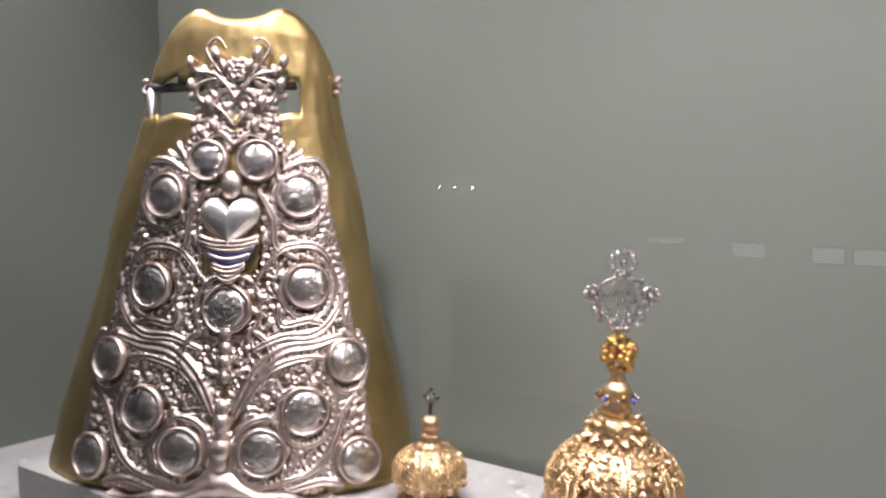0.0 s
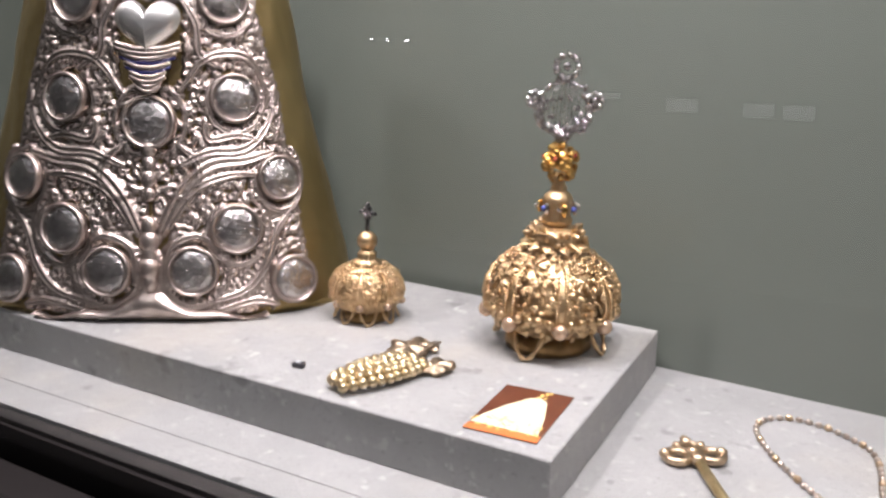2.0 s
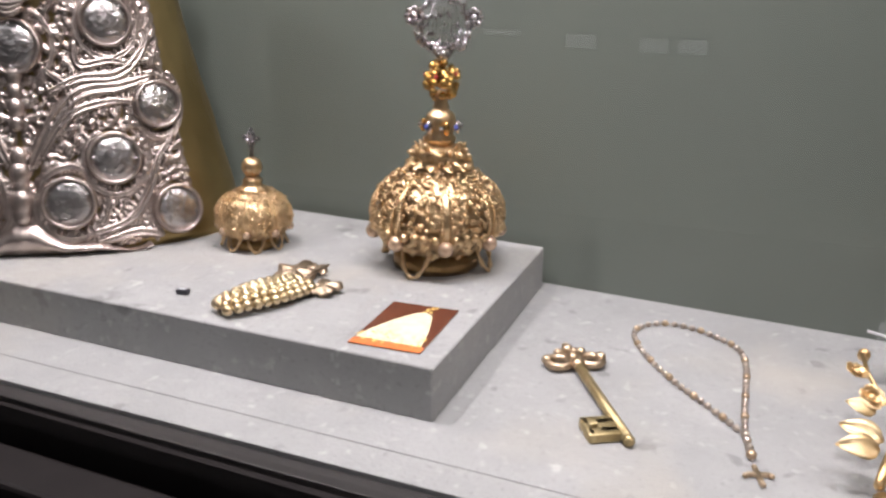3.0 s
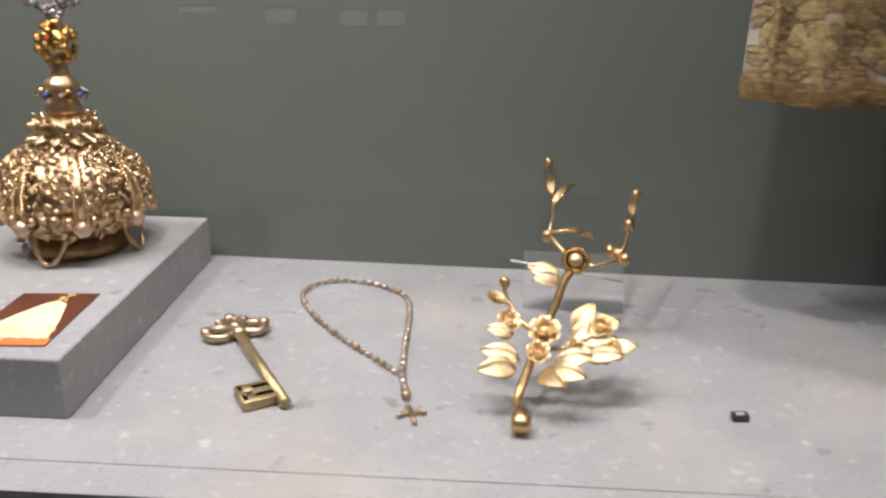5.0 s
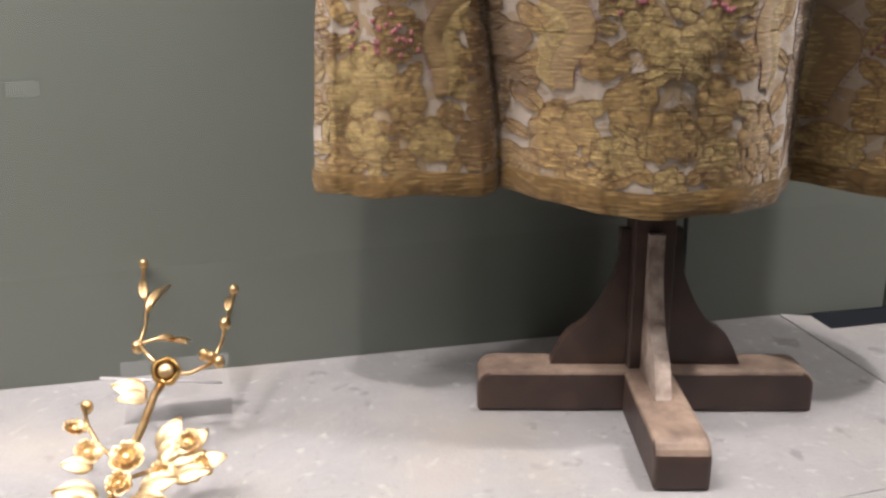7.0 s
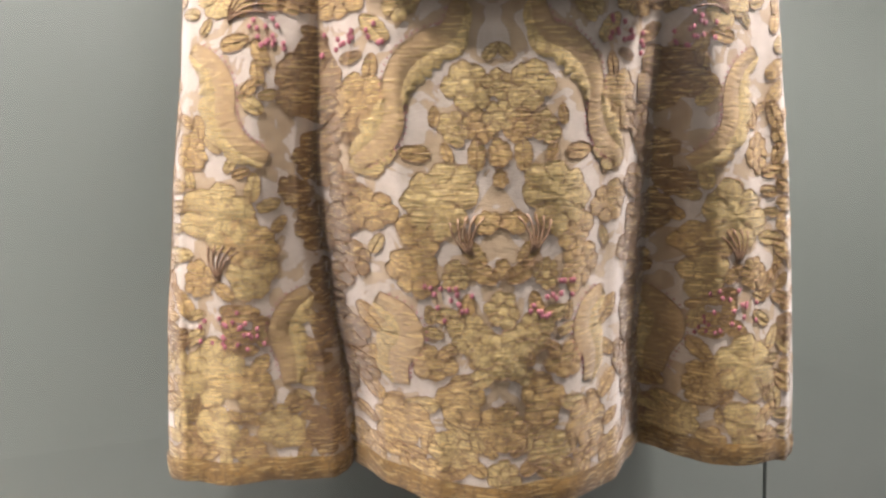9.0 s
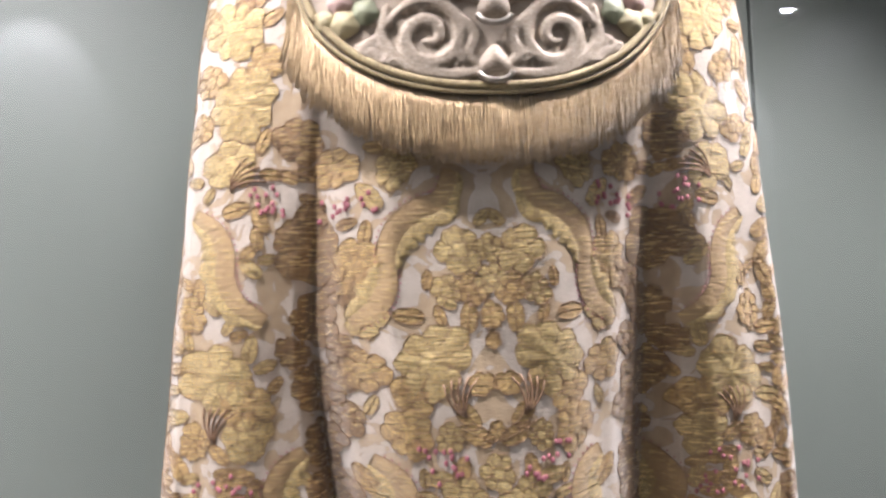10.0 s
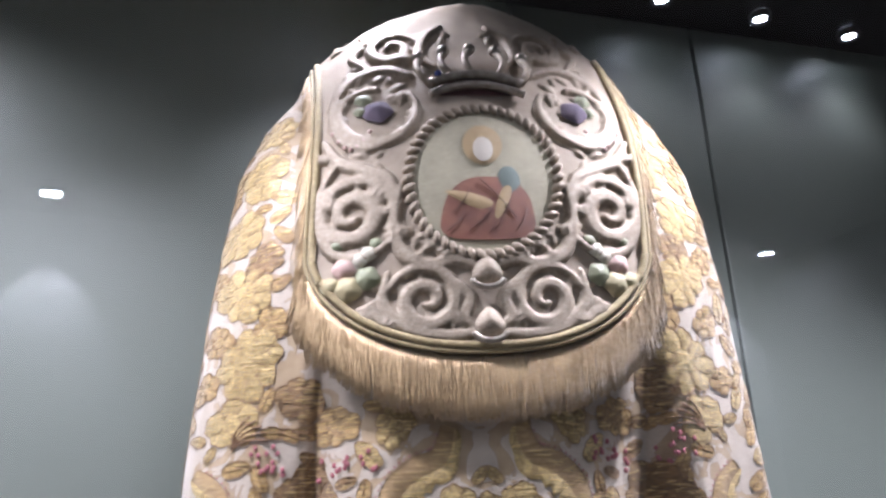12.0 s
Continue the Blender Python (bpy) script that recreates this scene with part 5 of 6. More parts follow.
def cloth_mat(name, colour, dark, thread, metal, rough, streak=0.5, sheen=0.3, cells=0.0, glint=0.0):
    """Woven cloth: fine thread lines across, blotches of tone, a soft sheen."""
    m = bpy.data.materials.new(name)
    m.use_nodes = True
    nt = m.node_tree
    b = nt.nodes["Principled BSDF"]
    b.inputs["Roughness"].default_value, b.inputs["Metallic"].default_value = rough, metal
    b.inputs["Sheen Weight"].default_value = sheen
    tc = nt.nodes.new("ShaderNodeTexCoord")
    mp = nt.nodes.new("ShaderNodeMapping")
    mp.inputs["Scale"].default_value = (240, 240, 900)
    n1 = nt.nodes.new("ShaderNodeTexNoise")
    n1.inputs["Scale"].default_value, n1.inputs["Detail"].default_value = 1.0, 3
    n2 = nt.nodes.new("ShaderNodeTexNoise")
    n2.inputs["Scale"].default_value, n2.inputs["Detail"].default_value = 55, 6
    ramp = nt.nodes.new("ShaderNodeValToRGB")
    ramp.color_ramp.elements[0].position, ramp.color_ramp.elements[1].position = 0.3, 0.68
    ramp.color_ramp.elements[0].color, ramp.color_ramp.elements[1].color = (*dark, 1), (*colour, 1)
    mixer = nt.nodes.new("ShaderNodeMix")
    mixer.data_type = "RGBA"
    mixer.inputs["B"].default_value = (*thread, 1)
    r2 = nt.nodes.new("ShaderNodeMapRange")
    r2.inputs["From Min"].default_value, r2.inputs["From Max"].default_value, r2.inputs["To Max"].default_value = 0.5, 0.72, streak
    bp = nt.nodes.new("ShaderNodeBump")
    bp.inputs["Strength"].default_value, bp.inputs["Distance"].default_value = 0.4, 0.001
    nt.links.new(tc.outputs["Object"], mp.inputs["Vector"])
    nt.links.new(mp.outputs["Vector"], n1.inputs["Vector"])
    nt.links.new(tc.outputs["Object"], n2.inputs["Vector"])
    nt.links.new(n2.outputs["Fac"], ramp.inputs["Fac"])
    nt.links.new(ramp.outputs["Color"], mixer.inputs["A"])
    nt.links.new(n1.outputs["Fac"], r2.inputs["Value"])
    nt.links.new(r2.outputs["Result"], mixer.inputs["Factor"])
    nt.links.new(mixer.outputs["Result"], b.inputs["Base Color"])
    if cells:
        vor = nt.nodes.new("ShaderNodeTexVoronoi")
        vor.feature = "DISTANCE_TO_EDGE"
        vor.inputs["Scale"].default_value = cells
        warp = nt.nodes.new("ShaderNodeVectorMath")
        warp.operation = "MULTIPLY_ADD"
        warp.inputs[1].default_value = (0.02, 0.02, 0.02)
        seam = nt.nodes.new("ShaderNodeMapRange")
        seam.inputs["From Min"].default_value, seam.inputs["From Max"].default_value = 0.0, 0.09
        seam.inputs["To Min"].default_value, seam.inputs["To Max"].default_value = 0.75, 0.0
        lines = nt.nodes.new("ShaderNodeMix")
        lines.data_type = "RGBA"
        lines.inputs["B"].default_value = (dark[0] * 0.45, dark[1] * 0.40, dark[2] * 0.35, 1)
        nt.links.new(n2.outputs["Color"], warp.inputs[0])
        nt.links.new(tc.outputs["Object"], warp.inputs[2])
        nt.links.new(warp.outputs["Vector"], vor.inputs["Vector"])
        nt.links.new(vor.outputs["Distance"], seam.inputs["Value"])
        nt.links.new(seam.outputs["Result"], lines.inputs["Factor"])
        nt.links.new(mixer.outputs["Result"], lines.inputs["A"])
        nt.links.new(lines.outputs["Result"], b.inputs["Base Color"])
    if glint:
        gm = nt.nodes.new("ShaderNodeMapping")
        gm.inputs["Scale"].default_value = (70, 70, 620)
        gn = nt.nodes.new("ShaderNodeTexNoise")
        gn.inputs["Scale"].default_value, gn.inputs["Detail"].default_value = 1.0, 2
        gr = nt.nodes.new("ShaderNodeMapRange")
        gr.inputs["From Min"].default_value, gr.inputs["From Max"].default_value = 0.55, 0.625
        gx = nt.nodes.new("ShaderNodeMix")
        gx.data_type = "RGBA"
        gx.inputs["B"].default_value = (0.86, 0.65, 0.30, 1)
        ro = nt.nodes.new("ShaderNodeMapRange")
        ro.inputs["To Min"].default_value, ro.inputs["To Max"].default_value = rough, 0.28
        wide = nt.nodes.new("ShaderNodeMath")
        wide.operation = "MULTIPLY"
        wide.inputs[1].default_value = glint
        last = b.inputs["Base Color"].links[0].from_socket
        nt.links.new(tc.outputs["Object"], gm.inputs["Vector"])
        nt.links.new(gm.outputs["Vector"], gn.inputs["Vector"])
        nt.links.new(gn.outputs["Fac"], gr.inputs["Value"])
        nt.links.new(gr.outputs["Result"], wide.inputs[0])
        nt.links.new(wide.outputs[0], gx.inputs["Factor"])
        nt.links.new(last, gx.inputs["A"])
        nt.links.new(gx.outputs["Result"], b.inputs["Base Color"])
        nt.links.new(wide.outputs[0], b.inputs["Metallic"])
        nt.links.new(gr.outputs["Result"], ro.inputs["Value"])
        nt.links.new(ro.outputs["Result"], b.inputs["Roughness"])
        bp.inputs["Strength"].default_value, bp.inputs["Distance"].default_value = 0.55, 0.0015
        nt.links.new(gn.outputs["Fac"], bp.inputs["Height"])
    else:
        nt.links.new(n1.outputs["Fac"], bp.inputs["Height"])
    nt.links.new(bp.outputs["Normal"], b.inputs["Normal"])
    return m


def damask_mat():
    """Silk ground with a mirrored woven gold figure, its edges drawn by a brown thread."""
    m = cloth_mat("silver_silk", (0.54, 0.465, 0.38), (0.41, 0.345, 0.27), (0.62, 0.555, 0.48), 0.0, 0.5, 0.35)
    nt = m.node_tree
    b = nt.nodes["Principled BSDF"]
    plain = b.inputs["Base Color"].links[0].from_socket
    tc = [n for n in nt.nodes if n.bl_idname == "ShaderNodeTexCoord"][0]
    sep, comb, ab, sh = nt.nodes.new("ShaderNodeSeparateXYZ"), nt.nodes.new("ShaderNodeCombineXYZ"), nt.nodes.new("ShaderNodeMath"), nt.nodes.new("ShaderNodeMath")
    sh.operation, ab.operation = "ADD", "ABSOLUTE"
    sh.inputs[1].default_value = 0.012
    nt.links.new(tc.outputs["Object"], sep.inputs["Vector"])
    nt.links.new(sep.outputs["X"], sh.inputs[0])
    nt.links.new(sh.outputs[0], ab.inputs[0])
    nt.links.new(ab.outputs[0], comb.inputs["X"])
    nt.links.new(sep.outputs["Z"], comb.inputs["Z"])
    n = nt.nodes.new("ShaderNodeTexNoise")
    n.inputs["Scale"].default_value, n.inputs["Detail"].default_value, n.inputs["Roughness"].default_value, n.inputs["Distortion"].default_value = 34, 2.5, 0.5, 1.6
    ramp = nt.nodes.new("ShaderNodeValToRGB")
    e = ramp.color_ramp.elements
    e[0].position, e[0].color = 0.527, (0, 0, 0, 1)
    e[1].position, e[1].color = 0.540, (0.8, 0.8, 0.8, 1)
    line = nt.nodes.new("ShaderNodeValToRGB")
    e = line.color_ramp.elements
    e[0].position, e[0].color = 0.517, (0, 0, 0, 1)
    e[1].position, e[1].color = 0.527, (0.45, 0.45, 0.45, 1)
    e2 = line.color_ramp.elements.new(0.533)
    e2.color = (0.45, 0.45, 0.45, 1)
    e3 = line.color_ramp.elements.new(0.543)
    e3.color = (0, 0, 0, 1)
    gold, brown = nt.nodes.new("ShaderNodeMix"), nt.nodes.new("ShaderNodeMix")
    gold.data_type = brown.data_type = "RGBA"
    n3 = nt.nodes.new("ShaderNodeTexNoise")
    n3.inputs["Scale"].default_value = 90
    tone = nt.nodes.new("ShaderNodeValToRGB")
    tone.color_ramp.elements[0].color, tone.color_ramp.elements[1].color = (0.32, 0.215, 0.105, 1), (0.42, 0.30, 0.16, 1)
    tone.color_ramp.elements[0].position, tone.color_ramp.elements[1].position = 0.35, 0.65
    nt.links.new(tc.outputs["Object"], n3.inputs["Vector"])
    nt.links.new(n3.outputs["Fac"], tone.inputs["Fac"])
    nt.links.new(tone.outputs["Color"], gold.inputs["B"])
    brown.inputs["B"].default_value = (0.20, 0.11, 0.06, 1)
    nt.links.new(comb.outputs["Vector"], n.inputs["Vector"])
    nt.links.new(n.outputs["Fac"], ramp.inputs["Fac"])
    nt.links.new(n.outputs["Fac"], line.inputs["Fac"])
    nt.links.new(plain, gold.inputs["A"])
    nt.links.new(ramp.outputs["Color"], gold.inputs["Factor"])
    nt.links.new(gold.outputs["Result"], brown.inputs["A"])
    nt.links.new(line.outputs["Color"], brown.inputs["Factor"])
    nt.links.new(brown.outputs["Result"], b.inputs["Base Color"])
    return m


SILKCLOTH = damask_mat()
BROCADE = cloth_mat("gold_brocade", (0.44, 0.29, 0.11), (0.28, 0.165, 0.058), (0.78, 0.56, 0.21), 0.25, 0.5, 0.6, 0.3, 120, 0.9)
BROCADE_TAN = cloth_mat("tan_brocade", (0.40, 0.27, 0.125), (0.27, 0.17, 0.075), (0.55, 0.38, 0.17), 0.1, 0.55, 0.6, 0.3, 0.0, 0.45)
BROCADE_PALE = cloth_mat("yellow_brocade", (0.50, 0.375, 0.16), (0.33, 0.225, 0.085), (0.80, 0.60, 0.23), 0.25, 0.5, 0.6, 0.3, 150, 0.9)
# brown weave, which also deepens the shade of the folds
BROCADE_DARK = cloth_mat("brown_shaded_brocade", (0.26, 0.15, 0.055), (0.15, 0.082, 0.03), (0.5, 0.33, 0.12), 0.2, 0.55, 0.5, 0.3, 130, 0.7)
CORD = mat("brown_cord", (0.27, 0.16, 0.085), 0.7, dark=(0.17, 0.095, 0.05), scale=200)
PINK = mat("pink_silk", (0.44, 0.16, 0.18), 0.75, dark=(0.32, 0.10, 0.12), scale=200)
HEMGOLD = cloth_mat("hem_gold", (0.22, 0.125, 0.032), (0.12, 0.065, 0.018), (0.34, 0.20, 0.06), 0.2, 0.55, 0.6, 0.1, 110, 0.3)

cope = thing("cope", COPE, "gold and white brocade cope hung on the stand", "cope")
cloth = part("cloth", cope_sheet(), SILKCLOTH, cope, "silvery white silk ground")
sol = cloth.modifiers.new("thick", "SOLIDIFY")
sol.thickness, sol.offset = 0.002, -1

MID = -0.012


def on_cloth(x, z, out=0.0):
    w = cope_width(z)
    s = math.asin(max(-0.995, min(0.995, (x + 0.003 - cope_shift(z)) / w))) * 2 / math.pi
    return cope_at(s, max(z, hem(s) + 0.002), out)


cords = Soup()


def thread(points, r=0.00028, closed=False):
    v, f = template(tube_bm([on_cloth(x, z, 0.0007) for x, z in points], r, 4, None, closed))
    cords.add(v, f, Matrix())


def figure(edge, lift, name, material, x, z, n=44, rings=7):
    """A raised woven figure: edge(angle) is its radius, lift(angle, share) its relief."""
    bm = bmesh.new()
    rows = []
    for k in range(1, rings + 1):
        f = k / rings
        rows.append([bm.verts.new(on_cloth(x + edge(2 * math.pi * i / n) * f * math.cos(2 * math.pi * i / n), z + edge(2 * math.pi * i / n) * f * math.sin(2 * math.pi * i / n), 0.0004 + lift(2 * math.pi * i / n, f))) for i in range(n)])
    c = bm.verts.new(on_cloth(x, z, 0.0004 + lift(0, 0)))
    for i in range(n):
        bm.faces.new((c, rows[0][i], rows[0][(i + 1) % n]))
    for a, b in zip(rows, rows[1:]):
        for i in range(n):
            bm.faces.new((a[i], b[i], b[(i + 1) % n], a[(i + 1) % n]))
    part(name, bm, material, cope)
    thread([(x + edge(2 * math.pi * i / n) * math.cos(2 * math.pi * i / n), z + edge(2 * math.pi * i / n) * math.sin(2 * math.pi * i / n)) for i in range(n)], 0.00024, True)


def bloom(x, z, r, petals, sgn, material):
    """A full flower: scalloped petals round a smaller inner flower."""
    rb = random.Random(int(abs(x - MID) * 7e3) + int(z * 9e4))
    ph = [rb.uniform(0, 6.28) for _ in range(4)]

    def turned(a):
        return a if sgn > 0 else math.pi - a

    def edge(a):
        b = turned(a)
        return r * (0.80 + 0.22 * abs(math.cos((b + ph[0]) * petals / 2)) ** 0.6 + 0.10 * math.cos(2 * b + ph[1]) + 0.07 * math.cos(3 * b + ph[2]) + 0.03 * math.cos(13 * b + ph[3]))

    def lift(a, f):
        b = turned(a)
        outer = abs(math.cos((b + ph[0]) * petals / 2)) * math.sin(math.pi * min(1, max(0, f - 0.35) / 0.65))
        inner = (0.6 + 0.4 * abs(math.cos((b + ph[1]) * 2.5))) * math.cos(math.pi / 2 * min(1, f / 0.5))
        return 0.032 * r * outer + 0.045 * r * inner

    figure(edge, lift, "woven_flower", material, x, z)
    if r < 0.0095:
        return
    span = 2 * math.pi / petals
    for k in range(petals):
        mid = -ph[0] + (k + 0.5) * span
        line = [(mid + rb.uniform(-0.12, 0.12), f) for f in (0.42, 0.6, 0.8, 0.95)]
        thread([(x + sgn * f * edge(turned(b)) * math.cos(b), z + f * edge(turned(b)) * math.sin(b)) for b, f in line])
    for k in range(5):
        b0 = ph[1] + k * 1.257
        thread([(x + sgn * r * (0.30 + 0.14 * math.sin(math.pi * q / 6)) * math.cos(b0 + 1.15 * q / 6), z + r * (0.30 + 0.14 * math.sin(math.pi * q / 6)) * math.sin(b0 + 1.15 * q / 6)) for q in range(7)])


def lobed(x, z, length, width, turn, material, lobes=5):
    """A leaf with a scalloped rim and a middle rib, pointing along turn."""
    def edge(a):
        b = a - turn
        base = 1 / math.sqrt((math.cos(b) / length) ** 2 + (math.sin(b) / width) ** 2)
        return base * (0.90 + 0.16 * abs(math.cos(b * lobes / 2)) ** 0.6)

    figure(edge, lambda a, f: 0.05 * width * (1 - f * f) * (0.5 + 0.5 * math.cos((a - turn) * lobes)), "woven_leaf", material, x, z, 36, 4)
    d = Vector((math.cos(turn), math.sin(turn)))
    thread([(x + d.x * length * q, z + d.y * length * q) for q in (-0.85, -0.4, 0.0, 0.4, 0.85)], 0.0003)


def ribbon(points, width, sgn, outer=1):
    """A C-shaped woven band with cross ribs and a scalloped edge on its outer side."""
    line = bend([(MID + sgn * x, z) for x, z in points], 10)
    bm, lobes = bmesh.new(), bmesh.new()
    rows, out_rows, rim = [], [], []
    m = len(line)
    for i, p in enumerate(line):
        d = (line[min(m - 1, i + 1)] - line[max(0, i - 1)]).normalized()
        side = Vector((-d.y, d.x)) * -sgn * outer
        wid = width * (0.50 + 0.50 * math.sin(math.pi * (0.08 + 0.84 * i / (m - 1))))
        rows.append([bm.verts.new(on_cloth((p + side * t * wid / 2).x, (p + side * t * wid / 2).y, 0.0006 + 0.0006 * (1 - t * t) + 0.0004 * math.cos(i * 2.6))) for t in (-1, -0.67, -0.33, 0, 0.33, 0.67, 1)])
        rim.append(p - side * wid / 2)
        far = wid * (0.5 + math.sin(math.pi * i / (m - 1)) ** 0.4 * (0.55 + 0.30 * abs(math.sin(i * 0.42))))
        out_rows.append([lobes.verts.new(on_cloth((p + side * q).x, (p + side * q).y, h)) for q, h in ((wid * 0.46, 0.0008), ((wid * 0.5 + far) / 2, 0.0018), (far, 0.0006))])
        if i % 2 == 0 and 2 < i < m - 3:
            knot = p - side * wid * 0.62
            knots.append((knot.x, knot.y))
    for grid, width_n, target in ((rows, 6, bm), (out_rows, 2, lobes)):
        for a, b in zip(grid, grid[1:]):
            for k in range(width_n):
                target.faces.new((a[k], a[k + 1], b[k + 1], b[k]))
    part("woven_scroll", bm, BROCADE_TAN, cope, "tan ribbed scroll band")
    part("scalloped_edge", lobes, BROCADE_PALE, cope, "yellow scalloped edge of the scroll")
    thread([(p.x, p.y) for p in rim], 0.0003)


knots = []
# scroll bands, from the axis outwards: points, and which side carries the scallops
RIBBONS = (
    ([(0.025, 0.534), (0.032, 0.514), (0.048, 0.507), (0.062, 0.496), (0.069, 0.480), (0.068, 0.466)], 1),
    ([(0.069, 0.472), (0.070, 0.455), (0.078, 0.441), (0.094, 0.430)], -1),
    ([(0.207, 0.515), (0.191, 0.502), (0.184, 0.485), (0.184, 0.464), (0.174, 0.446), (0.156, 0.434)], -1),
    ([(0.131, 0.335), (0.146, 0.324), (0.155, 0.305), (0.150, 0.284), (0.148, 0.262)], 1),
    ([(0.082, 0.334), (0.066, 0.325), (0.060, 0.308), (0.068, 0.288), (0.066, 0.270)], -1),
)
# flowers in pairs: distance from the axis, height, radius, tone (0 gold, 1 yellow, 2 brown)
FLOWERS = (
    (0.021, 0.478, 0.016, 1), (0.014, 0.452, 0.011, 0), (0.030, 0.451, 0.011, 1), (0.040, 0.404, 0.025, 1), (0.053, 0.382, 0.015, 0), (0.009, 0.388, 0.009, 0),
    (0.058, 0.356, 0.017, 0), (0.031, 0.352, 0.010, 1), (0.022, 0.311, 0.015, 1), (0.046, 0.290, 0.014, 0), (0.062, 0.536, 0.014, 1), (0.090, 0.470, 0.019, 0),
    (0.084, 0.434, 0.014, 1), (0.086, 0.398, 0.016, 0), (0.102, 0.540, 0.015, 0), (0.166, 0.592, 0.026, 1), (0.178, 0.549, 0.019, 1), (0.194, 0.392, 0.027, 1),
    (0.173, 0.374, 0.020, 0), (0.212, 0.346, 0.013, 0), (0.172, 0.348, 0.018, 1), (0.206, 0.272, 0.026, 1), (0.178, 0.261, 0.018, 0), (0.212, 0.440, 0.013, 0),
)
# brown flowers along the folds; their tone also paints in the fold shade
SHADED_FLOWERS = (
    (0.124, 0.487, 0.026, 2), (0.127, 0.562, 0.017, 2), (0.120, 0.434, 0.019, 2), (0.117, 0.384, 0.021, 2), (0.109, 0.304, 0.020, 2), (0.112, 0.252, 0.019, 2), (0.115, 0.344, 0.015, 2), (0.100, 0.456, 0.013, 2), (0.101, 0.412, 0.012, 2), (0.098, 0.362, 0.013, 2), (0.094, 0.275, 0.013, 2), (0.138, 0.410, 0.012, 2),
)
LOW_FLOWERS = (
    (0.028, 0.262, 0.017, 0), (0.066, 0.240, 0.019, 0), (0.034, 0.226, 0.015, 1), (0.048, 0.208, 0.012, 0), (0.205, 0.228, 0.018, 1), (0.156, 0.228, 0.018, 1), (0.180, 0.210, 0.013, 0),
    (0.124, 0.218, 0.014, 2), (0.090, 0.212, 0.013, 0), (0.226, 0.212, 0.011, 0), (0.235, 0.300, 0.012, 2),
)
HIGH_FLOWERS = (
    (0.172, 0.648, 0.023, 1), (0.150, 0.618, 0.014, 0), (0.192, 0.615, 0.013, 0), (0.178, 0.700, 0.021, 1), (0.155, 0.672, 0.014, 2), (0.158, 0.748, 0.021, 1), (0.190, 0.742, 0.013, 0), (0.198, 0.668, 0.012, 0), (0.150, 0.795, 0.018, 1), (0.202, 0.580, 0.012, 0),
)
CENTRE = ((0.479, 0.011, 1), (0.458, 0.012, 1), (0.434, 0.009, 0), (0.417, 0.006, 0), (0.328, 0.013, 1), (0.297, 0.020, 1), (0.244, 0.018, 0), (0.210, 0.012, 1), (0.356, 0.007, 0))
# places where the silk lies bare: distance, height, radius
BARE = ((0.050, 0.477, 0.010), (0.204, 0.480, 0.011), (0.136, 0.303, 0.008), (0.082, 0.308, 0.009), (0.0, 0.397, 0.011), (0.084, 0.345, 0.011), (0.146, 0.362, 0.011), (0.104, 0.452, 0.006), (0.0, 0.512, 0.008), (0.043, 0.528, 0.011), (0.0, 0.375, 0.008), (0.070, 0.415, 0.007), (0.150, 0.525, 0.010), (0.204, 0.310, 0.012), (0.034, 0.337, 0.010), (0.215, 0.370, 0.006), (0.150, 0.465, 0.010), (0.046, 0.250, 0.006), (0.005, 0.270, 0.006))
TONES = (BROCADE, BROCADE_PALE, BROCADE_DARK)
for z, r, tone in CENTRE:
    bloom(MID, z, r, 6, 1, TONES[tone])
PAIRS = FLOWERS + SHADED_FLOWERS + LOW_FLOWERS + HIGH_FLOWERS
for sgn in (-1, 1):
    for pts, outer in RIBBONS:
        drop = 0.010 if sgn > 0 and pts[0][0] > 0.13 else 0.0
        ribbon([(x, z - drop) for x, z in pts], 0.0155, sgn, outer)
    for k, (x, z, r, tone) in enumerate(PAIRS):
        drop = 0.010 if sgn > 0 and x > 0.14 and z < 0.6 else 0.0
        # the right fold's painted shade lies further out
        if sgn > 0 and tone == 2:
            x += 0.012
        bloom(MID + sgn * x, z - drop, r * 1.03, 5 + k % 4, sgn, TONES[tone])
# feathery leaf sprays beside the middle flowers
for sgn in (-1, 1):
    for x0, z0, turn in ((0.020, 0.366, 0.9), (0.178, 0.530, 2.0), (0.196, 0.345, 1.2), (0.060, 0.556, 2.2)):
        for q in range(5):
            a = turn + 0.22 * (q - 2)
            pts = [(MID + sgn * (x0 + t * math.cos(a + 0.6 * t / 0.03)), z0 + t * math.sin(a + 0.6 * t / 0.03)) for t in (0.0, 0.007, 0.014, 0.021, 0.027)]
            thread(pts, 0.0009)
# leaves where the ground is still uncovered
taken = [(x, z, r) for x, z, r, tone in PAIRS] + [(0, z, r) for z, r, tone in CENTRE] + list(BARE)
taken += [(p.x, p.y, 0.013) for pts, outer in RIBBONS for p in bend(pts, 3)]
rng = random.Random(11)
for tries in range(2200):
    x, z = rng.uniform(0.004, 0.25), rng.uniform(0.206, 0.82)
    r = rng.uniform(0.0055, 0.0105)
    if z > 0.56 and x < 0.135 or x > cope_width(z) - 0.004:
        continue
    if any((x - tx) ** 2 + (z - tz) ** 2 < ((0.62 if z > 0.33 else 0.35) * r + (1 if z > 0.33 else 0.82) * tr) ** 2 for tx, tz, tr in taken):
        continue
    turn, tone = rng.uniform(0, math.pi), rng.choice((0, 0, 1))
    # leaves beside the folds turn brown, adding to the painted shade
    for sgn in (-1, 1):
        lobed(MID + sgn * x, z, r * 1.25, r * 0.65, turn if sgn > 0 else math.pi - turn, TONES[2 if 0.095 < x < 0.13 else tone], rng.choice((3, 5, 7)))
    taken.append((x, z, r * 0.9))
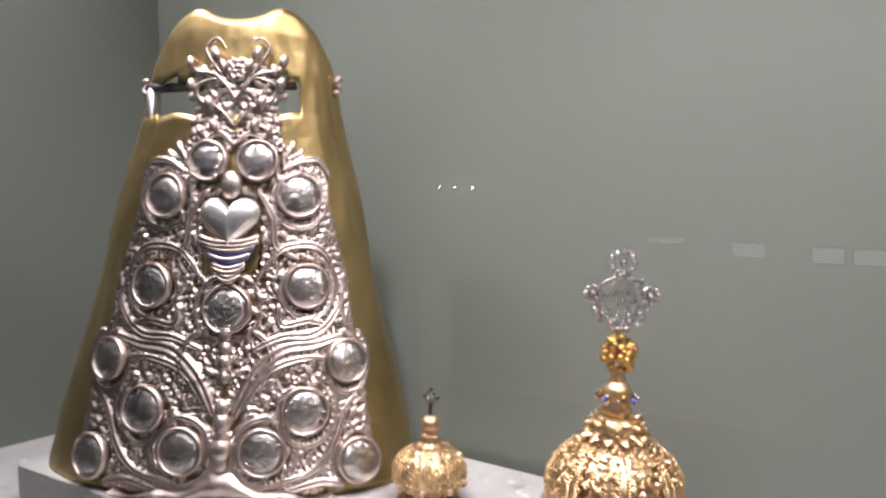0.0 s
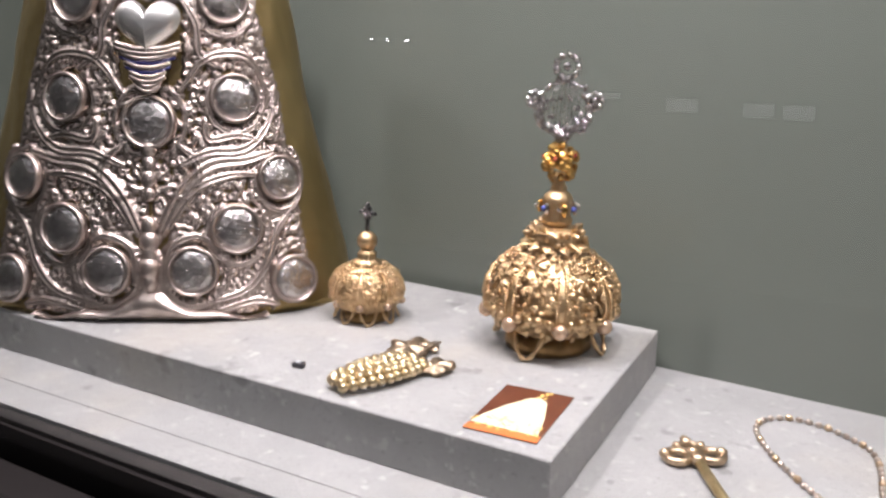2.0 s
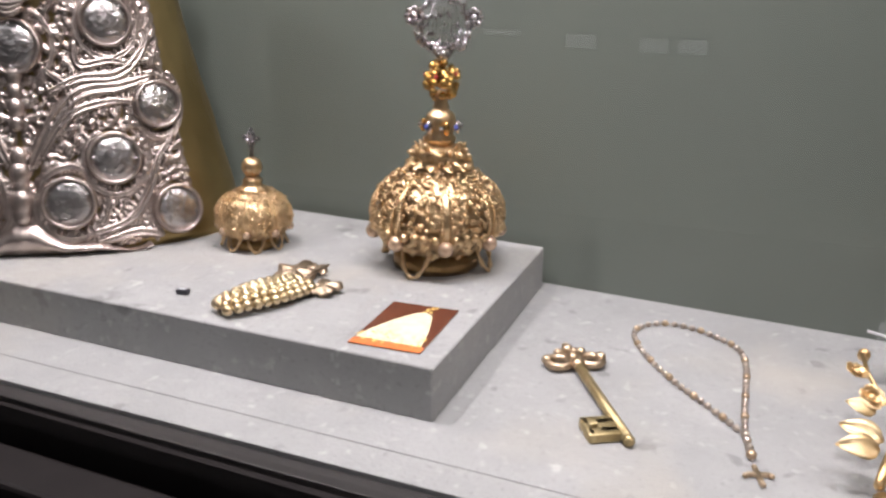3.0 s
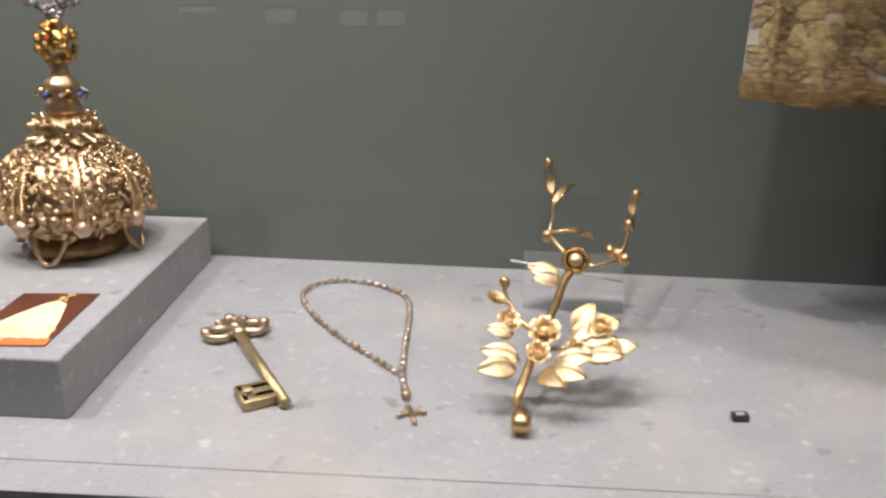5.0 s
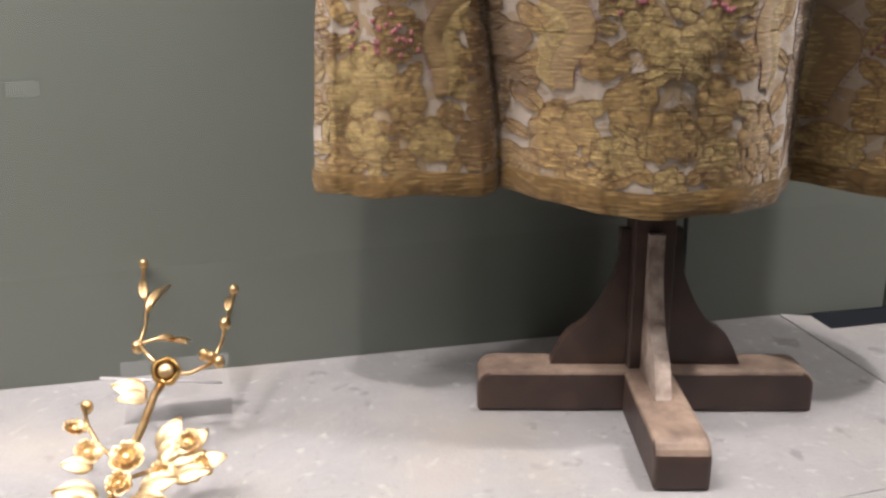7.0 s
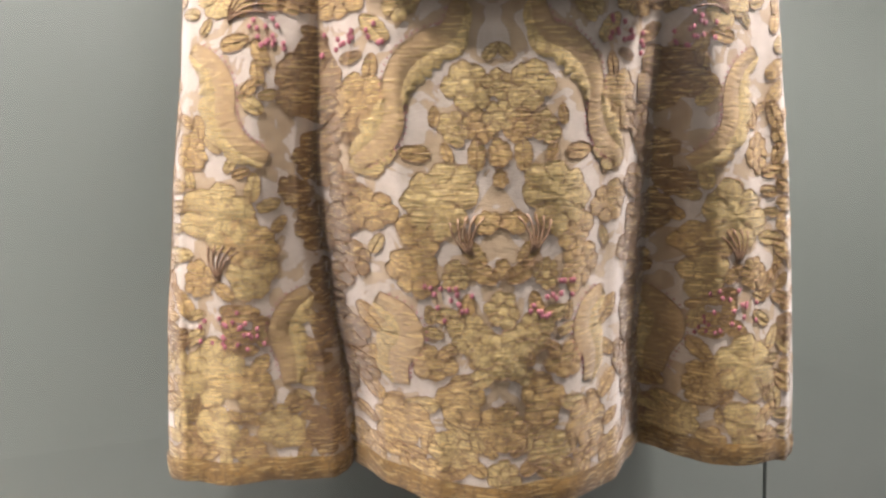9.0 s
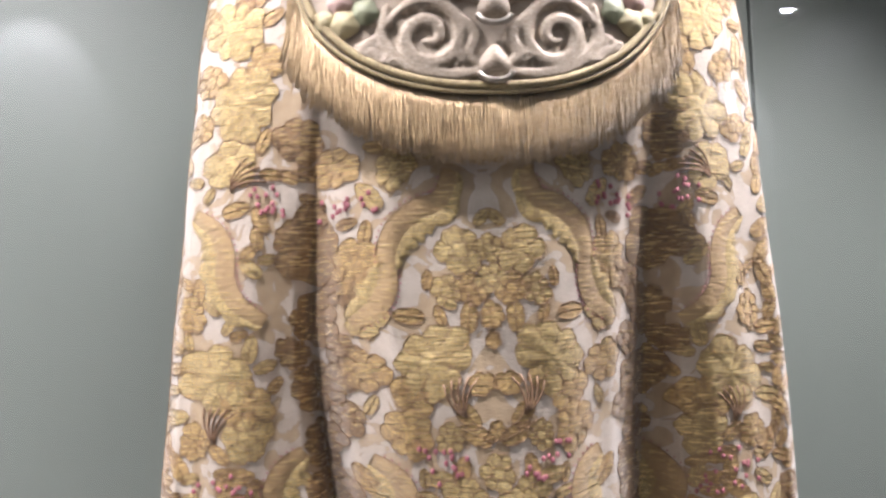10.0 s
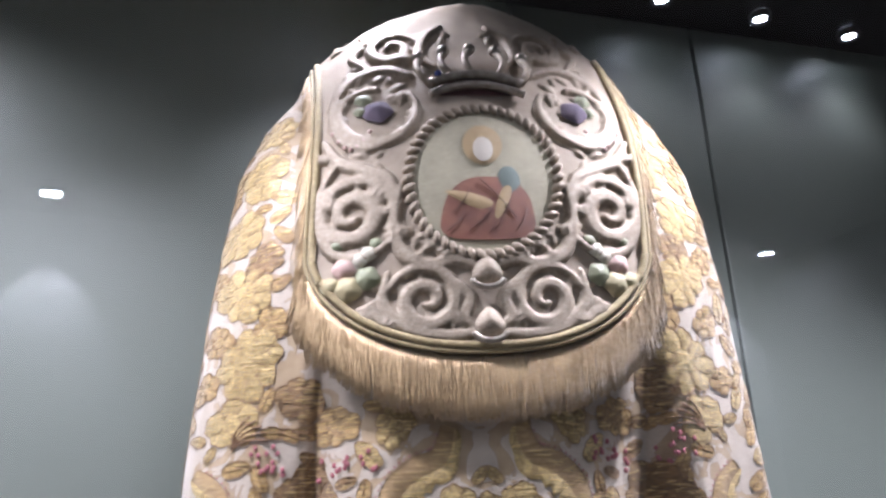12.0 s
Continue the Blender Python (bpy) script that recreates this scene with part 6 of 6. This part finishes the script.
cords.mesh("outline_cord", CORD, cope, "thin brown outline threads", "stuff")
berries = Soup()
for kx, kz in knots:
    berries.add(*BEAD, Matrix.Translation(on_cloth(kx, kz, 0.0008)) @ Matrix.Diagonal((0.0007, 0.0004, 0.0007, 1)))
for bx, bz in ((0.041, 0.338), (0.028, 0.331), (0.086, 0.515), (0.104, 0.510), (0.157, 0.522), (0.147, 0.516), (0.187, 0.317), (0.203, 0.304), (0.175, 0.298)):
    for sgn in (-1, 1):
        for q in range(8):
            x, z = MID + sgn * (bx + rng.uniform(-0.011, 0.011)), bz + rng.uniform(-0.010, 0.010)
            berries.add(*BEAD, Matrix.Translation(on_cloth(x, z, 0.0012)) @ Matrix.Diagonal((0.0017, 0.0006, 0.0020, 1)))
berries.mesh("berries", PINK, cope, "small pink woven berries", "stuff")

# hem border
bm = bmesh.new()
rows = []
for i in range(241):
    s = -1 + 2 * i / 240
    rows.append([bm.verts.new(cope_at(s, hem(s) - 0.0015 + 0.0045 * k, 0.0012 + 0.0012 * math.sin(math.pi * k / 4))) for k in range(5)])
for a, b in zip(rows, rows[1:]):
    for k in range(4):
        bm.faces.new((a[k], b[k], b[k + 1], a[k + 1]))
part("hem_border", bm, HEMGOLD, cope, "old gold hem border")

# ---- hood of the cope ----
HOODCLOTH = cloth_mat("hood_cloth", (0.40, 0.325, 0.245), (0.31, 0.25, 0.19), (0.48, 0.40, 0.31), 0.0, 0.8, 0.4, 0.1)
PADDED = cloth_mat("padded_thread", (0.40, 0.325, 0.24), (0.27, 0.215, 0.155), (0.60, 0.51, 0.40), 0.15, 0.58, 0.8, 0.1, 420)
BRAID = cloth_mat("gold_braid", (0.38, 0.30, 0.15), (0.24, 0.18, 0.085), (0.52, 0.42, 0.22), 0.1, 0.7, 0.7, 0.2, 300)
FRINGE = cloth_mat("fringe_thread", (0.52, 0.38, 0.205), (0.33, 0.225, 0.11), (0.70, 0.54, 0.31), 0.35, 0.4, 0.6)
HOOD_MID, HALF = -0.003, 0.130


def hood_low(p):
    return 0.583 + 0.092 * (1 - math.sqrt(max(0.0, 1 - (abs(p)) ** 2.3)))


def hood_at(x, z, out=0.0):
    w = cope_width(z)
    x += HOOD_MID + 0.007 * smooth(0.6, 0.8, z) - cope_shift(z)
    s = math.asin(max(-0.995, min(0.995, x / w))) * 2 / math.pi
    return cope_at(s, z, 0.007 + out, 0.0)


def hood_half(z):
    return min(HALF, 0.93 * cope_width(z))


bm = bmesh.new()
rows = []
for j in range(61):
    t = j / 60
    row = []
    for i in range(81):
        p = -1 + 2 * i / 80
        z = hood_low(p) + (0.9268 - hood_low(p)) * (1 - (1 - t) ** 1.2)
        row.append(bm.verts.new(hood_at(p * hood_half(z), z, 0.0015 * noise.noise(Vector((p * 6, z * 40, 7))))))
    rows.append(row)
for a, b in zip(rows, rows[1:]):
    for i in range(80):
        bm.faces.new((a[i], a[i + 1], b[i + 1], b[i]))
hood = part("hood", bm, HOODCLOTH, cope, "grey padded silk hood panel")
sol = hood.modifiers.new("thick", "SOLIDIFY")
sol.thickness, sol.offset = 0.005, -1


def hood_part(name, bm, material, label=""):
    return part(name, bm, material, hood, label)


edge = []
for i in range(-60, 61):
    p = math.sin(i / 60 * math.pi / 2)
    edge.append((p * HALF * 0.985, hood_low(p * 0.985)))
left_side = [(-HALF * 0.985, 0.872 - k * 0.012) for k in range(17)]
right_side = [(-x, z) for x, z in left_side[::-1]]
border = left_side + edge[1:-1] + right_side
for inset, rad in ((0.0, 0.0018), (0.0045, 0.0032)):
    pts = [hood_at(x * (1 - inset * 8), z + inset * (1.0 if abs(x) < 0.12 else 0.2), 0.002) for x, z in border]
    hood_part("braid", tube_bm(pts, rad, 7), BRAID, "twisted gold braid edging")

# fringe strands
fr = Soup()
rf = random.Random(5)
for k in range(2300):
    u = rf.random() * (len(border) - 1)
    i = int(u)
    (x0, z0), (x1, z1) = border[i], border[i + 1]
    f = u - i
    x, z = x0 + (x1 - x0) * f, z0 + (z1 - z0) * f
    length = rf.uniform(0.040, 0.050)
    drift = rf.uniform(-0.003, 0.003) + (0.010 if abs(x) > 0.11 else 0.0) * (1 if x > 0 else -1) * rf.random()
    pts = []
    for q in range(5):
        t = q / 4
        pts.append(hood_at(x + drift * t, z - length * t, -0.001 + 0.004 * math.sin(t * 2.5) + rf.uniform(-0.0008, 0.0008)))
    v, fc = template(tube_bm(pts, 0.00042, 3))
    fr.add(v, fc, Matrix())
fr.mesh("fringe", FRINGE, hood, "long silky gold fringe", "stuff")

# medallion with a plain picture
MEDGROUND = cloth_mat("medallion_ground", (0.42, 0.38, 0.27), (0.33, 0.30, 0.21), (0.52, 0.47, 0.35), 0.0, 0.8, 0.7, 0.0)
REDCLOTH = cloth_mat("red_cloth", (0.26, 0.095, 0.055), (0.14, 0.045, 0.03), (0.42, 0.23, 0.12), 0.0, 0.6, 0.6)
GREENCLOTH = cloth_mat("green_cloth", (0.14, 0.18, 0.155), (0.09, 0.12, 0.10), (0.2, 0.25, 0.21), 0.0, 0.6, 0.5)
TANCLOTH = cloth_mat("tan_cloth", (0.46, 0.33, 0.17), (0.36, 0.25, 0.12), (0.55, 0.42, 0.22), 0.0, 0.6, 0.5)
PALECLOTH = cloth_mat("pale_cloth", (0.62, 0.56, 0.47), (0.52, 0.46, 0.38), (0.68, 0.62, 0.52), 0.0, 0.6, 0.4)
OUTLINE = mat("dark_stitch", (0.09, 0.045, 0.03), 0.7, dark=(0.06, 0.03, 0.02), scale=200)
MX, MZ, MW, MH = 0.0, 0.717, 0.053, 0.060


def patch(shape, cx, cz, out, material, name, label="", n=40, rings=5, dome=0.001):
    bm = bmesh.new()
    rows = [[bm.verts.new(hood_at(cx + shape(2 * math.pi * i / n)[0] * k / rings, cz + shape(2 * math.pi * i / n)[1] * k / rings, out + dome * (1 - (k / rings) ** 2))) for i in range(n)] for k in range(1, rings + 1)]
    c = bm.verts.new(hood_at(cx, cz, out + dome))
    for i in range(n):
        bm.faces.new((c, rows[0][i], rows[0][(i + 1) % n]))
    for a, b in zip(rows, rows[1:]):
        for i in range(n):
            bm.faces.new((a[i], b[i], b[(i + 1) % n], a[(i + 1) % n]))
    return hood_part(name, bm, material, label)


def oval(w, h):
    return lambda a: (w * math.cos(a), h * math.sin(a))


patch(oval(MW, MH), MX, MZ, 0.0015, MEDGROUND, "medallion", "pale oval picture field")
patch(lambda a: ((0.033 - 0.009 * math.sin(a)) * math.copysign(abs(math.cos(a)) ** 0.6, math.cos(a)), 0.025 * math.copysign(abs(math.sin(a)) ** 0.7, math.sin(a))), 0.002, MZ - 0.026, 0.003, REDCLOTH, "red_shape", "dull red shape")
patch(oval(0.015, 0.018), -0.001, MZ + 0.027, 0.0032, TANCLOTH, "disc_shape", "tan disc shape")
patch(oval(0.0075, 0.011), -0.001, MZ + 0.022, 0.0045, PALECLOTH, "pale_shape", "pale oval shape")
patch(oval(0.009, 0.014), 0.017, MZ - 0.006, 0.0028, GREENCLOTH, "green_shape", "dark green shape")
patch(lambda a: (0.018 * math.cos(a) + 0.004 * math.sin(2 * a), 0.006 * math.sin(a) - 0.006 * math.cos(a)), -0.010, MZ - 0.020, 0.0036, TANCLOTH, "tan_shape", "tan fold shape")
patch(lambda a: (0.005 * math.cos(a) + 0.005 * math.sin(a), 0.015 * math.sin(a)), 0.012, MZ - 0.022, 0.0036, TANCLOTH, "tan_shape", "tan fold shape")
for x0, z0, x1, z1 in ((-0.024, -0.030, -0.012, -0.010), (-0.012, -0.044, 0.004, -0.026), (0.002, -0.046, 0.018, -0.020), (-0.004, -0.004, 0.022, -0.034), (0.022, -0.044, 0.030, -0.026), (-0.028, -0.044, -0.016, -0.030)):
    hood_part("fold_line", tube_bm([hood_at(MX + x0 + (x1 - x0) * t + 0.002 * math.sin(3.14 * t), MZ + z0 + (z1 - z0) * t, 0.0044) for t in (0, 0.25, 0.5, 0.75, 1)], 0.0004, 5), OUTLINE, "dark stitched fold")
for q in range(50):
    a = 2 * math.pi * q / 50
    m = Matrix.Translation(hood_at(MX + (MW + 0.003) * math.cos(a), MZ + (MH + 0.003) * math.sin(a), 0.0022)) @ Matrix.Rotation(-(a + 0.6), 4, "Y")
    bm = ball_bm((0, 0, 0), 0.0050, None, (1.2, 0.9, 0.62), 10, 7)
    bm.transform(m)
    hood_part("rope_twist", bm, PADDED)

# padded embroidery of the hood: scrolls with curled ends and split leaves
stitched = Relief(-0.126, 0.1261, 0.590, 0.915, 0.0015)
HOOD_SPIRALS = ((0.096, 0.692, 0.031, 0.005, 3.6, -1.9, 0.0062, 0.25), (0.043, 0.622, 0.027, 0.004, 0.4, 1.7, 0.0062, 0.0), (0.080, 0.783, 0.032, 0.027, 2.6, 0.85, 0.0052, 0.15), (0.062, 0.862, 0.024, 0.005, 3.4, -1.5, 0.0055, 0.0))
HOOD_CURVES = (
    ([(0.004, 0.645), (0.022, 0.652), (0.04, 0.648), (0.06, 0.66), (0.066, 0.685), (0.062, 0.71)], 0.0064),
    ([(0.006, 0.598), (0.03, 0.595), (0.055, 0.602), (0.072, 0.620), (0.070, 0.642)], 0.0060),
    ([(0.066, 0.67), (0.085, 0.658), (0.105, 0.660), (0.118, 0.68), (0.12, 0.71), (0.108, 0.735)], 0.0048),
    ([(0.118, 0.757), (0.107, 0.738), (0.088, 0.728), (0.070, 0.718), (0.064, 0.700)], 0.0062),
    ([(0.062, 0.755), (0.085, 0.748), (0.105, 0.757), (0.114, 0.78)], 0.0050),
    ([(0.114, 0.78), (0.108, 0.81), (0.092, 0.83), (0.07, 0.835), (0.05, 0.825)], 0.0056),
    ([(0.03, 0.832), (0.04, 0.85), (0.035, 0.875), (0.02, 0.89)], 0.0050),
    ([(0.085, 0.84), (0.095, 0.858), (0.085, 0.872)], 0.0045),
    ([(0.010, 0.668), (0.026, 0.662), (0.036, 0.672), (0.048, 0.670)], 0.0055),
    ([(0.020, 0.634), (0.012, 0.622), (0.016, 0.608), (0.006, 0.600)], 0.0055),
    ([(0.110, 0.612), (0.094, 0.608), (0.080, 0.613), (0.074, 0.606)], 0.0060),
)
# leaves: distance from the axis, height, half length, direction in degrees
HOOD_LEAVES = ((0.074, 0.705, 0.011, 60), (0.060, 0.675, 0.012, 20), (0.028, 0.655, 0.011, 70), (0.020, 0.61, 0.010, -60), (0.066, 0.605, 0.010, 40), (0.082, 0.757, 0.010, -20), (0.105, 0.795, 0.010, 30), (0.058, 0.80, 0.010, -40), (0.118, 0.742, 0.009, 10),
               (0.05, 0.845, 0.009, 60), (0.10, 0.67, 0.008, 120), (0.036, 0.664, 0.010, 10), (0.048, 0.655, 0.009, -30), (0.012, 0.682, 0.009, 110), (0.086, 0.616, 0.011, 170), (0.100, 0.614, 0.010, 200), (0.070, 0.692, 0.010, -10), (0.112, 0.700, 0.008, 80))
for sgn in (-1, 1):
    for cx, ch, r0, r1, start, turns, r, twist in HOOD_SPIRALS:
        stitched.line(spiral(cx, ch, r0, r1, start, turns, 90), r, 0.0052, sgn, 0.12, False, twist)
    for pts, r in HOOD_CURVES:
        stitched.line([tuple(p) for p in bend(pts, 14)], r, 0.0052, sgn, 0.15)
    for lx, lz, ls, lt in HOOD_LEAVES:
        for spread in (-0.55, 0.0, 0.55):
            a = math.radians(lt) + spread
            a = a if sgn > 0 else math.pi - a
            stitched.leaf(sgn * lx + 0.35 * ls * math.cos(a), lz + 0.35 * ls * math.sin(a), ls, ls * 0.36, a, 0.0056)
rl = random.Random(21)
for q in range(90):
    lx, lz = rl.uniform(0.006, 0.118), rl.uniform(0.60, 0.895)
    if ((lx / (MW + 0.012)) ** 2 + ((lz - MZ) / (MH + 0.012)) ** 2 < 1) or lx > hood_half(lz) - 0.012 or lz < hood_low(lx / HALF) + 0.014 or (lx < 0.05 and 0.785 < lz < 0.865):
        continue
    ls, lt = rl.uniform(0.005, 0.009), rl.uniform(0, math.pi)
    for sgn in (-1, 1):
        stitched.leaf(sgn * lx, lz, ls, ls * 0.45, lt if sgn > 0 else math.pi - lt, 0.0034)
clear_x, clear_h = np.meshgrid(stitched.x, stitched.h)
stitched.z[((clear_x / (MW + 0.004)) ** 2 + ((clear_h - MZ) / (MH + 0.004)) ** 2 < 1) | ((np.abs(clear_x) < 0.04) & (clear_h > 0.79) & (clear_h < 0.822))] = 0
for j, hh in enumerate(stitched.h):
    for i, xx in enumerate(stitched.x):
        if abs(xx) > hood_half(hh) - 0.007 or hh < hood_low(min(1, abs(xx) / HALF)) + 0.007:
            stitched.z[j, i] = 0
verts = [tuple(hood_at(float(xx), float(hh), float(stitched.z[j, i]) - 0.0005)) for j, hh in enumerate(stitched.h) for i, xx in enumerate(stitched.x)]
me = bpy.data.meshes.new("padded_embroidery")
me.from_pydata(verts, [], stitched.faces(0.0004))
me.materials.append(PADDED)
me.shade_smooth()
embroidery = new("padded_embroidery", me)
embroidery.parent = hood
tagged(embroidery, "raised grey silk scrolls and leaves")
PLUM = cloth_mat("plum_silk", (0.17, 0.135, 0.175), (0.10, 0.08, 0.11), (0.25, 0.21, 0.25), 0.0, 0.9, 0.4, 0.0)
GREENSILK = cloth_mat("green_silk", (0.25, 0.26, 0.15), (0.18, 0.19, 0.11), (0.34, 0.35, 0.22), 0.0, 0.55, 0.4)
OCHRE = cloth_mat("ochre_silk", (0.40, 0.34, 0.18), (0.30, 0.25, 0.13), (0.48, 0.41, 0.23), 0.0, 0.55, 0.4)
ROSY = cloth_mat("rosy_silk", (0.50, 0.34, 0.29), (0.42, 0.28, 0.24), (0.57, 0.42, 0.36), 0.0, 0.55, 0.4)
CREAM = cloth_mat("cream_silk", (0.54, 0.50, 0.40), (0.46, 0.42, 0.33), (0.60, 0.56, 0.45), 0.0, 0.55, 0.4)
for sgn in (-1, 1):
    for x, z, r, material, name in ((0.078, 0.783, 0.0115, PLUM, "plum"), (0.089, 0.798, 0.007, GREENSILK, "silk_leaf"), (0.092, 0.785, 0.005, GREENSILK, "silk_leaf"),
                                    (0.100, 0.650, 0.0085, ROSY, "silk_flower"), (0.090, 0.655, 0.006, CREAM, "silk_flower"), (0.083, 0.660, 0.006, CREAM, "silk_flower"), (0.097, 0.634, 0.010, OCHRE, "silk_fruit"), (0.084, 0.641, 0.009, GREENSILK, "silk_fruit"), (0.110, 0.637, 0.007, OCHRE, "silk_leaf"), (0.078, 0.667, 0.005, GREENSILK, "silk_leaf"), (0.106, 0.668, 0.005, GREENSILK, "silk_leaf")):
        patch(lambda a, r=r: (r * (1 + 0.07 * math.cos(5 * a + x * 90)) * math.cos(a), r * (1 + 0.07 * math.cos(5 * a + x * 90)) * math.sin(a)), sgn * x, z, 0.0022, material, name, "", 30, 5, r * 0.5)
    for q in range(7):
        t = q / 6
        patch(oval(0.0022, 0.0022), sgn * (0.112 - 0.028 * t), 0.765 - 0.018 * math.sin(t * 3), 0.003, ROSY, "pink_knot", "", 10, 3, 0.0018)

# crown worked on the hood and the two clasps
METALTHREAD = mat("silver_thread", (0.50, 0.45, 0.38), 0.38, 0.8, dark=(0.20, 0.17, 0.14), scale=200, mix=0.5)
GARNET = mat("dark_red_cloth", (0.10, 0.03, 0.03), 0.6, dark=(0.05, 0.02, 0.02), scale=100)
patch(lambda a: (0.034 * math.cos(a), 0.010 * math.sin(a) - 0.006 * math.cos(a) ** 2), 0, 0.805, 0.003, GARNET, "crown_lining", "dark red lining")
for dz, r in ((0.0, 0.0035), (0.012, 0.0045)):
    hood_part("crown_band", tube_bm([hood_at(0.037 * q / 10, 0.803 + dz - 0.010 * (q / 10) ** 2, 0.007) for q in range(-10, 11)], r, 8), METALTHREAD, "silver thread crown band")
for q in range(-2, 3):
    x = q * 0.018
    hood_part("crown_arch", tube_bm([hood_at(x * (1 + 0.15 * t) + 0.006 * math.sin(t * 3.14) * (1 if q > 0 else -1), 0.816 - 0.01 * (q / 2) ** 2 + 0.032 * t, 0.006 + 0.003 * math.sin(t * 3.14)) for t in (0, 0.25, 0.5, 0.75, 1)], 0.0032, 7), PADDED)
    hood_part("crown_bead", ball_bm(hood_at(x * 1.18, 0.850 - 0.01 * (q / 2) ** 2, 0.007), 0.0055, None, (1, 0.8, 1), 10, 7), METALTHREAD)
part("crown_stone", ball_bm(hood_at(-0.029, 0.812, 0.011), 0.0032, None, (1, 1, 1), 10, 7), SAPPHIRE, hood, "blue stone")
for z in (0.631, 0.592):
    hood_part("clasp", tube_bm([hood_at(0.011 * math.cos(math.pi * q / 10), z + 0.004 - 0.006 * math.sin(math.pi * q / 10), 0.007) for q in range(11)], 0.0022, 7), METALTHREAD, "bright metal clasp rim")
    patch(lambda a: (0.010 * math.cos(a) * (1 - 0.45 * math.sin(a)), 0.011 * math.sin(a)), 0, z + 0.012, 0.004, PADDED, "clasp_tassel", "", 24, 4, 0.005)
